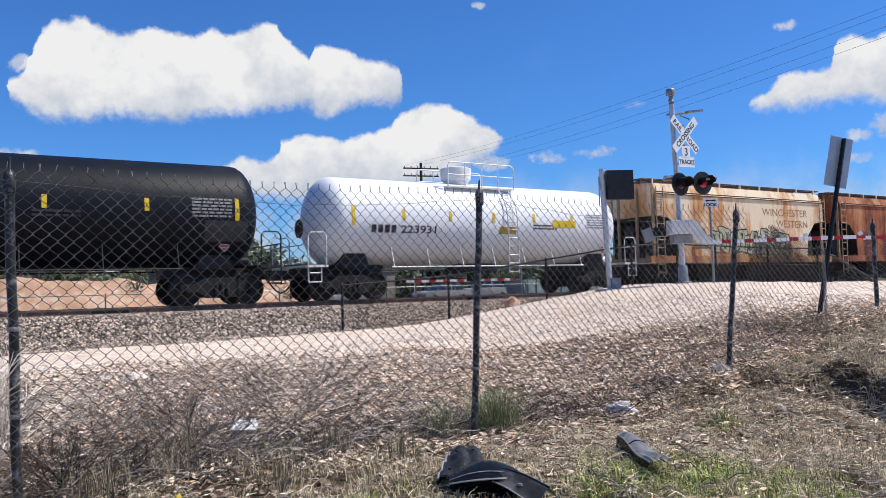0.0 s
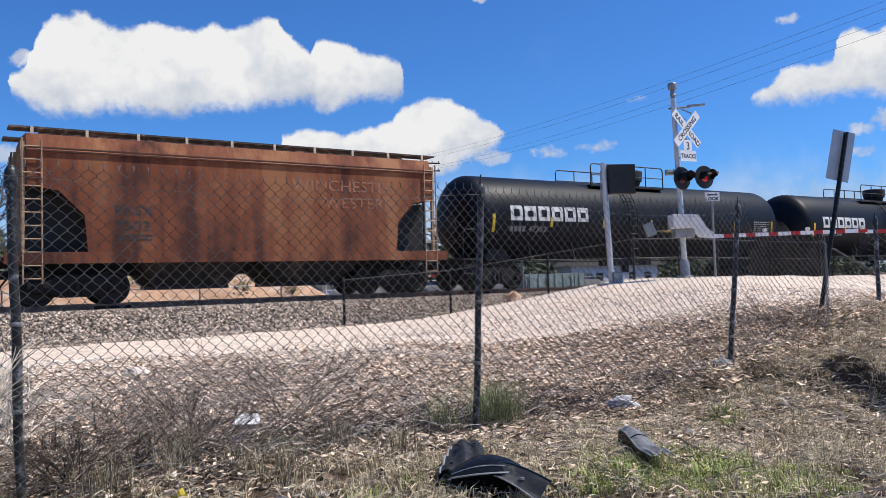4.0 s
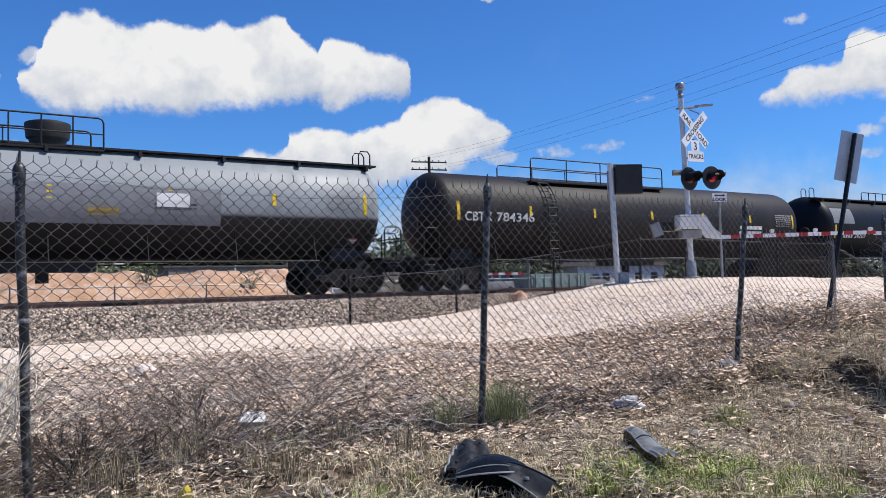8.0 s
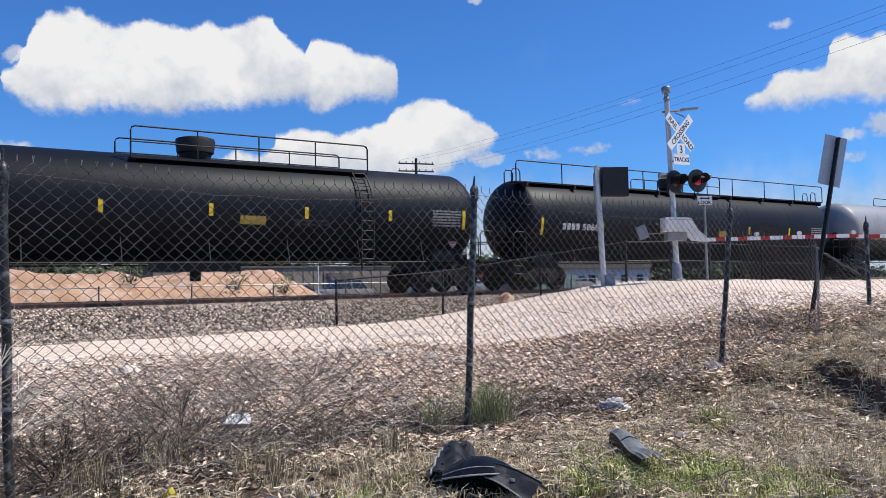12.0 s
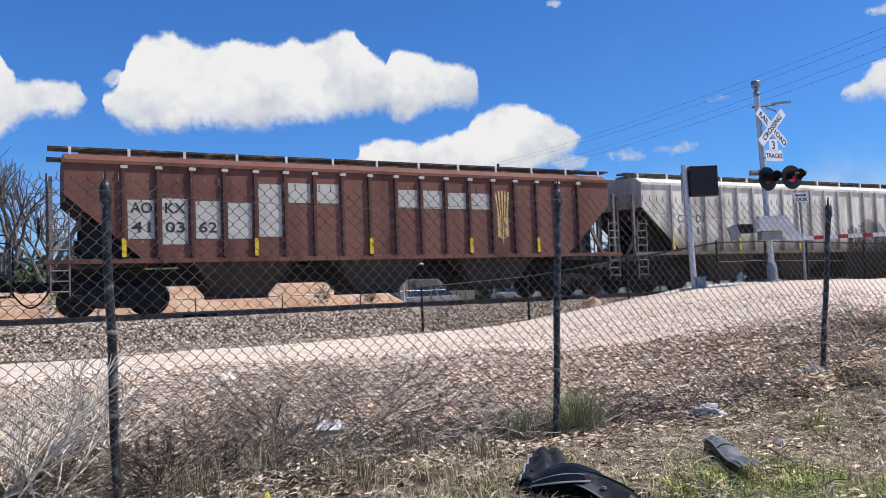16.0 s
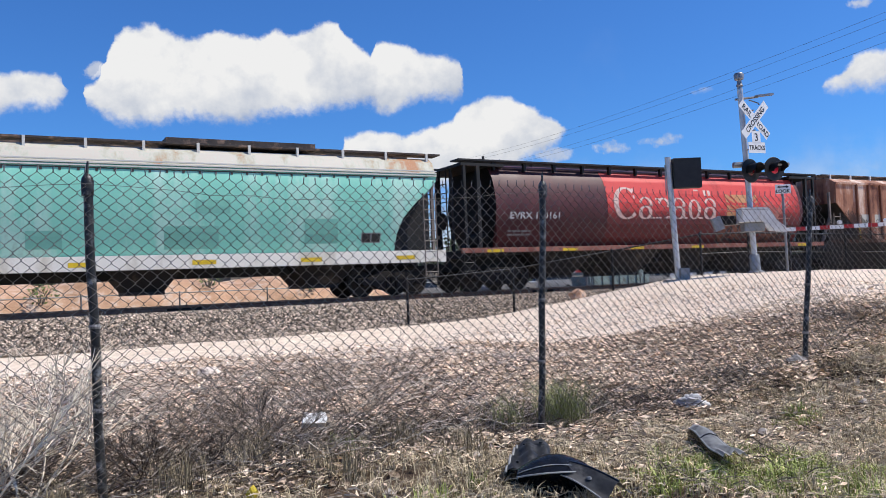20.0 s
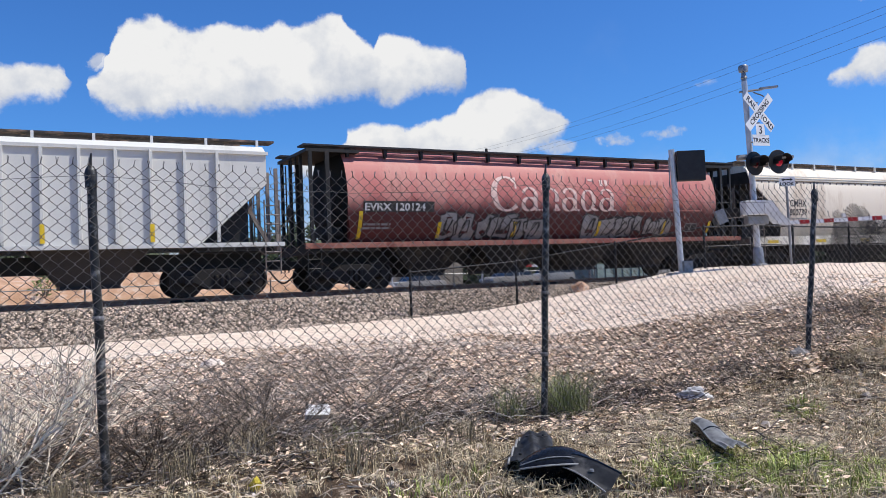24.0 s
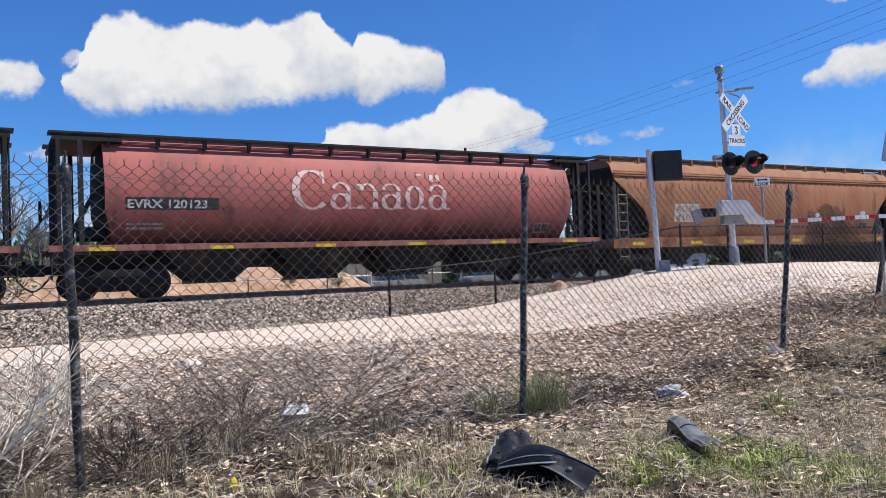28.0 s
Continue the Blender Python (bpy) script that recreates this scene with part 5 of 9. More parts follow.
    for k in range(stripes):
        x = a + h + 0.15 + (b - a - 2 * h - 0.4) * k / (stripes - 1)
        tall = 0.62 if k in (0, stripes - 1) else 0.34
        strip(car, near, x, zc - 0.02 - low - 0.2 * (tall > 0.5), zc - 0.02 - low + tall - 0.2 * (tall > 0.5), 0.12, YELLOW, "reflective_strip", "yellow reflective strip")
    bars(car, near, L - 2.95, zc + 0.38 - low, 1.1, 0.56, 6, LETTER_GREY, seed=int(start * 7) % 997)
    bars(car, near, L * 0.62, zc - 0.05 - low, 1.1, 0.22, 2, LETTER_DIM, seed=int(start * 3) % 997)
    strip(car, near, L * 0.60 - 1.2, zc - 0.40 - 0.3 * low, zc - 0.16 - 0.3 * low, 0.75, LETTER_YELLOW, "notice_panel", "dull yellow notice panel")
    placard(car, lambda u, v: (u, -1.22, v), L - 2.0, zc - 0.92, 0.16)
    truck(car, 2.05)
    truck(car, L - 2.05)
    couplers(car, L)
    return car, near


STYLES = {
    # cross-section (half-width, z) from the sill up, and the line of the slope sheet (x, lowest z)
    "rib": (((1.50, 1.42), (1.50, 3.92), (1.18, 4.12), (0.0, 4.20)), ((0.75, 3.05), (2.55, 1.42))),
    "short": (((1.50, 1.30), (1.52, 3.80), (1.46, 3.88), (1.30, 4.26), (0.0, 4.36)), ((0.80, 2.95), (1.50, 2.85), (2.08, 2.25), (2.16, 1.30))),
    "curve": (((1.30, 1.32), (1.46, 1.9), (1.55, 2.6), (1.55, 3.2), (1.48, 3.66), (1.42, 3.74), (1.28, 4.06), (1.05, 4.22), (0.0, 4.28)), ((0.50, 3.5), (0.90, 3.15), (1.45, 2.75), (1.95, 2.32), (2.20, 1.85), (2.28, 1.32))),
    "can": (((1.02, 1.36), (1.30, 1.68), (1.50, 2.12), (1.59, 2.60), (1.59, 2.90), (1.52, 3.26), (1.38, 3.68), (1.12, 4.02), (0.72, 4.18), (0.0, 4.24)), ((1.60, 2.3), (1.76, 1.36))),
}


SHORT_END = {"curve": ((0.50, 3.5), (0.85, 3.15), (1.32, 2.75), (1.70, 2.32), (1.90, 1.85), (1.95, 1.32))}  # the end without brake gear


def hopper_car(start, L, style, label, paint, trim, bays=3, sill=None, rails=None, roof=None, rib_tone=None, caps=False, strips="sill"):
    """A covered hopper: lofted body with sloped ends, sill, hopper bays, end frames, ladders, roof walkway, hatches."""
    car = thing("hopper_car", label, "hopper car", group="cars of the freight train")
    CARS.append((car, start))
    prof, slope = STYLES[style]
    sill, rails, roof = sill or paint, rails or trim, roof or trim

    def half(z):
        for (w0, z0), (w1, z1) in zip(prof, prof[1:]):
            if z <= z1:
                return w0 + (w1 - w0) * max(0.0, (z - z0)) / max(1e-6, z1 - z0)
        return 0.0

    tail = SHORT_END.get(style, slope)
    stations = list(slope) + [(L - x, z) for x, z in reversed(tail)]
    bm = bmesh.new()
    rings = []
    for x, zm in stations:
        side = [(half(max(z, zm)) if z < zm else w, max(z, zm)) for w, z in prof]
        ring = [bm.verts.new((x, -w, z)) for w, z in side] + [bm.verts.new((x, w, z)) for w, z in reversed(side[:-1])]
        rings.append(ring)
    n = len(rings[0])
    for u, w in zip(rings, rings[1:]):
        for k in range(n):
            try:
                bm.faces.new((u[k], u[(k + 1) % n], w[(k + 1) % n], w[k]))
            except ValueError:
                pass
    for ring in (rings[0], rings[-1][::-1]):
        try:
            bm.faces.new(ring)
        except ValueError:
            pass
    bmesh.ops.remove_doubles(bm, verts=bm.verts[:], dist=1e-5)
    body = part("body", bm, paint, car, smooth=style in ("curve", "can"))
    if style in ("curve", "can"):
        body.data.set_sharp_from_angle(angle=radians(34))
    for line, s, o in ((slope, 1, 0.0), (tail, -1, L)):  # slope sheets under both ends: dark grey, their deep shade painted in
        if style == "can":  # round end, its grime and shade painted black
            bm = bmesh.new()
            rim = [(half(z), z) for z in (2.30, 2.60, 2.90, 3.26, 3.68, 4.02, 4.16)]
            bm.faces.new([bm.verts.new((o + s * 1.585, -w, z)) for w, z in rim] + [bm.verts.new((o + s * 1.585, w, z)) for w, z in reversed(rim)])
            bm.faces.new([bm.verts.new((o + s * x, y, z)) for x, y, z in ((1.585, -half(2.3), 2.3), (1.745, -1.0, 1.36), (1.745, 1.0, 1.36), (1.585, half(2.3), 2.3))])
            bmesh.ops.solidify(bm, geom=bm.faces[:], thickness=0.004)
            part("end_sheet", bm, BLACK_IRON, car, "black end of the body, grime and shade painted in")
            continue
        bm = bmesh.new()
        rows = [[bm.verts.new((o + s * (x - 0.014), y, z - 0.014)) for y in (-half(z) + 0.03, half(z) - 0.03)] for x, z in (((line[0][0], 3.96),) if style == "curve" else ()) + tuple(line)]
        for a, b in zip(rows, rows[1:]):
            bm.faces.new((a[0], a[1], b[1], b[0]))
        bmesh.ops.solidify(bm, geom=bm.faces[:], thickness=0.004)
        part("slope_sheet", bm, END_GREY, car, "dark grey sloped end sheet with shade painted in")
    near = lambda u, v: (u, -half(v) - 0.006, v)
    x0, x1 = stations[0][0], stations[-1][0]
    # side sills
    zs = prof[0][1]
    for y in (-1, 1):
        bm = bmesh.new()
        if style == "rib":
            box(bm, 0.3, L - 0.3, y * 1.52 - 0.06, y * 1.52 + 0.06, zs - 0.10, zs + 0.02)
        else:
            w = 1.52 if style != "can" else 1.50
            box(bm, 0.3, L - 0.3, y * w - 0.05, y * w + 0.05, zs - {"curve": 0.34, "short": 0.26}.get(style, 0.13), zs + 0.03)
            box(bm, 0.3, L - 0.3, min(y * w, y * (w - 0.16)), max(y * w, y * (w - 0.16)), zs - 0.01, zs + 0.03)
        part("side_sill", bm, sill, car, bevel=0.008)
    # centre sill and hopper bays
    bm = bmesh.new()
    box(bm, 0.6, L - 0.6, -0.2, 0.2, 0.74, 1.2)
    part("centre_sill", bm, BLACK_IRON, car)
    lo, hi = 3.2, L - 3.2
    step = (hi - lo) / bays
    if style == "curve":
        step, lo = 4.9, L / 2 - 7.35
    if style == "can":
        step, lo = 3.05, L / 2 - 6.1
    for k in range(bays):
        a, b = lo + step * k, lo + step * (k + 1)
        c = 0.5 * (a + b)
        bm = bmesh.new()
        q = {"curve": 0.12, "short": 0.36}.get(style, 0.22) * step
        w = {"curve": 0.23, "short": 0.5, "can": 0.5}.get(style, 0.36)
        a, b = c - w * step, c + w * step
        bot = [bm.verts.new(p) for p in ((c - q * 0.8, -0.85, 0.42), (c + q * 0.8, -0.85, 0.42), (c + q * 0.8, 0.85, 0.42), (c - q * 0.8, 0.85, 0.42))]
        top = [bm.verts.new(p) for p in ((a, -1.40, zs), (b, -1.40, zs), (b, 1.40, zs), (a, 1.40, zs))]
        bm.faces.new(bot[::-1])
        bm.faces.new(top)
        for i in range(4):
            bm.faces.new((bot[i], bot[(i + 1) % 4], top[(i + 1) % 4], top[i]))
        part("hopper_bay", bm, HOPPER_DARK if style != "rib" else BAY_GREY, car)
        part("outlet_gate", box(bmesh.new(), c - q * 0.8, c + q * 0.8, -0.95, 0.95, 0.33, 0.42), BLACK_IRON, car)
    # ends: posts, cross beams, platform
    e = {"short": 0.72, "curve": 0.62, "rib": 0.45, "can": 0.57}[style]
    for x, s in ((e, 1), (L - e, -1)):
        bm = bmesh.new()
        for y in (-1.36, -0.5, 0.5, 1.36):
            box(bm, x - 0.045, x + 0.045, y - 0.045, y + 0.045, zs - 0.1, 4.05 if style in ("can", "short") else 3.5)
        box(bm, x - 0.06, x + 0.06, -1.45, 1.45, zs - 0.28, zs - 0.02)
        if style == "can":
            for y in (-1.36, 1.36):
                box(bm, x + s * 0.50 - 0.06, x + s * 0.50 + 0.06, y - 0.06, y + 0.06, zs - 0.1, 4.05)
            box(bm, min(x - s * 0.12, x + s * 1.5), max(x - s * 0.12, x + s * 1.5), -1.4, 1.4, 4.03, 4.12)
        part("end_frame", bm, rails if style != "can" else BLACK_IRON, car)
        bm = bmesh.new()
        prism(bm, [(x + s * 0.0, zs - 0.2), (x + s * 2.2, zs - 0.2), (x + s * 2.2, zs - 0.02), (x, zs - 0.02)], -1.2, 1.2)
        part("end_deck", bm, BLACK_IRON, car)
        if style in ("rib", "short", "curve"):  # black webs added under the slope sheet to stand for its shaded interior
            line = slope if s > 0 else tail
            (xa, za), (xb, zb) = line[0], line[-1]
            k = 0.22 if style == "rib" else 0.05
            mx, mz = xa + k * (line[1][0] - xa), za + k * (line[1][1] - za)
            pts = [(mx, zs - 0.02), (xb, zs - 0.02)] + [(u, v - 0.03) for u, v in reversed(line[1:])] + [(mx, mz - 0.06)]
            for y in (-0.9, 0.9):
                part("slope_shade_web", prism(bmesh.new(), [(u if s > 0 else L - u, v) for u, v in pts], y - 0.02, y + 0.02), BLACK_IRON, car)
        part("slope_brace", prism(bmesh.new(), [(x + s * 0.05, zs), (x + s * 0.18, zs), (x + s * 1.0, 2.9), (x + s * 0.87, 2.9)], -0.9, -0.82), rails if style != "can" else BLACK_IRON, car)
        if style != "can":
            ladder(car, (x - 0.40 if s < 0 else x - 0.02, -1.56, 0.55), {"rib": 2.6, "curve": 3.1}.get(style, 4.1), 0.42, 11 if style == "short" else 8, rails)
        else:
            ladder(car, (x - 0.2, -1.5, 0.55), zs, 0.4, 3, BLACK_IRON)
            ladder(car, (x - s * 0.1, -0.35, zs), 4.05, 0.42, 9, BLACK_IRON, axis="y")
        ladder(car, (x - s * 0.05, 0.8, 0.6), 3.9, 0.4, 10, rails, axis="y")
    part("brake_wheel", turned(bmesh.new(), [(0.16, 0.26), (0.19, 0.28), (0.22, 0.26)], "x", (0, -0.55, 2.3), 20), BLACK_IRON, car, smooth=True)
    part("air_reservoir", tube(bmesh.new(), [(1.0, -0.7, zs + 0.35), (1.9, -0.7, zs + 0.35)], 0.2, 14), BLACK_IRON, car, smooth=True)
    # roof: hatch trough and walkway with its brackets
    zr = prof[-1][1]
    bm = bmesh.new()
    box(bm, x0 + 0.4, x1 - 0.4, -0.32, 0.32, zr - 0.05, zr + 0.14)
    for k in range(10):
        x = x0 + 0.9 + (x1 - x0 - 1.8) * k / 9
        box(bm, x - 0.03, x + 0.03, -0.36, 0.36, zr - 0.03, zr + 0.18)
    part("roof_hatch", bm, roof, car, bevel=0.01)
    for y in (-1, 1):
        bm = bmesh.new()
        a, b = (x0 - 0.35, x1 + 0.35) if style != "can" else (e - 0.2, L - e + 0.2)
        yy = 0.86 if style != "can" else 1.12
        zw = zr + 0.06 if style != "can" else zr - 0.04
        for j in range(4):
            box(bm, a, b, y * yy - 0.28 + j * 0.145, y * yy - 0.28 + j * 0.145 + 0.105, zw, zw + 0.05)
        part("roof_walk", bm, roof, car, "steel running board on the roof")
    m = max(5, round(L / 1.55))
    if style == "can":
        br = shared("can_bracket", lambda: to_mesh("walk_bracket", prism(bmesh.new(), [(-0.06, 0), (0.06, 0), (0.03, -0.26), (-0.03, -0.26)], -1.32, -1.20), BLACK_IRON))
    else:
        br = shared("bracket" + trim.name, lambda: to_mesh("walk_bracket", box(bmesh.new(), -0.035, 0.035, -1.2, -1.14, -0.10, 0.16), trim))
    for k in range(m + 1):
        o = part("walk_bracket", br, None, car)
        o.matrix_basis = pose(x0 + 0.15 + (x1 - x0 - 0.3) * k / m, 0, zr - 0.06)
    if style == "rib":
        k = 17
        rib = shared("rib" + paint.name, lambda: to_mesh("rib", prism(bmesh.new(), [(-0.042, 0.0), (0.042, 0.0), (0.042, 2.36), (-0.042, 2.42)], -0.095, 0.0), rib_tone or paint, bevel=0.01))
        cap = shared("rib_cap", lambda: to_mesh("rib_cap", box(bmesh.new(), -0.06, 0.11, -0.10, -0.004, 2.28, 2.36), PATCH_PALE))
        for i in range(k + 1):
            for y in (-1, 1):
                o = part("rib", rib, None, car)
                o.matrix_basis = pose(2.1 + (L - 4.2) * i / k, y * 1.5, 1.46, 0, 0, 0 if y < 0 else 180)
                if caps:
                    part("rib_cap", cap, None, o, "small pale cap on the rib")
        bm = bmesh.new()
        box(bm, 0.7, L - 0.7, -1.56, -1.50, 3.84, 3.93)
        part("top_chord", bm, paint, car)
        for i in range(5):
            strip(car, lambda u, v: (u, -1.600, v), 2.045 + (L - 4.2) * (0, 4, 8, 12, 15)[i] / 17, 1.48, 1.95, 0.11, YELLOW, "reflective_strip", "yellow reflective strip")
    else:
        if strips == "upright":
            for u in (1.95, 4.6, 7.4, 10.9, 13.95, 16.2):
                strip(car, lambda a, b: (a, near(a, b)[1] - 0.026, b), u, 1.50, 2.30 if u < 3 else 1.98, 0.12, YELLOW, "reflective_strip", "yellow reflective strip")
        for i in range(6 if style != "short" and strips == "sill" else 0):
            strip(car, lambda u, v: (u, -1.575, v), 1.2 + (L - 3.2) * i / 5, zs - (0.24 if style == "curve" else 0.12), zs - (0.12 if style == "curve" else 0.03), 0.62, YELLOW if style != "short" else RED_STRIP, "reflective_strip", "reflective strip")
        if style in ("short", "curve"):
            bm = bmesh.new()
            z0 = 3.62 if style == "curve" else 3.80
            for j in range(3 if style == "curve" else 2):
                box(bm, x0, x1, -half(z0) - 0.05, -half(z0) + 0.02, z0 + j * 0.07, z0 + j * 0.07 + 0.035)
            part("top_chord", bm, trim if style == "curve" else BAND_DARK, car)
            if style == "curve":
                bm = bmesh.new()
                box(bm, x0 + 0.3, x1 - 0.3, -half(3.58) - 0.012, -half(3.58) + 0.02, 3.565, 3.59)
                part("seam", bm, END_GREY, car, "dark seam below the roof band")
                for q in range(int((x1 - x0) / 0.42)):
                    o = part("rivet_plate", shared("rivet_plate", lambda: to_mesh("rivet_plate", box(bmesh.new(), -0.03, 0.03, -0.014, 0.0, 3.50, 3.56), END_GREY)), None, car)
                    o.matrix_basis = pose(x0 + 0.6 + 0.42 * q, -half(3.52), 0)
        if style in ("can", "curve"):  # consolidated stencil: a white frame round two black fields
            x, z = L - 3.05, 1.60
            strip(car, near, x, z, z + 0.30, 0.62, LETTER_GREY, "stencil_frame", "pale stencil frame")
            for d in (0.03, 0.33):
                strip(car, lambda u, v: (u, near(u, v)[1] - 0.004, v), x + d, z + 0.03, z + 0.27, 0.26, LETTER_BLACK, "stencil_panel", "black stencil panel")
    truck(car, 1.95)
    truck(car, L - 1.95)
    couplers(car, L)
    return car, near


PAINT_BLACK = weathered("tank_black", (0.005, 0.007, 0.0105), (0.008, 0.0105, 0.0145), (0.018, 0.0195, 0.022), 0.60, 0.46, spec=0.17)
PAINT_BROWNBLACK = weathered("tank_brown_black", (0.015, 0.012, 0.0115), (0.022, 0.018, 0.0165), (0.036, 0.029, 0.025), 0.60, 0.5, spec=0.22)
PAINT_WHITE = weathered("tank_white", (0.84, 0.84, 0.83), (0.72, 0.71, 0.69), (0.55, 0.48, 0.40), 0.68, 0.4)
PAINT_GREY = weathered("tank_grey", (0.27, 0.29, 0.295), (0.21, 0.23, 0.232), (0.15, 0.15, 0.145), 0.60, 0.45, lower=(0.012, 0.012, 0.013), lower_z=2.28)
# goes to near-black below 2.22 along a soft ragged edge
PAINT_GREY_PLAIN = weathered("tank_grey_plain", (0.27, 0.28, 0.295), (0.21, 0.22, 0.23), (0.13, 0.125, 0.12), 0.60, 0.45, lower=(0.012, 0.012, 0.014), lower_z=2.22, ragged=0.5)
CREAM_RUST = weathered("cream_rust", (0.80, 0.66, 0.46), (0.56, 0.27, 0.10), (0.15, 0.048, 0.022), 0.555, 0.7)
CREAM_RUST2 = weathered("cream_rust_dark", (0.86, 0.67, 0.44), (0.60, 0.27, 0.09), (0.17, 0.05, 0.022), 0.555, 0.7)
ORANGE_RUST2 = weathered("orange_rust_dark", (0.33, 0.135, 0.055), (0.20, 0.058, 0.024), (0.07, 0.022, 0.013), 0.50, 0.75)
FADED_PINK = surface("faded_pink", (0.55, 0.34, 0.24), (0.46, 0.24, 0.15), 0.65, scale=3)
LETTER_DIM = surface("letter_dim", (0.045, 0.045, 0.046), (0.028, 0.028, 0.03), 0.6, scale=5)
ORANGE_RUST = weathered("orange_rust", (0.50, 0.25, 0.12), (0.30, 0.09, 0.034), (0.08, 0.024, 0.014), 0.515, 0.75)
MAROON_RIB = weathered("maroon_rib", (0.235, 0.105, 0.092), (0.50, 0.37, 0.33), (0.07, 0.030, 0.026), 0.565, 0.7)
# rib colours darker than the panels: the ribs' shadow side is painted in
RIB_MAROON_SHADE = weathered("maroon_rib_shade", (0.105, 0.045, 0.042), (0.20, 0.11, 0.10), (0.05, 0.022, 0.02), 0.56, 0.7)
RIB_BROWN_SHADE = weathered("brown_rib_shade", (0.095, 0.042, 0.031), (0.075, 0.033, 0.025), (0.04, 0.017, 0.013), 0.55, 0.7)
RIB_GREY_SHADE = weathered("white_rib_shade", (0.56, 0.54, 0.49), (0.34, 0.31, 0.27), (0.14, 0.11, 0.08), 0.55, 0.65)
BROWN_RIB = weathered("brown_rib", (0.20, 0.085, 0.058), (0.15, 0.062, 0.043), (0.07, 0.026, 0.02), 0.54, 0.65)
WHITE_RIB = weathered("white_rib", (0.78, 0.745, 0.66), (0.50, 0.46, 0.385), (0.17, 0.125, 0.085), 0.54, 0.65, lower=(0.17, 0.145, 0.105), lower_z=1.78, ragged=1.3)
PALE_RIB = weathered("pale_rib", (0.66, 0.65, 0.60), (0.54, 0.53, 0.48), (0.32, 0.28, 0.22), 0.61, 0.6)
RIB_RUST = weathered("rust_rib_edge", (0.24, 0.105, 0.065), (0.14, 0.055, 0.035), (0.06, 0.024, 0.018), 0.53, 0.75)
RUST_RIB = weathered("rust_rib", (0.74, 0.60, 0.50), (0.36, 0.165, 0.10), (0.11, 0.040, 0.030), 0.505, 0.75)
PINK_ORANGE = weathered("pink_orange", (0.40, 0.115, 0.068), (0.72, 0.38, 0.17), (0.15, 0.042, 0.027), 0.565, 0.65)
PALE_CURVE = weathered("pale_curve", (0.64, 0.63, 0.58), (0.55, 0.53, 0.48), (0.42, 0.33, 0.22), 0.66, 0.6)
# cream: darker towards the bottom, along a ragged edge
CREAM_CURVE = weathered("cream_curve", (0.80, 0.725, 0.60), (0.64, 0.54, 0.42), (0.36, 0.20, 0.10), 0.58, 0.6, lower=(0.44, 0.40, 0.33), lower_z=1.75, ragged=1.0)
TEAL_CURVE = weathered("teal_curve", (0.23, 0.60, 0.47), (0.42, 0.68, 0.57), (0.30, 0.40, 0.33), 0.565, 0.6, band=(3.74, 9.0, (0.55, 0.50, 0.42)))
# round bodies (red, maroon, dull): lower holds grime and painted-in belly shade
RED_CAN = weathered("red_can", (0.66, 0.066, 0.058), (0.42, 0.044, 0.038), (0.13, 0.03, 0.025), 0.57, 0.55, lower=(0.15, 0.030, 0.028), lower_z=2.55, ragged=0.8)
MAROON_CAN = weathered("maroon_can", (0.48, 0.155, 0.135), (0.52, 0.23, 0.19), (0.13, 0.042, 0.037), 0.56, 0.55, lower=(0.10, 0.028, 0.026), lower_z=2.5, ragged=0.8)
REPAINT = weathered("maroon_repaint", (0.075, 0.021, 0.024), (0.10, 0.03, 0.031), (0.06, 0.02, 0.02), 0.58, 0.5)
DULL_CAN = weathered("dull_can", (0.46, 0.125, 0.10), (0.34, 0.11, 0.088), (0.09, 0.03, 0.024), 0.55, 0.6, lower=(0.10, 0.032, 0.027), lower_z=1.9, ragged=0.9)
BROWN_CURVE = weathered("brown_curve", (0.30, 0.115, 0.055), (0.36, 0.17, 0.08), (0.12, 0.04, 0.022), 0.53, 0.7)
SILL_ORANGE = weathered("sill_orange", (0.62, 0.37, 0.15), (0.40, 0.17, 0.07), (0.16, 0.05, 0.03), 0.55, 0.7)
SILL_WHITE = weathered("sill_white", (0.82, 0.78, 0.69), (0.62, 0.57, 0.46), (0.36, 0.26, 0.16), 0.60, 0.6)
TEAL_DULL = surface("teal_dull", (0.17, 0.43, 0.335), (0.21, 0.52, 0.41), 0.65, scale=1.6)
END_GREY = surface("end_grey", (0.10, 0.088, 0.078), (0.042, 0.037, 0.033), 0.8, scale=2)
TRIM_TAN = surface("trim_tan", (0.46, 0.34, 0.22), (0.27, 0.16, 0.09), 0.7, scale=4)
TRIM_GREY = surface("trim_grey", (0.26, 0.225, 0.20), (0.14, 0.11, 0.095), 0.7, scale=5)
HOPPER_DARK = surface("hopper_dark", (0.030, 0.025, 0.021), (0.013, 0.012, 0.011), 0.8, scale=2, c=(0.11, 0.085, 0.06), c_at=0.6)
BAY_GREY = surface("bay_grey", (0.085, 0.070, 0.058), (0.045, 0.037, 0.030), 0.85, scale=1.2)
BAND_DARK = surface("band_dark", (0.10, 0.045, 0.03), (0.05, 0.025, 0.02), 0.8, scale=2)
CREAM_TRIM = weathered("cream_trim", (0.70, 0.62, 0.48), (0.55, 0.42, 0.26), (0.32, 0.14, 0.06), 0.58, 0.7)
RUST_TRIM = weathered("rust_trim", (0.40, 0.20, 0.10), (0.30, 0.13, 0.06), (0.16, 0.06, 0.03), 0.54, 0.75)
DARK_IRON = surface("dark_iron", (0.030, 0.030, 0.034), (0.014, 0.014, 0.016), 0.6, scale=3, c=(0.09, 0.06, 0.045), c_at=0.66, c_scale=2.0)
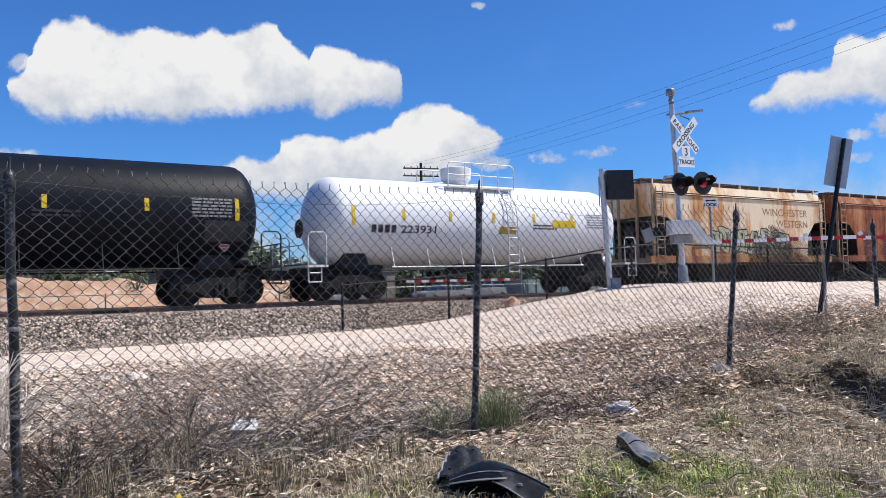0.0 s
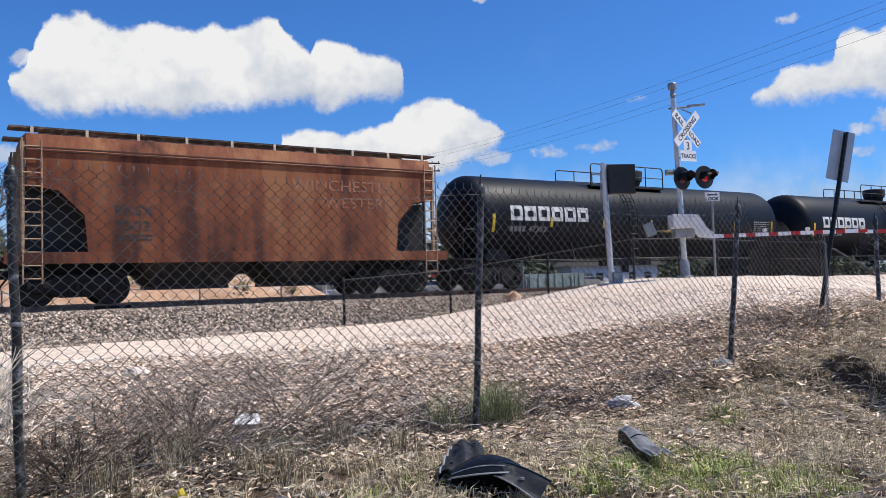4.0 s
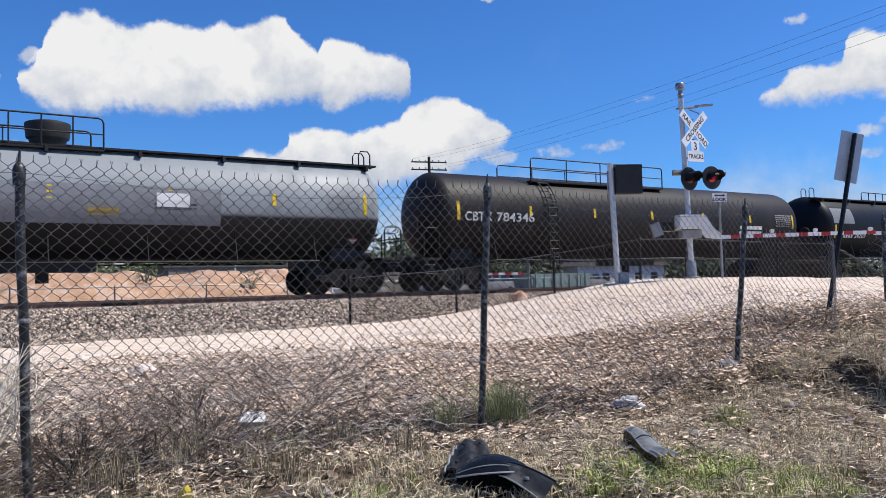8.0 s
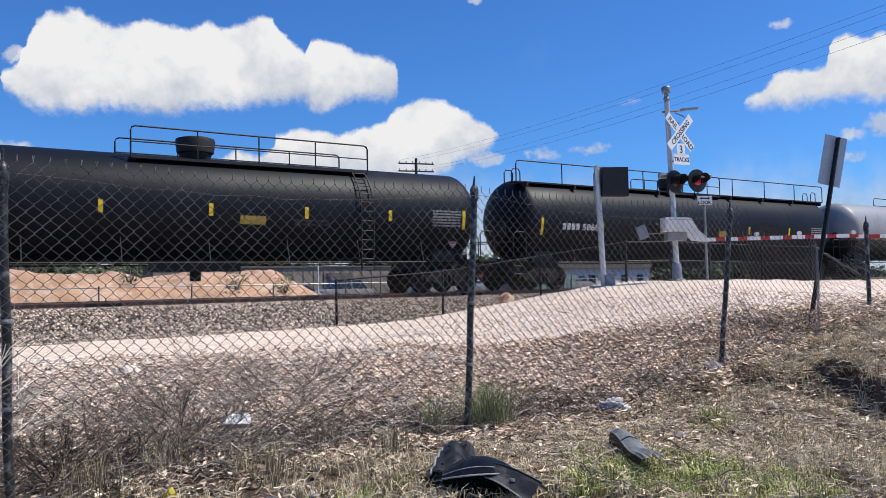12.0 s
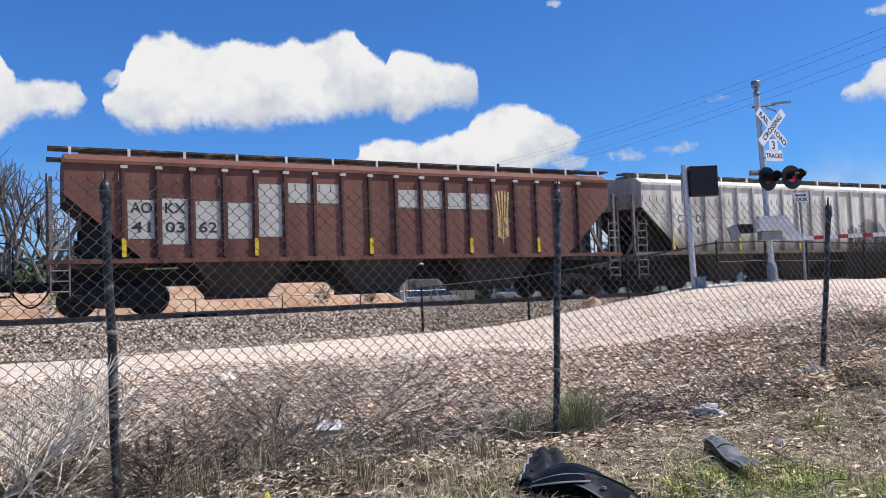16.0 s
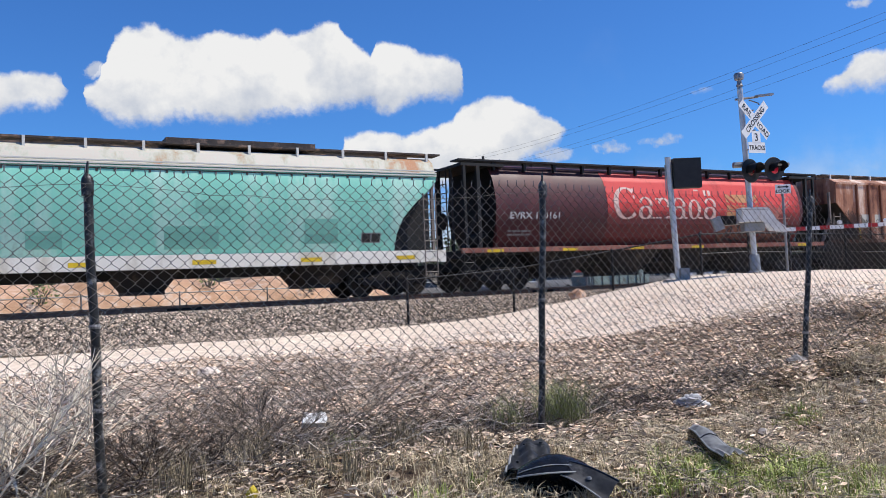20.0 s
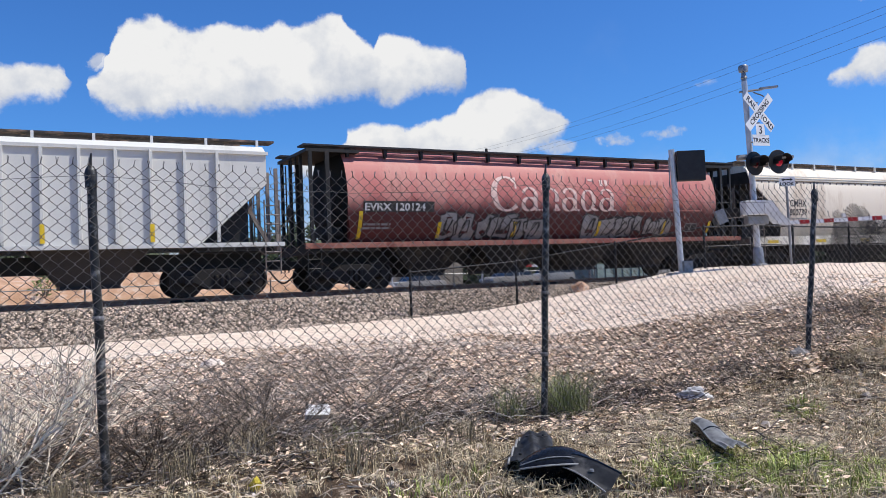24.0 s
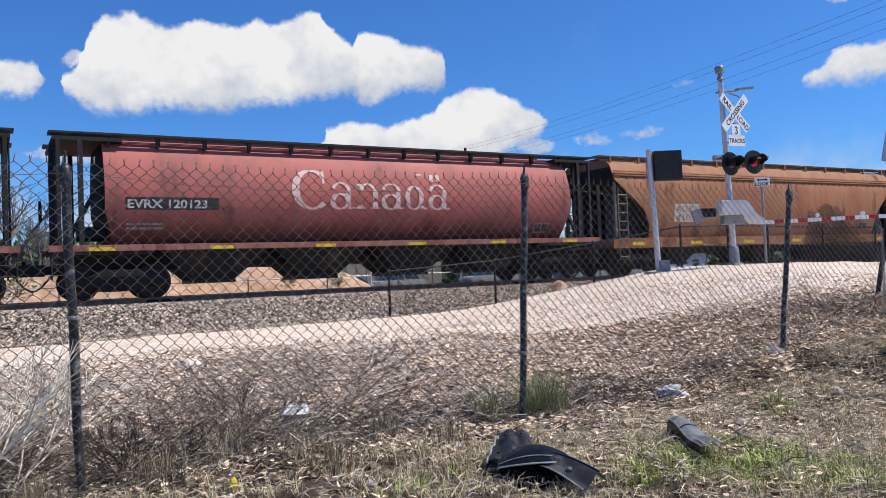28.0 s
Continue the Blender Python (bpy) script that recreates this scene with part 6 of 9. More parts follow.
DARK_ROOF = surface("dark_roof", (0.075, 0.058, 0.050), (0.032, 0.026, 0.024), 0.7, scale=3, c=(0.26, 0.17, 0.12), c_at=0.58, c_scale=2.0)
GRAFFITI_SILVER = surface("graffiti_silver", (0.36, 0.35, 0.335), (0.24, 0.23, 0.22), 0.5, scale=2)
GRAFFITI_THIN = surface("graffiti_thin", (0.15, 0.14, 0.15), (0.09, 0.085, 0.09), 0.6, scale=3)
GRAFFITI_GREEN = surface("graffiti_green", (0.42, 0.44, 0.25), (0.60, 0.54, 0.38), 0.6, scale=2)
GRAFFITI_PALE = surface("graffiti_pale", (0.58, 0.55, 0.48), (0.44, 0.42, 0.36), 0.6, scale=2)
GRAFFITI_LINE = surface("graffiti_line", (0.025, 0.025, 0.027), (0.05, 0.05, 0.05), 0.6, scale=3)
GRAFFITI_FAINT = surface("graffiti_faint", (0.16, 0.06, 0.04), (0.26, 0.10, 0.06), 0.6, scale=3)
GRAFFITI_WHITE = surface("graffiti_white", (0.62, 0.62, 0.60), (0.5, 0.5, 0.5), 0.6, scale=3)
PATCH_PALE = surface("patch_pale", (0.55, 0.54, 0.48), (0.42, 0.40, 0.35), 0.65, scale=2)
WORDMARK_RED = surface("wordmark_pale", (0.80, 0.62, 0.55), (0.62, 0.40, 0.34), 0.6, scale=5, c=(0.36, 0.09, 0.07), c_at=0.60, c_scale=5)
EMBLEM_GOLD = surface("emblem_gold", (0.62, 0.34, 0.15), (0.48, 0.20, 0.09), 0.6, scale=3)
EMBLEM_FAINT = surface("emblem_faint", (0.44, 0.18, 0.11), (0.38, 0.12, 0.085), 0.6, scale=3)
WORDMARK_DIM = surface("wordmark_dim", (0.58, 0.28, 0.22), (0.44, 0.14, 0.11), 0.6, scale=4)
WHEAT_GOLD = surface("wheat_gold", (0.78, 0.56, 0.24), (0.62, 0.40, 0.14), 0.6, scale=4)


def brush(bm, place, pts, widths):
    """A flat stroke along the points in (u, v), of changing width."""
    n = len(pts)
    for k in range(n - 1):
        quad = []
        for i in (k, k + 1):
            p, q = pts[max(0, i - 1)], pts[min(n - 1, i + 1)]
            d = Vector((q[0] - p[0], q[1] - p[1])).normalized()
            w = 0.5 * widths[i]
            quad.append(((pts[i][0] - d.y * w, pts[i][1] + d.x * w), (pts[i][0] + d.y * w, pts[i][1] - d.x * w)))
        lay([quad[0][0], quad[0][1], quad[1][1], quad[1][0]], [(0, 1, 2, 3)], place, bm)


def arc(cx, cz, rx, rz, a0, a1, thick, thin, n=22):
    """Points and widths round an ellipse: thick where it runs upright, thin at top and bottom."""
    pts, ws = [], []
    for k in range(n + 1):
        a = radians(a0 + (a1 - a0) * k / n)
        pts.append((cx + rx * math.cos(a), cz + rz * math.sin(a)))
        ws.append(thin + (thick - thin) * abs(math.cos(a)) ** 1.4)
    return pts, ws


def serif_letter(bm, place, kind, x, z, h):
    """One upright roman letter of x-height h with slab serifs; returns its advance."""
    at = lambda pts: [(x + u * h, z + v * h) for u, v in pts]
    stroke = lambda pts, ws: brush(bm, place, at(pts), [w * h for w in ws])
    line = lambda u0, v0, u1, v1, w: stroke([(u0, v0), (u1, v1)], [w, w])
    if kind == "C":
        stroke(*arc(0.80, 0.72, 0.66, 0.72, 48, 318, 0.30, 0.08, 40))
        line(1.27, 0.92, 1.27, 1.44, 0.10)
        return 1.52
    if kind in "ad":
        stroke(*arc(0.42, 0.46 if kind == "d" else 0.28, 0.32, 0.46 if kind == "d" else 0.28, 0, 360, 0.21, 0.06, 30))
        line(0.76, 0.04, 0.76, 1.44 if kind == "d" else 0.70, 0.21)
        line(0.74, 0.03, 1.02, 0.03, 0.075)
        if kind == "d":
            line(0.54, 1.42, 0.84, 1.42, 0.075)
        else:
            stroke(*arc(0.44, 0.66, 0.34, 0.33, 0, 165, 0.16, 0.07))
        return 1.06
    line(0.20, 0.0, 0.20, 0.96, 0.21)
    line(0.02, 0.035, 0.40, 0.035, 0.07)
    line(0.02, 0.94, 0.26, 0.94, 0.07)
    stroke(*arc(0.53, 0.62, 0.31, 0.35, 165, 0, 0.19, 0.08))
    line(0.84, 0.0, 0.84, 0.64, 0.21)
    line(0.66, 0.035, 1.02, 0.035, 0.07)
    return 1.10


def wheat_motif(bm, place, x, z, w, h, r):
    """A stem with two pairs of curved leaves that open towards the top corners."""
    c = x + 0.5 * w
    brush(bm, place, [(c, z - 0.32 * h), (c, z + 0.5 * h)], [r, r])
    for s in (-1, 1):
        for foot, top, out in ((0.0, 0.62, 0.5), (0.12, 0.80, 0.48), (0.24, 0.98, 0.40)):
            pts = [(c + s * out * w * (k / 10) ** (1.15 if k < 10 else 1.0), z + h * (foot + (top - foot) * (k / 10) ** 0.85)) for k in range(11)]
            brush(bm, place, pts, [r] * 11)


def wheat_ear(bm, place, x, z, w, h, lean=0.0):
    """An upright ear of wheat: long beards over a double row of grains on a stem."""
    c = x + 0.5 * w
    at = lambda u, v: (c + u * w + lean * v * h * 0.5, z + v * h)
    span = lambda a, b: [at(a[0] + (b[0] - a[0]) * k / 8, a[1] + (b[1] - a[1]) * k / 8) for k in range(9)]
    brush(bm, place, span((0, 0), (0, 0.6)), [0.03] * 9)
    for u in (-0.44, -0.22, 0.0, 0.22, 0.44):
        brush(bm, place, span((0.55 * u, 0.46), (u, 1.0 - 0.06 * abs(u))), [0.03 + 0.0045 * k for k in range(9)])
    for k in range(6):
        v = 0.12 + 0.065 * k
        for q in (-1, 1):
            brush(bm, place, [at(q * 0.06, v), at(q * 0.30, v + 0.06), at(q * 0.34, v + 0.13)], [0.03, 0.085, 0.02])


def canada_car(start, L, label, paint, mark, seed, tag=True, two_tone=False, wheat=True, panel=True, tag_at=0.62, tag_n=6, second=None, gold=None, word_paint=None, strips="sill", tags=()):
    """A cylindrical grain hopper with its number, the big word and the wheat emblem."""
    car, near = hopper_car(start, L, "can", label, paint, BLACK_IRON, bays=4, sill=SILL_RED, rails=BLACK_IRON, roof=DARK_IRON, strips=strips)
    skin = lambda d: (lambda u, v: (near(u, v)[0], near(u, v)[1] - d, near(u, v)[2]))
    if two_tone:
        vs, fs = patch_grid(6.2, L - 1.80, 1.40, 4.0, 9, 60)
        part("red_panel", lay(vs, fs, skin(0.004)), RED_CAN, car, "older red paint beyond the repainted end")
    if panel:
        strip(car, skin(0.004), 2.08, 2.28, 2.60, 2.35, LETTER_BLACK, "number_panel", "black number panel")
    word(car, skin(0.012), 2.13, 2.33, mark, 0.30, LETTER_WHITE, 1.02, 0.008, "car_number", "white car number", width=2.0)
    x, lettering = 6.48, word_paint or WORDMARK_RED
    for kind in "Canada":
        bm = bmesh.new()
        x += 0.755 * serif_letter(bm, skin(0.012), kind, x, 2.34, 0.755)
        part("wordmark_letter", bm, lettering, car, "large faded pale letter")
    for d in (0.62, 0.40):
        strip(car, skin(0.013), x - d - 0.08, 3.20, 3.42, 0.13, lettering, "wordmark_flag", "small flag over the word")
    bars(car, skin(0.012), 2.1, 1.95, 0.9, 0.22, 2, LETTER_GREY, seed=seed)
    if wheat:  # two ears of wheat: one cut out of a gold field, one in outline
        field = gold or EMBLEM_GOLD
        strip(car, skin(0.006), 12.10, 2.30, 3.28, 1.75, field, "emblem_field", "faded gold emblem field")
        bm = bmesh.new()
        wheat_motif(bm, skin(0.010), 12.10, 2.36, 1.75, 0.95, 0.075)
        tagged(part("wheat_emblem", bm, paint if not two_tone else RED_CAN, car, "stylised ear of wheat"), kind="stuff")
        bm = bmesh.new()
        wheat_motif(bm, skin(0.010), 14.15, 2.36, 1.6, 0.9, 0.06)
        brush(bm, skin(0.010), [(14.15, 3.22), (14.15, 2.36), (15.75, 2.36), (15.75, 3.22)], [0.05] * 4)
        tagged(part("wheat_emblem", bm, WORDMARK_DIM, car, "outlined ear of wheat"), kind="stuff")
    if tag:
        scrawl(car, skin(0.016), L * tag_at, 1.38, 3.8 if tag_n > 3 else 2.4, 0.82, GRAFFITI_SILVER, GRAFFITI_LINE, tag_n, seed)
        if second:
            scrawl(car, skin(0.016), L * second, 1.38, 4.0, 0.8, GRAFFITI_SILVER, GRAFFITI_LINE, 6, seed + 30)
    for u, w, h, fill, line, n in tags:
        scrawl(car, skin(0.016), u, 1.40, w, h, fill, line, n, seed)
    return car


SILL_RED = weathered("sill_red", (0.22, 0.07, 0.055), (0.34, 0.15, 0.11), (0.18, 0.06, 0.045), 0.54, 0.65)


def tank_marks(car, near, x, z, first, number, material=LETTER_WHITE, size=0.34):
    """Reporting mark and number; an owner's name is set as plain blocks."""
    w = size * 0.62
    if first is None:
        for k in range(4):
            strip(car, near, x + k * w * 1.12, z, z + size * 0.72, w * 0.82, material, "mark_block", "plain block")
    else:
        word(car, near, x, z, first, size, material, 1.0, 0.006, "car_mark", "reporting letters", width=w * 4.3)
    word(car, near, x + w * 5.0, z, number, size, material, 1.0, 0.006, "car_number", "car number", width=w * len(number) * 1.05)


def build_train():
    # the head of the passing stretch: a black and a white tank car
    c, n = tank_car(-7.96, 17.90, "black tank car with yellow reflective strips", PAINT_BLACK, deck=(4.6, 7.6), bowl=6.2)
    strip(c, n, 15.3, 1.75, 2.32, 1.2, LETTER_DIM, "data_panel", "dim stencilled data panel")
    c, n = tank_car(9.94, 14.51, "white tank car with white ladders and platform", PAINT_WHITE, rail=WHITE_PAINT, deck=(5.7, 8.5), bowl=6.7, zc=2.5, r=1.42, inset=1.0, ladder_at=7.8)
    tank_marks(c, n, 2.55, 2.08, None, "223931", LETTER_BLACK, 0.34)
    strip(c, lambda u, v: (n(u, v)[0], n(u, v)[1] - 0.004, n(u, v)[2]), 9.9, 2.35, 2.62, 1.1, YELLOW, "notice_panel", "yellow notice panel")
    # short two-bay hoppers
    for start, L, lab, paint, mark, seed, fill in (
            (24.45, 13.10, "cream short covered hopper streaked with rust, covered in graffiti", CREAM_RUST, "7550", 11, GRAFFITI_GREEN),
            (37.55, 13.25, "rust-orange short covered hopper", ORANGE_RUST, "7589", 12, None),
            (69.47, 13.27, "cream and orange rusty short covered hopper with graffiti", CREAM_RUST2, "7561", 13, GRAFFITI_LINE),
            (82.74, 13.21, "heavily rusted orange short covered hopper", ORANGE_RUST2, "7503", 14, None)):
        c, n = hopper_car(start, L, "short", lab, paint, CREAM_TRIM, bays=2, sill=SILL_ORANGE if seed % 2 else paint, rails=TRIM_TAN, roof=DARK_ROOF)
        word(c, n, 2.8, 2.28, "RKSX", 0.36, LETTER_BLACK, 1.0, 0.006, "car_mark", "reporting letters", width=0.95)
        word(c, n, 2.8, 1.88, mark, 0.36, LETTER_BLACK, 1.0, 0.006, "car_number", "car number", width=0.85)
        bars(c, n, 2.8, 1.78, 0.9, 0.2, 2, LETTER_BLACK, seed=seed)
        word(c, n, 7.6, 3.12, "WINCHESTER", 0.46, LETTER_RUST, 1.0, 0.0, "lettering", "faded lettering", width=3.4)
        word(c, n, 8.6, 2.62, "WESTERN", 0.46, LETTER_RUST, 1.0, 0.0, "lettering", "faded lettering", width=2.4)
        if seed == 11:
            scrawl(c, n, 3.7, 1.36, 5.9, 1.1, fill, GRAFFITI_LINE, 7, seed)
        if seed == 13:
            scrawl(c, n, 4.1, 1.42, 3.2, 0.88, fill, GRAFFITI_GREEN, 5, seed)
            strip(c, n, 3.7, 1.40, 2.0, 0.9, GRAFFITI_GREEN, "sprayed_patch", "green sprayed patch"), strip(c, n, 7.5, 1.40, 1.8, 3.2, GRAFFITI_GREEN, "sprayed_patch", "green sprayed patch")
    c, n = hopper_car(50.80, 18.67, "rib", "faded maroon rib-sided covered hopper", MAROON_RIB, WHITE_PAINT, bays=3, roof=DARK_ROOF, rails=TRIM_GREY, rib_tone=RIB_MAROON_SHADE)
    m = lambda u, v: (u, -1.507, v)
    for x, a in ((2.35, "RK"), (3.25, "SX")):
        word(c, m, x, 2.02, a, 0.42, LETTER_CREAM, 1.0, 0.01, "car_mark", "reporting letters", width=0.62)
    bars(c, m, 2.35, 1.92, 1.9, 0.28, 1, LETTER_CREAM, seed=3)
    for k, mat in ((0, LETTER_BLACK), (1, PATCH_PALE), (2, LETTER_BLACK)):
        strip(c, m, 12.7 + k * 0.85, 1.66, 2.0, 0.5, mat, "stencil_panel", "small stencil panel")
    # long tank cars
    for start, L in ((95.95, 18.83), (114.78, 18.83)):
        c, n = tank_car(start, L, "black tank car with a broad white wordmark", PAINT_BLACK, deck=(6.7, 10.7), bowl=9.8, ladder_at=8.1, inset=0.75, low=0.36)
        skin = lambda a, b, n=n: (n(a, b)[0], n(a, b)[1] - 0.004, n(a, b)[2])
        for k in range(6):  # the owner's name, as plain blocks with a slot
            strip(c, n, 2.4 + k * 0.62, 2.38, 2.90, 0.53, LETTER_WHITE, "mark_block", "plain white block")
            strip(c, skin, 2.54 + k * 0.62, 2.52, 2.72 if k % 2 else 2.78, 0.25, PAINT_BLACK, "mark_slot")
        tank_marks(c, n, 2.4, 2.0, None, "47368" if start > 110 else "47352", LETTER_GREY, 0.26)
    c, n = tank_car(133.61, 20.57, "black tank car with a railed walkway along its top", PAINT_BLACK, walkway="rail", deck=(9.4, 11.2), bowl=10.3, low=0.36)
    tank_marks(c, n, 2.65, 1.95, None, "9138", LETTER_WHITE, 0.32)
    c, n = tank_car(154.18, 20.71, "silver-grey tank car with a black lower half", PAINT_GREY, walkway="low", deck=(8.8, 11.7), bowl=10.5, zc=2.60, r=1.53)
    tank_marks(c, n, 2.65, 2.06, "UTLX", "910797", LETTER_YELLOW, 0.32)
    strip(c, n, 6.4, 1.98, 2.98, 8.2, GREY_PANEL, "grey_panel", "dark grey painted panel")
    strip(c, lambda u, v: (n(u, v)[0], n(u, v)[1] - 0.005, n(u, v)[2]), 12.9, 2.45, 2.82, 0.85, WHITE_PAINT, "notice_panel", "white notice panel")
    c, n = tank_car(174.89, 21.64, "dull brown-black tank car with yellow strips", PAINT_BROWNBLACK, deck=(5.2, 12.0), bowl=10.9, ladder_at=5.5)
    tank_marks(c, n, 1.98, 2.32, "CBTX", "784346", LETTER_WHITE, 0.42)
    strip(c, n, 16.2, 2.25, 2.40, 1.5, WHITE_PAINT, "notice_panel", "white notice panel"), strip(c, n, 16.2, 2.05, 2.18, 1.5, WHITE_PAINT, "notice_panel", "white notice panel")
    c, n = tank_car(196.53, 21.05, "black tank car with a grey paint-over and scratched graffiti", PAINT_BLACK, walkway="low", deck=(8.5, 11.4), bowl=10.6, low=0.36)
    tank_marks(c, n, 2.45, 1.98, None, "24209", LETTER_WHITE, 0.30)
    strip(c, n, 1.6, 2.66, 3.40, 1.75, GREY_PANEL, "paint_over", "grey rectangle of overpaint")
    scrawl(c, n, 8.6, 1.50, 2.9, 0.72, None, GRAFFITI_THIN, 5, 21)
    c, n = tank_car(217.58, 20.89, "black tank car for petroleum gas, graffiti on its side", PAINT_BLACK, deck=(5.2, 11.6), bowl=10.4, ladder_at=5.9)
    tank_marks(c, n, 2.35, 2.04, "UTLX", "953509", LETTER_YELLOW, 0.36)
    word(c, n, 18.0, 2.98, "NON-ODORIZED", 0.17, LETTER_YELLOW, 1.0, 0.0, "lettering", "yellow lettering", width=1.0)
    word(c, n, 17.6, 2.78, "LIQUEFIED PETROLEUM GAS", 0.15, LETTER_WHITE, 1.0, 0.0, "lettering", "white lettering", width=1.5)
    scrawl(c, n, 13.0, 1.55, 1.3, 0.6, None, GRAFFITI_WHITE, 4, 22)
    scrawl(c, n, 9.0, 1.85, 1.6, 0.4, None, GRAFFITI_TEAL, 4, 25)
    c, n = tank_car(238.47, 20.35, "black tank car with two railings over the dome", PAINT_BLACK, deck=(8.2, 15.3), bowl=10.2, ladder_at=14.75, low=0.25)
    tank_marks(c, n, 2.25, 1.78, "CBTX", "780848", LETTER_GREY, 0.34)
    c, n = tank_car(258.82, 21.43, "black tank car with a long top railing", PAINT_BLACK, walkway="rail", deck=(9.0, 12.4), bowl=10.4, low=0.36)
    tank_marks(c, n, 2.7, 2.17, None, "58684", LETTER_WHITE, 0.32)
    c, n = tank_car(280.25, 20.38, "grey tank car with a black ladder", PAINT_GREY_PLAIN, deck=(7.6, 14.7), bowl=10.1, ladder_at=13.6)
    tank_marks(c, n, 2.45, 2.09, "UTLX", "957802", LETTER_YELLOW, 0.34)
    c, n = tank_car(300.63, 20.78, "grey tank car with sprayed graffiti", PAINT_GREY_PLAIN, deck=(7.9, 15.2), bowl=10.4, ladder_at=13.9)
    tank_marks(c, n, 2.45, 2.09, "UTLX", "957816", LETTER_YELLOW, 0.34)
    scrawl(c, n, 4.5, 1.15, 3.8, 0.9, GRAFFITI_SILVER, GRAFFITI_LINE, 5, 23)
    # long hoppers
    c, n = hopper_car(321.41, 18.47, "rib", "brown rib-sided covered hopper with pale patches", BROWN_RIB, WHITE_PAINT, bays=3, roof=DARK_ROOF, rails=TRIM_GREY, rib_tone=RIB_BROWN_SHADE, caps=True)
    for k, (z0, z1) in ((0, (1.95, 2.95)), (1, (1.8, 3.0)), (2, (1.95, 2.95)), (3, (1.95, 2.92)), (4, (2.0, 3.45)), (5, (2.95, 3.5)), (6, (2.95, 3.5)), (9, (2.85, 3.4)), (10, (2.85, 3.4)), (11, (2.85, 3.35)), (12, (2.85, 3.35))):
        strip(c, m, 2.1 + 0.839 * k + 0.10, z0, z1, 0.64, PATCH_PALE, "pale_patch", "pale paint patch")
    q = lambda u, v: (u, -1.512, v)
    for x, a, b in ((2.27, "AO", "41"), (3.11, "KX", "03"), (3.95, "", "62")):
        if a:
            word(c, q, x, 2.62, a, 0.38, LETTER_BLACK, 1.0, 0.006, "car_mark", width=0.52)
        word(c, q, x, 2.12, b, 0.38, LETTER_BLACK, 1.0, 0.006, "car_number", width=0.48)
    bm = bmesh.new()
    wheat_ear(bm, m, 13.12, 1.72, 0.56, 1.75)
    tagged(part("wheat_emblem", bm, WHEAT_GOLD, c, "yellow ear of wheat"), kind="stuff")
    c, n = hopper_car(339.88, 18.45, "rib", "grimy white rib-sided covered hopper with dark stains", WHITE_RIB, WHITE_PAINT, bays=3, roof=DARK_ROOF, rails=TRIM_GREY, rib_tone=RIB_GREY_SHADE)
    for x, a, b in ((2.4, "C", "8"), (3.3, "DX", "81")):
        word(c, m, x, 2.52, a, 0.38, LETTER_BLACK, name="car_mark"), word(c, m, x, 2.08, b, 0.38, LETTER_BLACK, name="car_number")
    c, n = hopper_car(358.33, 17.86, "curve", "rust-pink smooth-sided covered hopper with faded lettering", PINK_ORANGE, RUST_TRIM, bays=3, sill=SILL_ORANGE, rails=CREAM_TRIM, roof=DARK_ROOF)
    word(c, n, 2.5, 2.32, "AOKX", 0.36, LETTER_BLACK, name="car_mark", width=0.95), word(c, n, 2.5, 1.92, "410355", 0.36, LETTER_BLACK, name="car_number", width=1.2)
    scrawl(c, n, 4.4, 1.36, 6.6, 0.85, None, GRAFFITI_FAINT, 6, 31)
    for k in range(8):
        strip(c, n, 7.0 + k * 0.62, 2.35, 2.85, 0.4, FADED_PINK, "faded_letter", "faded letter block")
    bm = bmesh.new()
    wheat_ear(bm, lambda u, v: (u, n(u, v)[1] - 0.008, v), 11.9, 1.80, 0.62, 1.45, 0.25)
    tagged(part("wheat_emblem", bm, WHEAT_GOLD, c, "yellow ear of wheat"), kind="stuff")
    for start, L, lab, paint, mark, seed in (
            (376.19, 17.98, "pale grey smooth-sided covered hopper", PALE_CURVE, "800714", 41),
            (394.17, 17.98, "teal green smooth-sided covered hopper", TEAL_CURVE, "800066", 42),
            (503.50, 17.86, "cream-white smooth-sided covered hopper with graffiti", CREAM_CURVE, "800739", 43)):
        c, n = hopper_car(start, L, "curve", lab, paint, PALE_CURVE, bays=3, sill=SILL_WHITE, rails=TRIM_GREY, roof=DARK_ROOF)
        word(c, n, 2.65, 2.56, "CMHX", 0.38, LETTER_BLACK, 1.0, 0.006, "car_mark", width=1.02), word(c, n, 2.65, 2.20, mark, 0.38, LETTER_BLACK, 0.95, 0.006, "car_number", width=1.05)
        bars(c, n, 2.65, 2.1, 1.1, 0.26, 2, LETTER_GREY, seed=seed)
        if seed == 43:
            scrawl(c, n, 8.0, 1.36, 3.0, 0.7, None, GRAFFITI_LINE, 5, 44), scrawl(c, n, 11.2, 1.36, 3.2, 0.85, GRAFFITI_PALE, GRAFFITI_LINE, 5, 45)
        if seed == 42:
            for u, z0, z1, w in ((4.1, 1.5, 2.15, 1.3), (6.2, 1.55, 2.0, 0.8), (9.4, 1.5, 2.1, 1.4), (13.2, 1.6, 2.3, 1.0), (3.6, 2.5, 2.9, 0.7), (10.2, 2.45, 2.8, 0.9)):
                strip(c, n, u, z0, z1, w, TEAL_DULL, "faded_patch", "dull green square of overpaint")
            bm = bmesh.new()
            box(bm, 9.6, 13.8, -0.9, 0.5, 4.40, 4.56)
            part("hatch_cover", bm, DARK_ROOF, c, "raised hatch cover")
            vs, fs = patch_grid(2.5, 5.6, 1.4, 3.6, 6, 12)
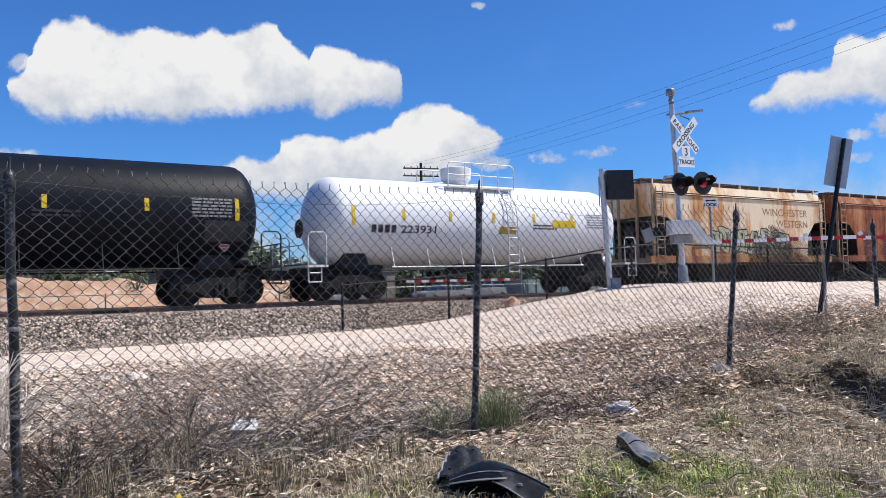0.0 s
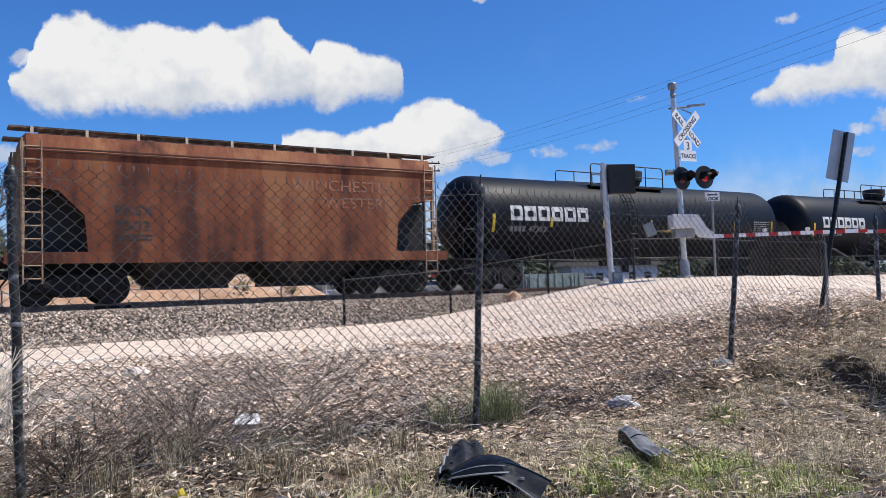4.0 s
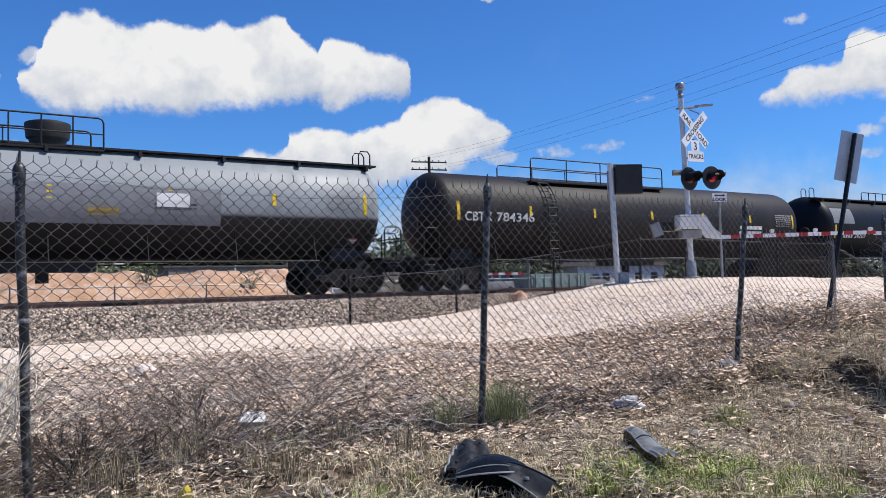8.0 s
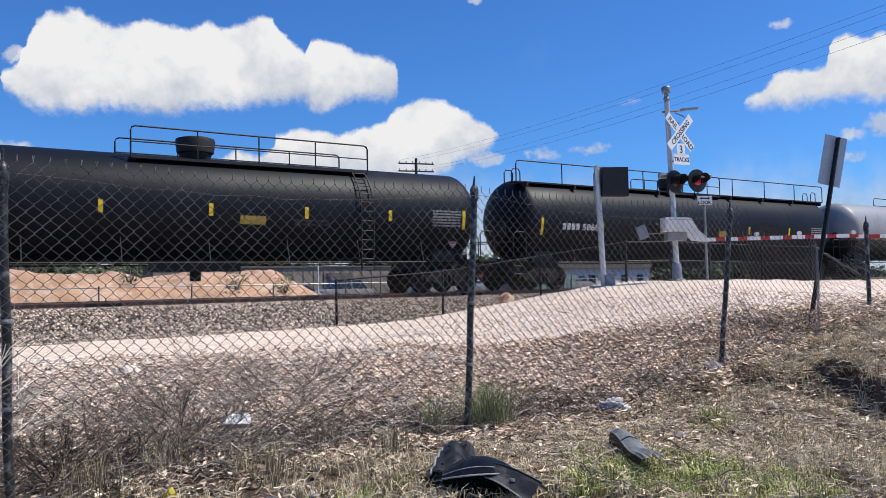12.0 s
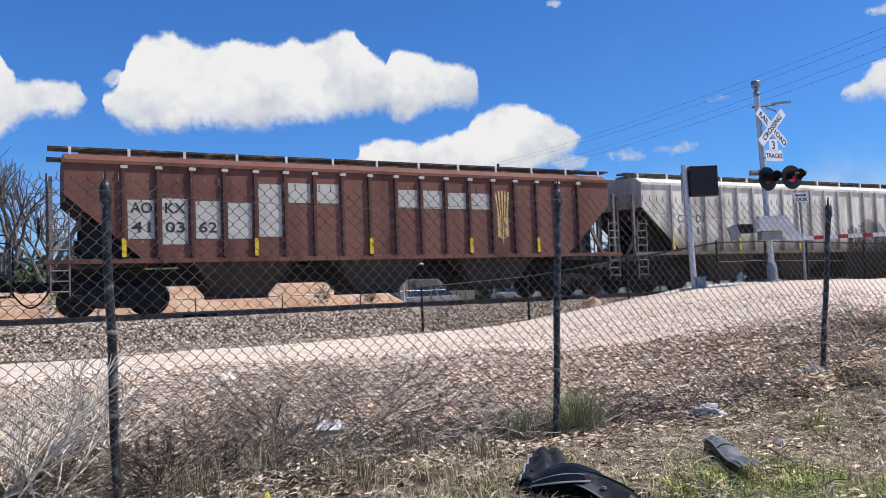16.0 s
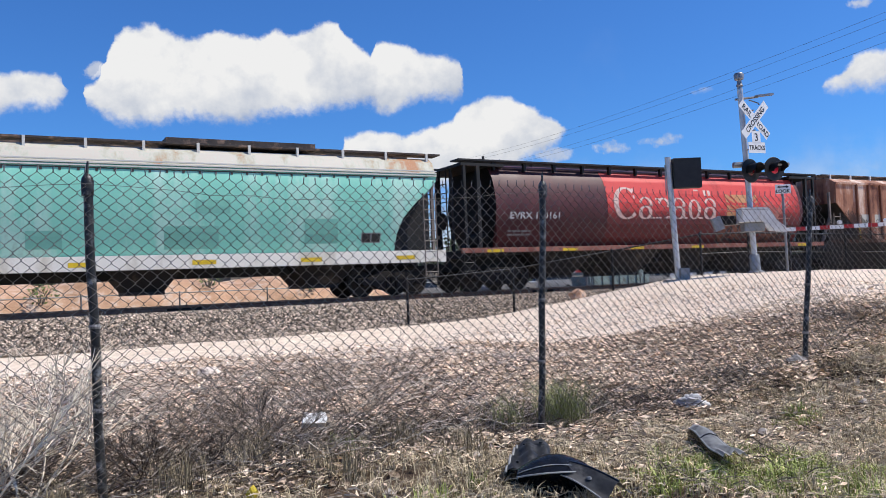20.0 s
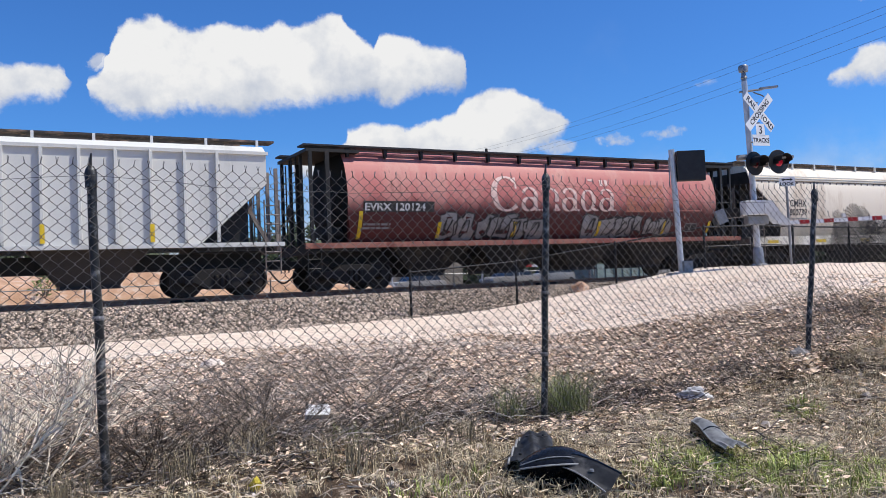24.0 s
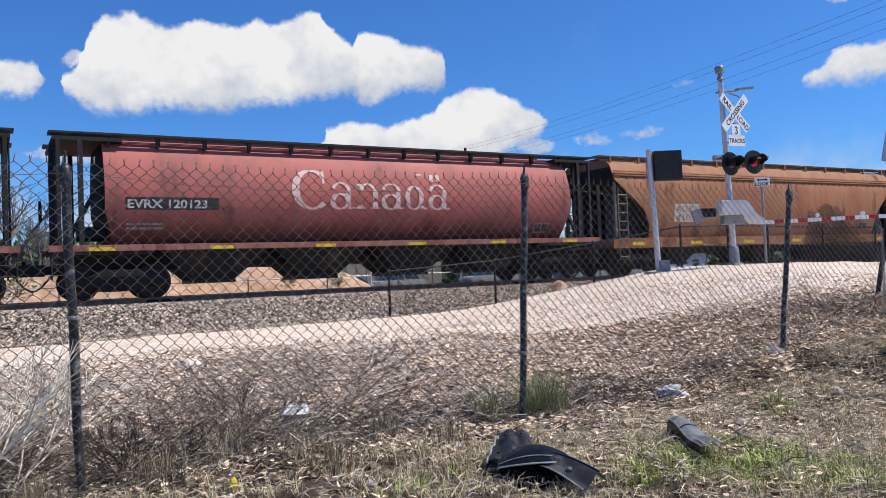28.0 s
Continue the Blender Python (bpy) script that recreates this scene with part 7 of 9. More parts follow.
            part("faded_panel", lay(vs, fs, lambda u, v: (n(u, v)[0], n(u, v)[1] + 0.003, n(u, v)[2])), PALE_CURVE, c, "grey primer panel beside the number")
    canada_car(412.15, 18.13, "red cylindrical covered hopper with a maroon repainted end", REPAINT, "EVRX 120161", 51, two_tone=True, panel=False, tag=False, tags=((11.9, 4.0, 0.75, GRAFFITI_FAINT, GRAFFITI_LINE, 4),))
    c, n = hopper_car(430.28, 18.51, "rib", "heavily rusted rib-sided covered hopper with pale graffiti", RUST_RIB, WHITE_PAINT, bays=3, roof=DARK_ROOF, rails=TRIM_GREY, rib_tone=RIB_RUST)
    scrawl(c, lambda u, v: (u, -1.58, v), 7.4, 1.45, 4.2, 0.95, GRAFFITI_PALE, GRAFFITI_LINE, 4, 52)
    for x, a in ((2.4, "RM"), (3.34, "GX")):
        strip(c, m, x, 1.96, 2.55, 0.6, PATCH_PALE, "pale_patch", "pale number patch")
        word(c, q, x + 0.05, 2.1, a, 0.34, LETTER_BLACK, name="car_mark", width=0.48)
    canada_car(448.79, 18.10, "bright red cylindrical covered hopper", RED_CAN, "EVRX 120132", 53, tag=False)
    c, n = hopper_car(466.89, 18.51, "rib", "pale grey rib-sided covered hopper with outlined graffiti", PALE_RIB, WHITE_PAINT, bays=3, roof=DARK_ROOF, rails=TRIM_GREY)
    for x, a, b in ((2.82, "CM", "800"), (3.5, "HX", "685")):
        word(c, m, x, 2.72, a, 0.38, LETTER_GREY, name="car_mark", width=0.5), word(c, m, x, 2.42, b, 0.34, LETTER_GREY, name="car_number", width=0.5)
    scrawl(c, lambda u, v: (u, -1.58, v), 6.5, 1.5, 2.9, 0.8, GRAFFITI_PALE, GRAFFITI_GREEN, 6, 54)
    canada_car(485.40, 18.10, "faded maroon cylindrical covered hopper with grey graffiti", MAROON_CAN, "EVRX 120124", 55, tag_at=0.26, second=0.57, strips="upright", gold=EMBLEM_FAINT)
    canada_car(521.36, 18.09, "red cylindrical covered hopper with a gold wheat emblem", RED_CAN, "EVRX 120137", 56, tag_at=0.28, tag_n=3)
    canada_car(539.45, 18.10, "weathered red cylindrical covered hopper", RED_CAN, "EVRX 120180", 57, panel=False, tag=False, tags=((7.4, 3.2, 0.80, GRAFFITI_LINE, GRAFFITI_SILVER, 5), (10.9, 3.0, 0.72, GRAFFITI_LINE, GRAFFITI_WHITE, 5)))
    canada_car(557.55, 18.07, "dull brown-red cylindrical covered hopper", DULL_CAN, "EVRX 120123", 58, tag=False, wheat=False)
    c, n = hopper_car(575.62, 18.10, "curve", "orange-brown smooth-sided covered hopper", BROWN_CURVE, RUST_TRIM, bays=3, sill=RUST_TRIM, rails=TRIM_GREY, roof=DARK_ROOF)
    q2 = lambda u, v: (n(u, v)[0], n(u, v)[1] - 0.005, n(u, v)[2])
    for x, z, a, w in ((3.5, 2.32, "AOKX", 1.25), (3.5, 1.98, "4101", 1.0)):
        strip(c, n, x - 0.06, z - 0.05, z + 0.30, w + 0.1, PATCH_PALE, "pale_patch", "pale number patch")
        word(c, q2, x, z, a, 0.34, LETTER_RUST, name="car_mark", width=w)
    hopper_car(593.68, 18.10, "curve", "dark teal smooth-sided covered hopper", TEAL_CURVE, DARK_ROOF, bays=3, rails=DARK_ROOF, roof=DARK_ROOF)


build_train()

# ---- the far side of the track ----
LEAF_OLIVE = surface("leaf_olive", (0.17, 0.165, 0.085), (0.085, 0.085, 0.045), 0.75, scale=3, island=0.5)
LEAF_DARK = surface("leaf_dark", (0.065, 0.085, 0.035), (0.03, 0.045, 0.018), 0.7, scale=3, island=0.4)
LEAF_SPRING = surface("leaf_spring", (0.16, 0.20, 0.06), (0.08, 0.11, 0.035), 0.7, scale=3, island=0.4)
BARK_GREY = surface("bark_grey", (0.20, 0.175, 0.155), (0.11, 0.095, 0.08), 0.9, scale=6)
SHED_GREY = surface("shed_grey", (0.33, 0.275, 0.21), (0.22, 0.185, 0.14), 0.7, scale=1.2, c=(0.14, 0.13, 0.12), c_at=0.64)
ROOF_GREY = surface("roof_grey", (0.19, 0.165, 0.135), (0.12, 0.105, 0.088), 0.8, scale=2)
GLASS_DARK = surface("glass_dark", (0.02, 0.025, 0.03), (0.03, 0.035, 0.04), 0.08, scale=2, spec=0.6)
TYRE = surface("tyre", (0.018, 0.018, 0.018), (0.03, 0.03, 0.03), 0.85, scale=6)


def build_dirt_pile():
    def height(x, y):
        u, v = (x - 4.5) / 12.5, (y - 32.5) / 5.0
        q = max(0.0, 1 - u ** 4) * max(0.0, 1 - v * v)
        return -1.1 + 2.15 * min(1.0, q * 1.6) * (0.86 + 0.20 * noise.noise((x * 0.4, y * 0.4, 1))) + 0.10 * noise.noise((x * 1.4, y * 1.4, 4)) + 0.05 * noise.noise((x * 4, y * 4, 4))
    vs, fs = sheet(lines([(-9, 17.2, 0.22)]), lines([(27.3, 37.7, 0.26)]), height)
    sheet_thing("earth_mound", vs, fs, DIRT_PILE, "long heap of orange-brown earth beyond the track", "dirt heap", kind="")
    rng = random.Random(3)
    for x, y in ((1.9, 28.9), (11.2, 28.8), (13.2, 28.9), (7.4, 29.2)):
        bush("weed", "straggly green weed on the dirt heap", x, y, height(x, y), 0.5, 0.45, 90, LEAF_SPRING, rng)
    # thin wire fence in front of the heap
    fence = thing("wire_fence", "thin wire fence on slim steel posts", "fence")
    for k in range(14):
        part("post", tube(bmesh.new(), [(-6 + k * 2.95, 26.6, -1.4), (-6 + k * 2.95, 26.6, 0.42)], 0.026, 6), GALVANISED, fence)
    for z in (0.36,):
        part("top_rail", tube(bmesh.new(), [(-6, 26.6, z), (-6 + 13 * 2.95, 26.6, z)], 0.02, 6), GALVANISED, fence)


def leaf_cloud(n, rx, ry, rz, size, rng, hollow=0.3):
    """Loose leaves in an uneven crown: small bent quads."""
    vs, fs = [], []
    for _ in range(n):
        while True:
            p = Vector((rng.uniform(-1, 1), rng.uniform(-1, 1), rng.uniform(-1, 1)))
            if hollow < p.length < 1 + 0.25 * noise.noise(p * 2.2):
                break
        a = Vector((rng.uniform(-1, 1), rng.uniform(-1, 1), rng.uniform(-1, 1))).normalized()
        b = a.orthogonal().normalized()
        c = Vector((p.x * rx, p.y * ry, p.z * rz))
        s = size * rng.uniform(0.6, 1.3)
        k = len(vs)
        vs += [tuple(c - a * s), tuple(c + b * s * 0.5), tuple(c + a * s), tuple(c - b * s * 0.5)]
        fs.append((k, k + 1, k + 2, k + 3))
    return vs, fs


def bush(name, label, x, y, z, r, h, n, leaf, rng, leaf_size=0.07):
    b = thing(name, label, name, pose(x, y, z))
    for k in range(7):
        a = rng.uniform(0, 6.28)
        bm = tube(bmesh.new(), [(0, 0, -0.1), (0.3 * r * math.cos(a), 0.3 * r * math.sin(a), h * 0.6), (0.75 * r * math.cos(a), 0.75 * r * math.sin(a), h * rng.uniform(1.0, 1.5))], 0.02, 4, 0.005)
        part("stem", bm, BARK_GREY, b)
    vs, fs = leaf_cloud(n, r, r, h * 0.8, leaf_size, rng, 0.1)
    me = bpy.data.meshes.new("foliage")
    me.from_pydata([(u, v, max(0.02, w + h * 0.75)) for u, v, w in vs], [], fs)
    me.materials.append(leaf)
    part("foliage", me, None, b)
    return b


def bare_tree(x, y, z, h, seed, leaf=None, label="bare grey tree with fine twigs"):
    rng = random.Random(seed)
    t = thing("tree", label, "tree", pose(x, y, z))
    bm, tips = bmesh.new(), []

    def grow(p, d, length, r, depth):
        q = p + d * length
        mid = p + d * length * 0.5 + Vector((rng.uniform(-1, 1), rng.uniform(-1, 1), 0)) * length * 0.05
        tube(bm, [p, mid, q], r, 6 if depth < 2 else 4, r * 0.62, cap=False)
        if depth >= 5:
            tips.append(q)
            return
        for _ in range((4, 3, 3, 3, 2)[depth]):
            a = Vector((rng.uniform(-1, 1), rng.uniform(-1, 1), rng.uniform(-0.1, 0.7)))
            grow(p + d * length * rng.uniform(0.6, 1.0), (d + a * 0.75).normalized(), length * rng.uniform(0.6, 0.8), r * 0.58, depth + 1)
    grow(Vector((0, 0, -0.3)), Vector((0, 0, 1)), h * 0.32, h * 0.022, 0)
    part("trunk", bm, BARK_GREY, t)
    if leaf:
        vs, fs = [], []
        for q in tips:
            for _ in range(5):
                c = q + Vector((rng.uniform(-1, 1), rng.uniform(-1, 1), rng.uniform(-1, 1))) * h * 0.05
                a = Vector((rng.uniform(-1, 1), rng.uniform(-1, 1), rng.uniform(-1, 1))).normalized() * h * 0.018
                b = a.orthogonal() * 0.6
                k = len(vs)
                vs += [tuple(c - a), tuple(c + b), tuple(c + a), tuple(c - b)]
                fs.append((k, k + 1, k + 2, k + 3))
        me = bpy.data.meshes.new("crown")
        me.from_pydata(vs, [], fs)
        me.materials.append(leaf)
        part("crown", me, None, t)


def parked_car(x, y, z, turn, label, paint, tall=0.0):
    car = thing("parked_car", label, "car", pose(x, y, z, 0, 0, turn), "cars parked beyond the track")
    bm = bmesh.new()
    low = [(-2.25, 0.35), (-2.3, 0.75), (-2.1, 0.92 + tall * 0.3), (-1.0, 0.98 + tall * 0.3), (1.5, 0.98 + tall * 0.3), (2.1, 0.95 + tall * 0.3), (2.3, 0.7), (2.25, 0.35)]
    prism(bm, low, -0.88, 0.88)
    part("body", bm, paint, car, bevel=0.06, smooth=True)
    bm = bmesh.new()
    z0 = 0.96 + tall * 0.3
    vs = []
    for yy, s in ((-0.82, 0), (0.82, 0)):
        vs += [(-1.25, yy, z0), (1.8, yy, z0), (1.2, yy * 0.82, 1.43 + tall), (-0.5, yy * 0.82, 1.43 + tall)]
    v = [bm.verts.new(q) for q in vs]
    for f in ((0, 1, 2, 3), (7, 6, 5, 4), (0, 4, 5, 1), (1, 5, 6, 2), (2, 6, 7, 3), (3, 7, 4, 0)):
        bm.faces.new([v[i] for i in f])
    part("cabin_glass", bm, GLASS_DARK, car, "dark windows", bevel=0.04)
    part("roof", box(bmesh.new(), -0.5, 1.2, -0.66, 0.66, 1.43 + tall, 1.47 + tall), paint, car, bevel=0.015)
    bm = bmesh.new()
    for xx in (0.35,):
        for s in (-1, 1):
            slab(bm, pose(xx, s * 0.76, 1.2 + tall * 0.6, s * 14, 0, 0), 0.08, 0.03, 0.5 + tall * 0.6)
    part("pillar", bm, paint, car)
    for xx in (-1.4, 1.4):
        for s in (-1, 1):
            bm = bmesh.new()
            turned(bm, [(-0.1, 0.2), (-0.1, 0.32), (0.1, 0.32), (0.1, 0.2)], "y", (xx, s * 0.82, 0.32), 20)
            w = part("wheel", bm, TYRE, car, smooth=True)
            bm = bmesh.new()
            turned(bm, [(-0.11, 0.03), (-0.105, 0.19), (0.105, 0.19), (0.11, 0.03)], "y", (xx, s * 0.82, 0.32), 14)
            part("rim", bm, ALUMINIUM, w)
    for xx, m in ((-2.29, SIGN_WHITE), (2.28, RED_STRIP)):
        for s in (-0.65, 0.65):
            part("car_light", box(bmesh.new(), xx - 0.02, xx + 0.02, s - 0.17, s + 0.17, 0.66, 0.8), m, car)


def build_beyond():
    build_dirt_pile()
    rng = random.Random(17)
    ground_far = lambda x, y: ground_z(x, y) + 0.02
    WHITE_CAR = surface("car_white", (0.34, 0.315, 0.28), (0.26, 0.24, 0.215), 0.45, scale=1)
    SILVER_CAR = surface("car_silver", (0.33, 0.32, 0.30), (0.30, 0.30, 0.30), 0.45, scale=1)
    for x, y, turn, label, p, tall in ((35.5, 50, 4, "pale grey saloon car parked beyond the track", WHITE_CAR, 0.0), (24.0, 52, 8, "silver saloon car parked beyond the track", SILVER_CAR, 0.0), (29.5, 54, 0, "tall pale grey car parked beyond the track", WHITE_CAR, 0.35), (19.5, 50, 184, "pale grey hatchback parked beside the dirt heap", WHITE_CAR, 0.1), (42.0, 53, 0, "silver car parked beyond the track", SILVER_CAR, 0.25), (52.0, 52, 0, "pale grey car parked beyond the crossing", WHITE_CAR, 0.1)):
        parked_car(x, y, ground_far(x, y), turn, label, p, tall)
    # low shed, its openings and roof
    shed = thing("shed", "long low grey metal shed behind a fence", "shed", pose(27, 64, ground_far(27, 64)))
    part("wall", box(bmesh.new(), -9, 13, 0, 9, 0, 3.0), SHED_GREY, shed, "grey corrugated wall")
    part("roof", prism(bmesh.new(), [(-9.4, 3.0), (13.4, 3.0), (13.4, 3.12), (-9.4, 3.12)], -0.12, 9.5), ROOF_GREY, shed)
    for k in range(22):
        part("wall_rib", box(bmesh.new(), -9 + k, -8.94 + k, -0.05, 0.0, 0, 3.0), SHED_GREY, shed)
    for k in range(3):
        part("door", box(bmesh.new(), -6 + k * 6, -3 + k * 6, -0.08, -0.02, 0, 2.5), ROOF_GREY, shed, "dark roller door")
    CONTAINER_PALE = surface("container_pale", (0.34, 0.43, 0.39), (0.22, 0.29, 0.26), 0.7, scale=2, c=(0.20, 0.13, 0.09), c_at=0.62)
    bin_ = thing("skip_container", "pale teal-grey metal skip with worn sides", "skip", pose(44.0, 47.5, ground_far(44, 47.5)))
    part("body", prism(bmesh.new(), [(-3, 0.1), (3, 0.1), (3.3, 1.5), (-3.3, 1.5)], -1.1, 1.1), CONTAINER_PALE, bin_)
    for k in range(7):
        part("stiffener", box(bmesh.new(), -2.8 + k * 0.9, -2.7 + k * 0.9, -1.18, -1.1, 0.15, 1.45), CONTAINER_PALE, bin_)
    house = thing("house", "low pale building beyond the crossing", "house", pose(86, 78, -1.4))
    part("wall", box(bmesh.new(), -9, 9, 0, 8, 0, 3.2), WHITE_PAINT, house)
    part("roof", prism(bmesh.new(), [(-9.6, 3.2), (9.6, 3.2), (7.5, 5.2), (-7.5, 5.2)], -0.6, 8.6), ROOF_GREY, house)
    for k in range(5):
        w = part("window", box(bmesh.new(), -7.6 + k * 3.4, -6.2 + k * 3.4, -0.04, 0.0, 1.0, 2.2), GLASS_DARK, house)
        part("frame", box(bmesh.new(), -7.7 + k * 3.4, -6.1 + k * 3.4, -0.07, -0.04, 0.9, 1.0), WHITE_PAINT, w)
    # lamp and fence posts that stand out between the cars
    for x, y, h in ((22.3, 44, 3.6), (16.5, 45, 2.8), (31, 47, 2.4)):
        solid("steel_post", tube(bmesh.new(), [(x, y, -1.6), (x, y, -1.3 + h)], 0.05, 8), WHITE_PAINT, "slim white steel post by the car park", "post", group="posts by the car park", smooth=True)
    # trees and bushes
    for k, (x, y, h) in enumerate(((0.6, 46, 12.6), (-3.5, 52, 12.4), (2.9, 49, 11.0), (4.8, 58, 9.0), (-9, 60, 9), (-16, 58, 9), (9, 66, 6.5))):
        bare_tree(x, y, -1.4, h, 60 + k)
    for k, (x, y, h) in enumerate(((2.6, 43, 3.4), (-1.8, 42, 3.0), (-6, 45, 3.6), (7.5, 62, 4.2))):
        bare_tree(x, y, -1.4, h * 1.1, 80 + k, LEAF_DARK, "small tree coming into green leaf")
        bush("bush", "dense dark green bush below bare trees", x + 0.5, y - 0.6, -1.4, h * 0.55, h * 0.5, 700, LEAF_DARK, rng, 0.10)
    bush("bush", "dense olive-green bush beyond the track", 9.5, 46, -1.4, 2.0, 3.4, 900, LEAF_OLIVE, rng, 0.13)
    # far woods on the horizon: many small crowns
    vs, fs = [], []
    for k in range(420):
        x, y = rng.uniform(-160, 420), rng.uniform(130, 260)
        r, h = rng.uniform(2.2, 4.6), rng.uniform(3.0, 6.0)
        v, f = leaf_cloud(46, r, r, h * 0.5, 0.85, rng, 0.2)
        b = len(vs)
        vs += [(u + x, w + y, max(-1.6, q + h * 0.4 - 1.5)) for u, w, q in v]
        fs += [tuple(i + b for i in g) for g in f]
    for k in range(820):  # nearer hedge behind the shed and the heap
        x = rng.uniform(-18, 165)
        y = rng.uniform(80, 92)
        r, h = rng.uniform(0.9, 2.0), rng.uniform(6.5, 10.5) * (0.8 + 0.5 * noise.noise((x * 0.08, 0, 6)))
        v, f = leaf_cloud(90, r, r, h * 0.5, 0.48, rng, 0.1)
        b = len(vs)
        vs += [(u + x, w + y, max(-1.7, q + h * 0.42 - 1.5)) for u, w, q in v]
        fs += [tuple(i + b for i in g) for g in f]
    me = bpy.data.meshes.new("far_woods")
    me.from_pydata(vs, [], fs)
    me.materials.append(LEAF_DARK)
    tagged(new("far_woods", me), "distant dark line of trees on the horizon", "woods", kind="stuff")


build_beyond()

# ---- litter, grass, brush and rubbish near the fence ----
LITTER = surface("leaf_litter", (0.95, 0.75, 0.56), (0.24, 0.155, 0.10), 0.85, scale=9, fine=60, island=0.92, spec=0.15)
TWIG = surface("dead_twig", (0.45, 0.365, 0.29), (0.055, 0.043, 0.035), 0.85, scale=8, island=0.8, spec=0.15)
PALE_CHIP = surface("pale_chip", (0.92, 0.79, 0.65), (0.70, 0.55, 0.42), 0.85, scale=14, fine=60, island=0.35, spec=0.15)
DARK_TWIG = surface("dark_twig", (0.15, 0.115, 0.09), (0.045, 0.034, 0.027), 0.85, scale=8, island=0.7, spec=0.15)
PALE_TWIG = surface("pale_twig", (0.94, 0.85, 0.70), (0.70, 0.60, 0.46), 0.8, scale=8, island=0.3, spec=0.15)
STRAW = surface("dry_grass", (0.72, 0.61, 0.41), (0.34, 0.27, 0.165), 0.8, scale=6, island=0.5, spec=0.2)
STICK = surface("bleached_stick", (0.78, 0.69, 0.59), (0.22, 0.18, 0.15), 0.8, scale=5, island=0.7, spec=0.15)
STRAW_DARK = surface("dead_grass", (0.42, 0.35, 0.22), (0.15, 0.12, 0.075), 0.8, scale=6, island=0.6, spec=0.15)
STRAW_PALE = surface("pale_straw", (0.84, 0.72, 0.54), (0.50, 0.39, 0.26), 0.7, scale=8, island=0.5, spec=0.2)
GRASS = surface("green_grass", (0.46, 0.50, 0.15), (0.22, 0.26, 0.07), 0.7, scale=6, island=0.5, spec=0.25)
SAGE = surface("sage_stem", (0.34, 0.37, 0.15), (0.17, 0.19, 0.08), 0.8, scale=6, island=0.4)
ROCK_GREY = surface("rock_grey", (0.42, 0.39, 0.36), (0.24, 0.22, 0.20), 0.9, scale=9, bump=0.006)
PEBBLE = surface("pale_stone", (0.88, 0.78, 0.68), (0.34, 0.27, 0.21), 0.9, scale=6, island=0.45)
FOAM = surface("foam_white", (0.92, 0.90, 0.88), (0.82, 0.79, 0.76), 0.7, scale=12, bump=0.004)
PLASTIC = surface("black_plastic", (0.012, 0.0125, 0.013), (0.022, 0.022, 0.023), 0.22, scale=7, c=(0.07, 0.068, 0.065), c_at=0.62, c_scale=4, spec=0.55)
PLASTIC_DUSTY = surface("dusty_plastic", (0.085, 0.085, 0.085), (0.028, 0.028, 0.029), 0.32, scale=9, c=(0.20, 0.19, 0.175), c_at=0.6, c_scale=7, spec=0.6)
PLASTIC_GREY = surface("grey_plastic", (0.50, 0.50, 0.49), (0.22, 0.22, 0.22), 0.3, scale=9, c=(0.30, 0.29, 0.275), c_at=0.62, c_scale=9, spec=0.5)
# pale rim colour: the light that glossy edges catch, painted in
RIM_GLINT_PLASTIC = surface("rim_glint_plastic", (0.42, 0.415, 0.40), (0.22, 0.215, 0.21), 0.4, scale=20, spec=0.5)
BAG = surface("pale_bag", (0.62, 0.60, 0.58), (0.36, 0.35, 0.34), 0.45, scale=9)
YELLOW_SCRAP = surface("yellow_scrap", (0.72, 0.56, 0.05), (0.6, 0.44, 0.04), 0.5, scale=6)


def stuff(name, vs, fs, material, label, category):
    me = bpy.data.meshes.new(name)
    me.from_pydata(vs, [], fs)
    me.materials.append(material)
    return tagged(new(name, me), label, category, kind="stuff")


def scatter(n, rng, x0, x1, y0, y1, dense):
    made = 0
    tries = 0
    while made < n and tries < n * 6:
        tries += 1
        x, y = rng.uniform(x0, x1), rng.uniform(y0, y1)
        if rng.random() < dense(x, y):
            made += 1
            yield x, y, ground_z(x, y)


def litter_density(x, y):
    edge = road_near(x)
    d = 1.0 if y < edge - 0.9 else max(0.025, (edge + 1.5 - y) / 2.5)
    d *= 0.80 + 0.8 * noise.noise((x * 1.6, y * 1.6, 9))
    if y < 4.3:
        d *= 0.22
    if x < 3.2 and y < 5.6:
        d *= 0.28
    if x < 7.0:  # thins out into the stones by the gravel
        d *= 1 - 0.75 * ease(edge - 3.4, edge - 0.8, y)
    return d


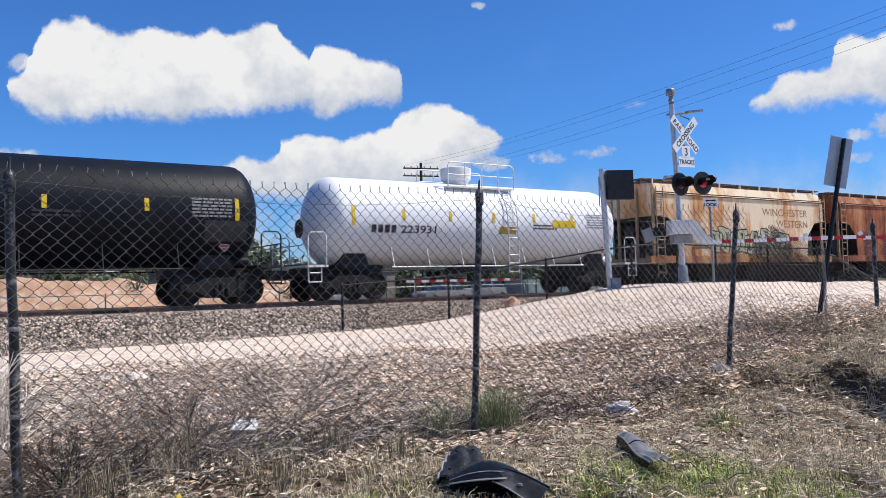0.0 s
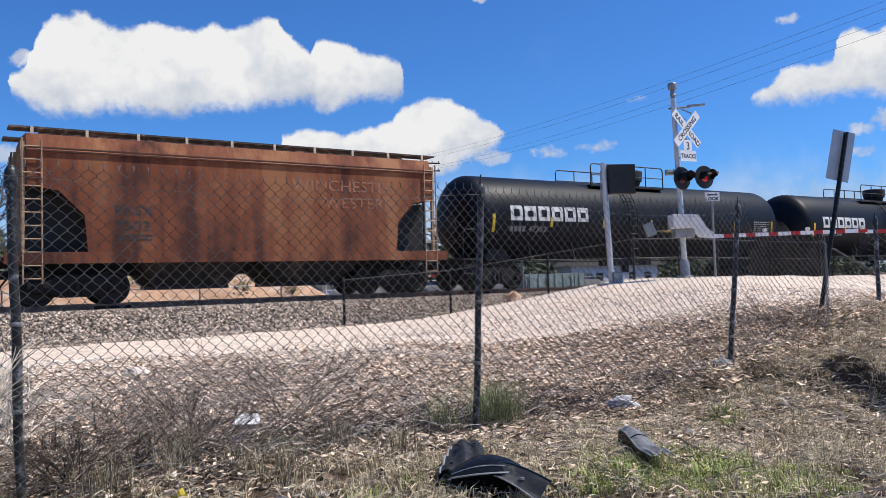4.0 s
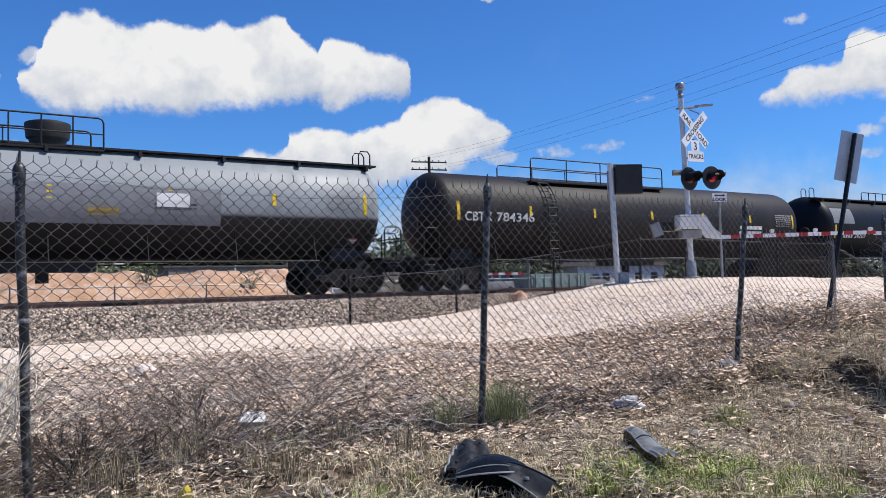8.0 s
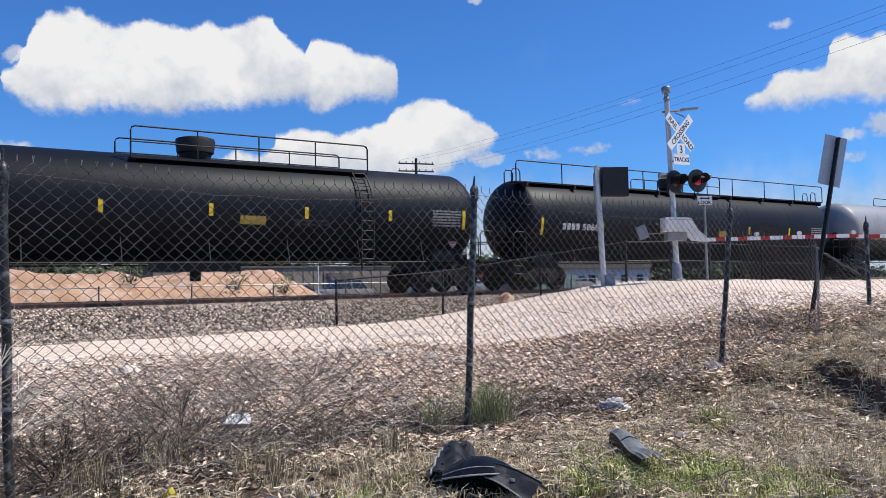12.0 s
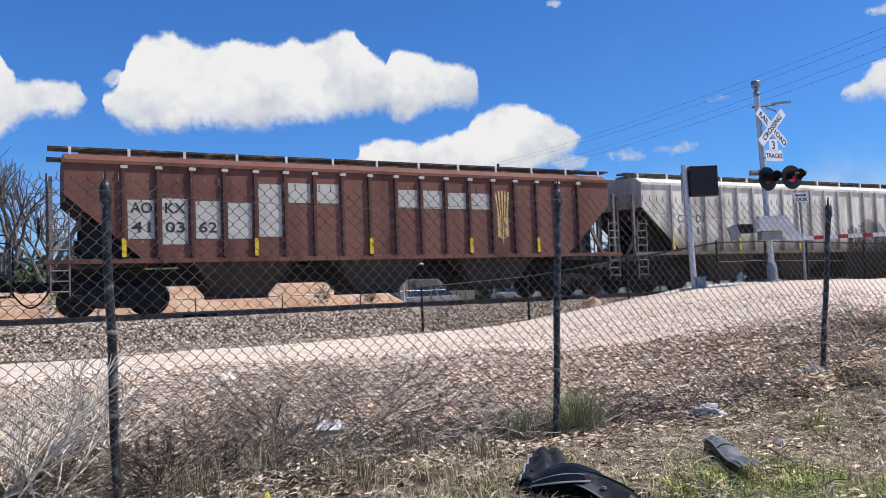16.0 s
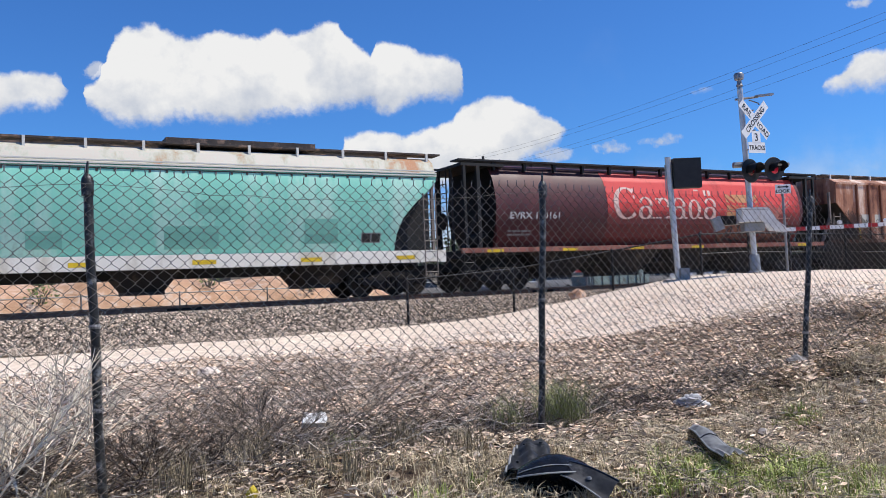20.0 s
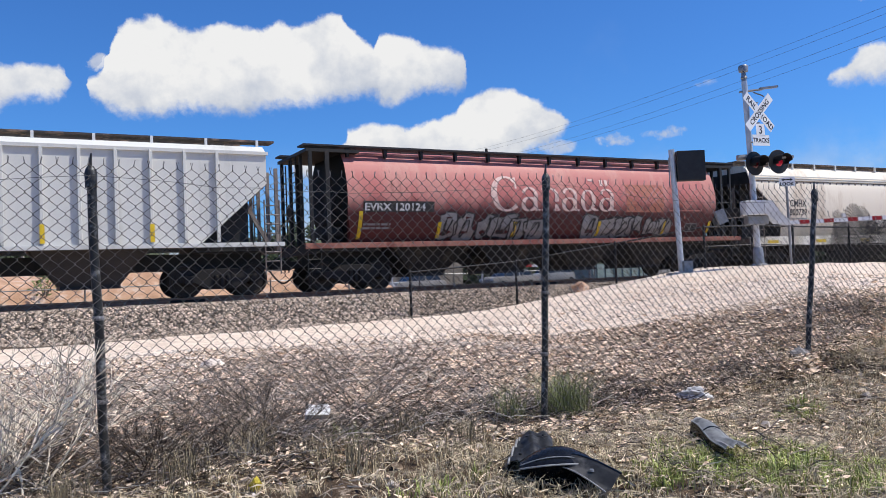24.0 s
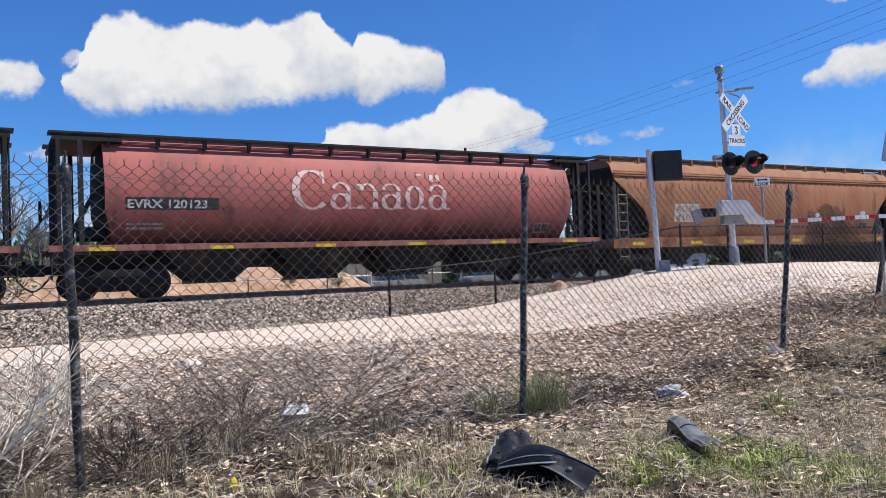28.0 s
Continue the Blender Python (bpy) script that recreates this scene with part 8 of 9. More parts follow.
def build_litter():
    rng = random.Random(8)
    vs, fs = [], []
    for x, y, z in scatter(200000, rng, -3.0, 14.0, 2.6, 12.8, litter_density):
        s = (0.005 + 0.015 * rng.random() ** 2.0) * (1.0 + 0.05 * (y - 4.0))
        a = rng.uniform(0, 6.28)
        tilt, roll, lift = rng.uniform(-1.5, 1.5), rng.uniform(-0.9, 0.9), 0.07 * rng.random() ** 1.5
        c, n = math.cos(a), math.sin(a)
        k = len(vs)
        long = s * rng.uniform(1.2, 3.6)
        for u, v in ((-long, 0), (0, -s * 0.6), (long, 0), (0, s * 0.6)):
            vs.append((x + u * c - v * n, y + u * n + v * c, z + 0.012 + abs(u) * 0.25 * tilt + u * 0.25 * tilt + v * roll + lift))
        fs += [(k, k + 1, k + 3), (k + 1, k + 2, k + 3)]
    stuff("leaf_litter", vs, fs, LITTER, "scattered dead leaves and wood chips", "leaf litter")
    vs, fs = [], []
    for x, y, z in scatter(34000, rng, -3.0, 14.0, 4.3, 13.6, lambda x, y: (0.45 if y < 5.4 else 1.0) * (0.55 + 0.6 * noise.noise((x * 1.1, y * 1.1, 4))) * (1.0 if y < road_near(x) else 0.1)):
        s, a, k = rng.uniform(0.006, 0.015) * (1.0 + 0.06 * (y - 4.0)), rng.uniform(0, 6.28), len(vs)
        c, n, lift = math.cos(a), math.sin(a), rng.uniform(-0.5, 0.5)
        for u, v in ((-1.6, -0.3), (-0.3, -0.75), (1.3, -0.35), (1.5, 0.3), (0.1, 0.7), (-1.2, 0.5)):
            vs.append((x + s * (u * c - v * n), y + s * (u * n + v * c), z + 0.045 + s * (0.7 * lift * u + 0.35 * abs(v)) + 0.02 * rng.random()))
        fs += [tuple(range(k, k + 6))]
    stuff("pale_chips", vs, fs, PALE_CHIP, "bleached wood chips and dry leaves", "wood chips")
    vs, fs = [], []
    for x, y, z in scatter(12000, rng, -2.5, 6.2, 4.2, 6.8, lambda x, y: (1 - 0.7 * ease(4.4, 5.6, x)) * max(0.0, 1 - abs(y - 5.1 + 0.45 * ease(4.5, 6.5, x)) / (0.9 + 0.5 * noise.noise((x * 0.9, y, 2))))):  # matted along the fence line
        L, a, r = rng.uniform(0.03, 0.17), rng.uniform(0, 6.28), rng.uniform(0.0012, 0.0034)
        d = Vector((math.cos(a), math.sin(a), rng.uniform(-0.2, 0.7))) * L
        p0 = Vector((x, y, z + rng.uniform(0.01, 0.08)))
        k = len(vs)
        for p, q in ((p0, r), (p0 + d * 0.5 + Vector((0, 0, rng.uniform(-0.02, 0.03))), r * 0.8), (p0 + d, r * 0.4)):
            vs += [(p.x, p.y - q, p.z - q), (p.x, p.y + q, p.z - q), (p.x, p.y, p.z + q)]
        for j in (0, 3):
            for i in range(3):
                fs.append((k + j + i, k + j + (i + 1) % 3, k + j + 3 + (i + 1) % 3, k + j + 3 + i))
    stuff("dark_twigs", vs, fs, DARK_TWIG, "matted dark grey twigs along the fence", "twigs")
    vs, fs = [], []
    for x, y, z in scatter(30000, rng, -3.0, 14.0, 2.9, 11.6, lambda x, y: litter_density(x, y) * (1.25 if x < 4.5 else 0.4)):
        L, a = rng.uniform(0.04, 0.20), rng.uniform(0, 6.28)
        e, r = rng.uniform(-0.1, 0.45), rng.uniform(0.0016, 0.0042)
        d = Vector((math.cos(a) * 0.95, math.sin(a), e)) * L
        bend = Vector((0, 0, rng.uniform(-0.02, 0.04)))
        k = len(vs)
        p0 = Vector((x, y, z + 0.01 + rng.uniform(0, 0.05)))
        for p, q in ((p0, r), (p0 + d * 0.5 + bend, r * 0.85), (p0 + d, r * 0.4)):
            vs += [(p.x, p.y - q, p.z - q), (p.x, p.y + q, p.z - q), (p.x, p.y, p.z + q)]
        for j in (0, 3):
            for i in range(3):
                fs.append((k + j + i, k + j + (i + 1) % 3, k + j + 3 + (i + 1) % 3, k + j + 3 + i))
    stuff("fallen_twigs", vs, fs, TWIG, "tangled fallen dead twigs", "twigs")
    vs, fs = [], []
    for x, y, z in scatter(12000, rng, -2.5, 10.0, 2.7, 7.5, lambda x, y: (0.9 if y < 4.9 else 0.6) * (0.45 if x < 2.6 else 1.0)):
        L, a, r = rng.uniform(0.03, 0.14), rng.uniform(0, 6.28), rng.uniform(0.0013, 0.0030)
        d = Vector((math.cos(a), math.sin(a), rng.uniform(-0.08, 0.35))) * L
        p0 = Vector((x, y, z + rng.uniform(0.01, 0.06)))
        k = len(vs)
        for p, q in ((p0, r), (p0 + d * 0.5 + Vector((0, 0, rng.uniform(-0.01, 0.03))), r), (p0 + d, r * 0.5)):
            vs += [(p.x, p.y - q, p.z - q), (p.x, p.y + q, p.z - q), (p.x, p.y, p.z + q)]
        for j in (0, 3):
            for i in range(3):
                fs.append((k + j + i, k + j + (i + 1) % 3, k + j + 3 + (i + 1) % 3, k + j + 3 + i))
    for x, y, z in scatter(9000, rng, 3.6, 9.2, 2.2, 4.2, lambda x, y: 0.9):
        L, a, r = rng.uniform(0.03, 0.14), rng.uniform(0, 6.28), rng.uniform(0.0014, 0.0032)
        d = Vector((math.cos(a), math.sin(a), rng.uniform(-0.05, 0.3))) * L
        p0 = Vector((x, y, z + rng.uniform(0.005, 0.035)))
        k = len(vs)
        for p, q in ((p0, r), (p0 + d, r * 0.6)):
            vs += [(p.x, p.y - q, p.z - q), (p.x, p.y + q, p.z - q), (p.x, p.y, p.z + q)]
        fs += [(k + i, k + (i + 1) % 3, k + 3 + (i + 1) % 3, k + 3 + i) for i in range(3)]
    for x, y, z in scatter(9000, rng, -9.0, 12.0, -8.0, 3.0, lambda x, y: (0.6 + 0.5 * noise.noise((x, y, 8))) * (1 - ease(6.0, 11.0, math.hypot(x - 1.5, y - 2.0))) * (1.0 if y < 2.4 or x < -2.3 else 0.2)):
        L, a, r = rng.uniform(0.04, 0.15), rng.uniform(0, 6.28), rng.uniform(0.0015, 0.0032)
        d = Vector((math.cos(a), math.sin(a), rng.uniform(-0.05, 0.25))) * L
        p0 = Vector((x, y, z + rng.uniform(0.005, 0.03)))
        k = len(vs)
        for p, q in ((p0, r), (p0 + d, r * 0.6)):
            vs += [(p.x, p.y - q, p.z - q), (p.x, p.y + q, p.z - q), (p.x, p.y, p.z + q)]
        fs += [(k + i, k + (i + 1) % 3, k + 3 + (i + 1) % 3, k + 3 + i) for i in range(3)]
    stuff("fallen_straw", vs, fs, STRAW_PALE, "pale broken straw and stalks", "straw")
    vs, fs = [], []
    for x, y, z in scatter(5200, rng, -3, 24, 3.0, 17, lambda x, y: 0.25 if y < road_near(x) else 0.8):
        pebble(vs, fs, rng, x, y, z + 0.012, rng.uniform(0.012, 0.04) * (1.5 if rng.random() < 0.06 else 1))
    for x, y, z in scatter(60, rng, 3.6, 4.5, 4.0, 4.7, lambda x, y: 1.0):
        pebble(vs, fs, rng, x, y, z + 0.012, rng.uniform(0.02, 0.05))
    for x, y, z in scatter(52000, rng, -4, 13, 4.5, 13.8, lambda x, y: max(0.0, min(1.0, 1.25 - (road_near(x) - y + 0.3) / (4.6 if x < 7 else 1.6))) ** 1.3 if y < road_near(x) + 0.5 else 0.05):
        pebble(vs, fs, rng, x, y, z + 0.018, rng.uniform(0.016, 0.046))
    stuff("small_stones", vs, fs, PEBBLE, "small pale loose stones", "stones")


def blades(vs, fs, rng, x, y, z, n, spread, h, lean=0.5, w=0.0028):
    for _ in range(n):
        a, b = rng.uniform(0, 6.28), rng.uniform(0, spread)
        bx, by = x + b * math.cos(a), y + b * math.sin(a)
        hh, t = h * rng.uniform(0.5, 1.15), rng.uniform(0.1, lean)
        d = rng.uniform(0, 6.28)
        dx, dy = math.cos(d) * hh * t, math.sin(d) * hh * t
        px, py = -math.sin(d) * w, math.cos(d) * w
        k = len(vs)
        vs += [(bx - px, by - py, z - 0.01), (bx + px, by + py, z - 0.01), (bx + dx * 0.35 + px * 0.8, by + dy * 0.35 + py * 0.8, z + hh * 0.6), (bx + dx * 0.35 - px * 0.8, by + dy * 0.35 - py * 0.8, z + hh * 0.6), (bx + dx, by + dy, z + hh * (1 - 0.3 * t))]
        fs += [(k, k + 1, k + 2, k + 3), (k + 3, k + 2, k + 4)]


def build_grass():
    rng = random.Random(12)
    vs, fs = [], []
    for x, y, z in scatter(6500, rng, -2.5, 9.5, 2.4, 5.4, lambda x, y: (0.8 if y < 4.6 else 0.35) * (0.5 if x < 2.4 else 1.0) * (0.4 + 0.6 * (noise.noise((x * 1.5, y * 1.5, 3)) > -0.1))):
        blades(vs, fs, rng, x, y, z, rng.randint(5, 11), 0.06, rng.uniform(0.05, 0.14), 1.9, 0.0026)
    for x, y, z in scatter(9000, rng, -9.0, 12.0, -8.0, 3.2, lambda x, y: (0.35 + 0.6 * noise.noise((x * 0.8, y * 0.8, 5))) * (1 - ease(6.0, 11.0, math.hypot(x - 1.5, y - 2.0))) * (1.0 if y < 2.4 or x < -2.3 else 0.2)):  # thinning out round the standpoint
        blades(vs, fs, rng, x, y, z, rng.randint(5, 10), 0.09, rng.uniform(0.04, 0.11), 1.9, 0.0028)
    stuff("dry_grass", vs, fs, STRAW, "matted dry straw-coloured grass", "dry grass")
    vs, fs = [], []
    spots = ((3.55, 3.25, 0.30, 46), (3.95, 3.10, 0.38, 80), (4.15, 2.85, 0.40, 70), (5.31, 3.78, 0.15, 20), (4.45, 2.62, 0.34, 36), (3.3, 3.2, 0.3, 16), (2.2, 3.75, 0.25, 10), (3.75, 3.45, 0.25, 20))
    for cx, cy, r, n in spots:
        for _ in range(int(n * 1.5)):
            a, b = rng.uniform(0, 6.28), r * math.sqrt(rng.random())
            x, y = cx + b * math.cos(a) * 1.4, cy + b * math.sin(a) * 0.8
            blades(vs, fs, rng, x, y, ground_z(x, y), rng.randint(7, 12), 0.06, rng.uniform(0.05, 0.13), 1.3, 0.0036)
    stuff("green_grass", vs, fs, GRASS, "patches of fresh green grass", "grass")


def twig_bush(name, label, x, y, material, seed, stems, reach, height, spread=1.0, r0=0.0075, forks=3):
    """A leafless shrub: many thin stems that fork as they climb."""
    rng = random.Random(seed)
    b = thing(name, label, "shrub", pose(x, y, ground_z(x, y)))
    for s in range(stems):
        bm = bmesh.new()
        a = rng.uniform(0, 6.28)

        def grow(p, d, L, r, depth):
            pts = [p]
            for _ in range(3):
                d = (d + Vector((rng.uniform(-1, 1), rng.uniform(-1, 1), rng.uniform(-0.5, 0.7))) * 0.16).normalized()
                pts.append(pts[-1] + d * L / 3)
            tube(bm, pts, r, 4, r * (0.72 if material is PALE_TWIG else 0.55), cap=False)
            if depth < 3:
                for _ in range(forks):
                    q = pts[rng.randint(1, 3)]
                    grow(q, (d + Vector((rng.uniform(-1, 1), rng.uniform(-1, 1), rng.uniform(-0.4, 0.8))) * (0.85 if material is PALE_TWIG else 0.6)).normalized(), L * rng.uniform(0.45, 0.75), r * (0.70 if material is PALE_TWIG else 0.62), depth + 1)
        out = Vector((math.cos(a) * reach, math.sin(a) * reach * 0.8, height * rng.uniform(0.5, 1.0)))
        o = Vector((rng.uniform(-1, 1), rng.uniform(-1, 1), 0)) * 0.10 * spread
        grow(o, out.normalized(), out.length * 0.55, r0, 0)
        part("stem", bm, material, b)


def build_brush():
    twig_bush("pale_shrub", "bare pale shrub beside the fence post", 0.15, 4.85, PALE_TWIG, 1, 11, 0.70, 0.80, 2.2, 0.0064, 4)
    twig_bush("pale_shrub", "dense bare pale shrub in front of the gravel", -0.2, 5.4, PALE_TWIG, 12, 8, 0.8, 0.75, 4.0, 0.0064, 4)
    twig_bush("pale_shrub", "bare pale shrub tangled in the fence", -0.55, 5.0, PALE_TWIG, 2, 9, 0.7, 0.65, 3.0, 0.0064, 4)
    twig_bush("dark_shrub", "dark fine brush behind the pale shrub", 0.25, 5.45, DARK_TWIG, 21, 18, 0.5, 0.32, 3.4, 0.0035, 4)
    twig_bush("dark_shrub", "dark fine brush by the fence foot", 1.0, 5.15, DARK_TWIG, 22, 16, 0.6, 0.30, 3.4, 0.0035, 4)
    twig_bush("dark_shrub", "low dark twigs at the foot of the fence", 0.85, 4.75, DARK_TWIG, 3, 10, 0.3, 0.45, 1.0, 0.004)
    twig_bush("dark_shrub", "dark leafless brush lying behind the fence", 1.7, 5.3, TWIG, 4, 16, 0.75, 0.42, 3.0, 0.004, 4)
    twig_bush("dark_shrub", "dark leafless brush in the verge", 2.5, 6.1, TWIG, 5, 14, 0.9, 0.45, 3.5, 0.0042)
    twig_bush("dark_shrub", "thin dead brush in the verge", 1.2, 6.2, TWIG, 6, 12, 0.9, 0.35, 4.0, 0.0042)
    twig_bush("dark_shrub", "thin dead brush by the gravel", 3.2, 7.3, TWIG, 7, 12, 1.0, 0.40, 4.0, 0.0045)
    twig_bush("dark_shrub", "brush on the crest of the bank", 8.1, 4.9, TWIG, 8, 12, 0.6, 0.3, 4.0, 0.005)
    rng = random.Random(31)
    vs, fs = [], []
    for x, y, z in scatter(1900, rng, -2.0, 6.4, 4.7, 10.2, lambda x, y: 0.9 if x < 4.2 else 0.35):  # long fallen sticks
        L, a, r = 0.10 + 0.65 * rng.random() ** 2.5, rng.gauss(0.0, 0.8), 0.0022 + 0.0040 * rng.random() ** 2
        d = Vector((math.cos(a), math.sin(a), rng.uniform(-0.02, 0.22))) * L
        pts = [Vector((x, y, z + rng.uniform(0.02, 0.15))) + d * s / 4 + Vector((0, rng.uniform(-1, 1), rng.uniform(-1, 1))) * 0.02 for s in range(5)]
        k = len(vs)
        for i, p in enumerate(pts):
            q = r * (1 - 0.16 * i)
            vs += [(p.x, p.y - q, p.z - q * 0.6), (p.x, p.y + q, p.z - q * 0.6), (p.x, p.y, p.z + q)]
        for j in range(4):
            fs += [(k + 3 * j + i, k + 3 * j + (i + 1) % 3, k + 3 * j + 3 + (i + 1) % 3, k + 3 * j + 3 + i) for i in range(3)]
    stuff("fallen_sticks", vs, fs, STICK, "long fallen sticks and dead stems", "sticks")
    for x, y, n, h, name, label, m in ((3.86, 4.78, 620, 0.46, "broom_tuft", "sage-green broom-like tuft at the fence post", SAGE), (3.45, 4.92, 160, 0.36, "broom_tuft", "sage-green broom tuft beside a post", SAGE), (1.35, 4.75, 110, 0.28, "grass_tuft", "dry olive grass tuft by the fence", STRAW), (1.75, 4.6, 90, 0.22, "grass_tuft", "dry straw tuft by the fence", STRAW), (2.1, 4.85, 80, 0.2, "grass_tuft", "dull green tuft by the fence", SAGE), (0.95, 4.45, 140, 0.30, "grass_tuft", "dead brown grass tuft by the fence", STRAW_DARK), (1.5, 4.95, 145, 0.34, "grass_tuft", "dead brown grass tuft in the brush", STRAW_DARK), (1.9, 4.35, 140, 0.26, "grass_tuft", "dead brown grass tuft by the fence", STRAW_DARK), (2.45, 4.75, 145, 0.30, "grass_tuft", "dead brown grass tuft in the brush", STRAW_DARK), (2.75, 4.4, 120, 0.24, "grass_tuft", "dead brown grass tuft by the fence", STRAW_DARK), (0.35, 4.4, 140, 0.28, "grass_tuft", "dead brown grass tuft by the fence", STRAW_DARK)):
        vs, fs = [], []
        blades(vs, fs, rng, 0, 0, 0, n, 0.16 if n < 150 else 0.20, h, 0.7 if n < 150 else 1.1, 0.0017)
        me = bpy.data.meshes.new(name)
        me.from_pydata(vs, [], fs)
        me.materials.append(m)
        ob = tagged(new(name, me), label, "grass tuft")
        ob.matrix_world = pose(x, y, ground_z(x, y))
    # big dead leaves and curled scraps
    for k in range(34):
        x, y = rng.uniform(0.6, 6.5), rng.uniform(3.7, 5.2)
        bm = bmesh.new()
        s = rng.uniform(0.03, 0.06)
        pts = [(0, -1.2, 0.1), (0.6, -0.5, 0.0), (0.75, 0.3, 0.25), (0.2, 1.1, 0.3), (-0.5, 0.6, 0.2), (-0.7, -0.3, 0.1)]
        v = [bm.verts.new((u * s, w * s, q * s)) for u, w, q in pts]
        c = bm.verts.new((0, 0, -0.1 * s))
        for i in range(6):
            bm.faces.new((v[i], v[(i + 1) % 6], c))
        bmesh.ops.solidify(bm, geom=bm.faces[:], thickness=0.001)
        solid("dead_leaf", bm, LITTER, "curled tan dead leaf on the ground", "leaf", pose(x, y, ground_z(x, y) + 0.015, rng.uniform(-20, 20), rng.uniform(-20, 20), rng.uniform(0, 360)), "dead leaves by the fence")


def lump(sx, sy, sz, seed, sub=3, rough=0.25):
    bm = bmesh.new()
    bmesh.ops.create_icosphere(bm, subdivisions=sub, radius=1.0)
    for v in bm.verts:
        d = 1 + rough * noise.noise(v.co * 1.6 + Vector((seed, 0, 0))) + 0.4 * rough * noise.noise(v.co * 4.0 + Vector((0, seed, 0)))
        v.co = Vector((v.co.x * sx, v.co.y * sy, v.co.z * sz)) * d
    return bm


def foam_slab():
    """A broken slab of foam with one chipped corner and crumbled edges."""
    bm = bmesh.new()
    prism(bm, [(-0.085, -0.040), (0.080, -0.042), (0.092, 0.0), (0.076, 0.038), (0.03, 0.042), (0.01, 0.030), (-0.075, 0.042)], -0.045, 0.045)
    bmesh.ops.subdivide_edges(bm, edges=bm.edges[:], cuts=2, use_grid_fill=True)
    for v in bm.verts:
        v.co += Vector((1, 1, 1)) * 0.006 * noise.noise(v.co * 30)
    return bm


def build_rubbish():
    at = lambda x, y, dz=0.0: ground_z(x, y) + dz
    solid("foam_block", foam_slab(), FOAM, "broken white foam block lying in the brush", "rubbish", pose(2.09, 5.40, at(2.09, 5.40, 0.17), -30, 3, -14))
    solid("rock", lump(0.16, 0.12, 0.10, 2, 3), PEBBLE, "pale rock at the edge of the gravel", "rock", pose(2.66, 10.6, at(2.66, 10.6, 0.06), 0, 0, 20))
    solid("boulder", lump(0.26, 0.2, 0.19, 3, 3, 0.35), DIRT_PILE, "tan boulder on the ballast shoulder", "rock", pose(14.05, 16.5, at(14.05, 16.5, 0.10)))
    solid("rock", lump(0.11, 0.03, 0.09, 5, 3, 0.5), ROCK_GREY, "grey slab of broken rock leaning at the post foot", "rock", pose(6.50, 4.58, at(6.50, 4.58, 0.05), -20, 28, -30))
    solid("plastic_bag", lump(0.095, 0.06, 0.055, 7, 4, 0.95), BAG, "crumpled pale plastic bag", "rubbish", pose(5.00, 4.52, at(5.00, 4.52, 0.07), 0, 0, -25), smooth=True)
    solid("yellow_scrap", lump(0.03, 0.02, 0.045, 8, 2, 0.4), YELLOW_SCRAP, "scrap of bright yellow plastic", "rubbish", pose(1.27, 4.22, at(1.27, 4.22, 0.05), 20, 0, 0))
    # torn wheel-arch liner: bent black plastic shells
    steps = [k / 12 for k in range(13)]

    def shell(owner, place, name, material, label=""):
        bm = bmesh.new()
        rows = [[bm.verts.new(place(u, v)) for v in steps] for u in steps]
        for a, b in zip(rows, rows[1:]):
            for i in range(len(a) - 1):
                bm.faces.new((a[i], a[i + 1], b[i + 1], b[i]))
        bmesh.ops.solidify(bm, geom=bm.faces[:], thickness=0.004)
        return part(name, bm, material, owner, label, smooth=True)

    def bead(owner, pts, r=0.005, material=None):
        part("rim_bead", tube(bmesh.new(), pts, r, 6), material or RIM_GLINT_PLASTIC, owner, "raised rim bead", smooth=True)

    liner = thing("wheel_arch_liner", "torn black plastic wheel-arch liner on the grass", "car part", pose(2.9, 3.64, at(2.9, 3.64, 0.0), 0, 0, -38))
    wave = lambda u: math.sin(math.pi * u)
    lobe = lambda u, v: (-0.23 + 0.38 * u, -0.33 - 0.05 * wave(u) + (0.10 + 0.24 * wave(min(1, u * 0.8 + 0.1))) * v, 0.09 + 0.025 * u + 0.085 * wave(0.12 + 0.7 * v) * wave(0.1 + 0.8 * u))
    shell(liner, lobe, "arch_panel", PLASTIC, "glossy bowed panel")
    # black sheet added below the arch to stand for its shaded underside
    shell(liner, lambda u, v: (lobe(u, 0)[0] + 0.02 * v, lobe(u, 0)[1] + 0.10 * v, lobe(u, 0)[2] * (1 - v) - 0.02 * v), "underside_shade", PLASTIC)
    bead(liner, [tuple(Vector(lobe(u, 0)) + Vector((0, -0.003, 0))) for u in steps])
    bead(liner, [tuple(Vector(lobe(u, 0.16)) + Vector((0, 0, 0.004))) for u in steps], 0.003)
    flap = lambda u, v: (0.0 + 0.21 * u + 0.17 * v * (0.6 + 0.4 * u), -0.36 - 0.16 * u + 0.16 * v, 0.115 - 0.09 * u ** 1.5 + 0.05 * wave(v) - 0.02 * math.sin(9 * v) * u)
    shell(liner, flap, "mud_flap", PLASTIC_DUSTY, "folded dusty mud-flap end")
    bead(liner, [tuple(Vector(flap(u, 0)) + Vector((0, 0, 0.003))) for u in steps], 0.004)
    bead(liner, [tuple(Vector(flap(u, 0.55)) + Vector((0, 0, 0.003))) for u in steps], 0.006, PLASTIC)
    rib = lambda u, v: (-0.30 + 0.05 * v + (0.26 - 0.06 * v) * u, -0.16 + 0.46 * v, 0.085 + 0.06 * v + 0.016 * math.sin(19 * v) + 0.03 * wave(u) + 0.012 * math.sin(13 * u + 4 * v))
    shell(liner, rib, "ribbed_panel", PLASTIC_DUSTY, "ribbed dusty torn panel")
    shell(liner, lambda u, v: (rib(0, u)[0] - 0.02 * v, rib(0, u)[1], rib(0, u)[2] * (1 - v)), "side_wall", PLASTIC)
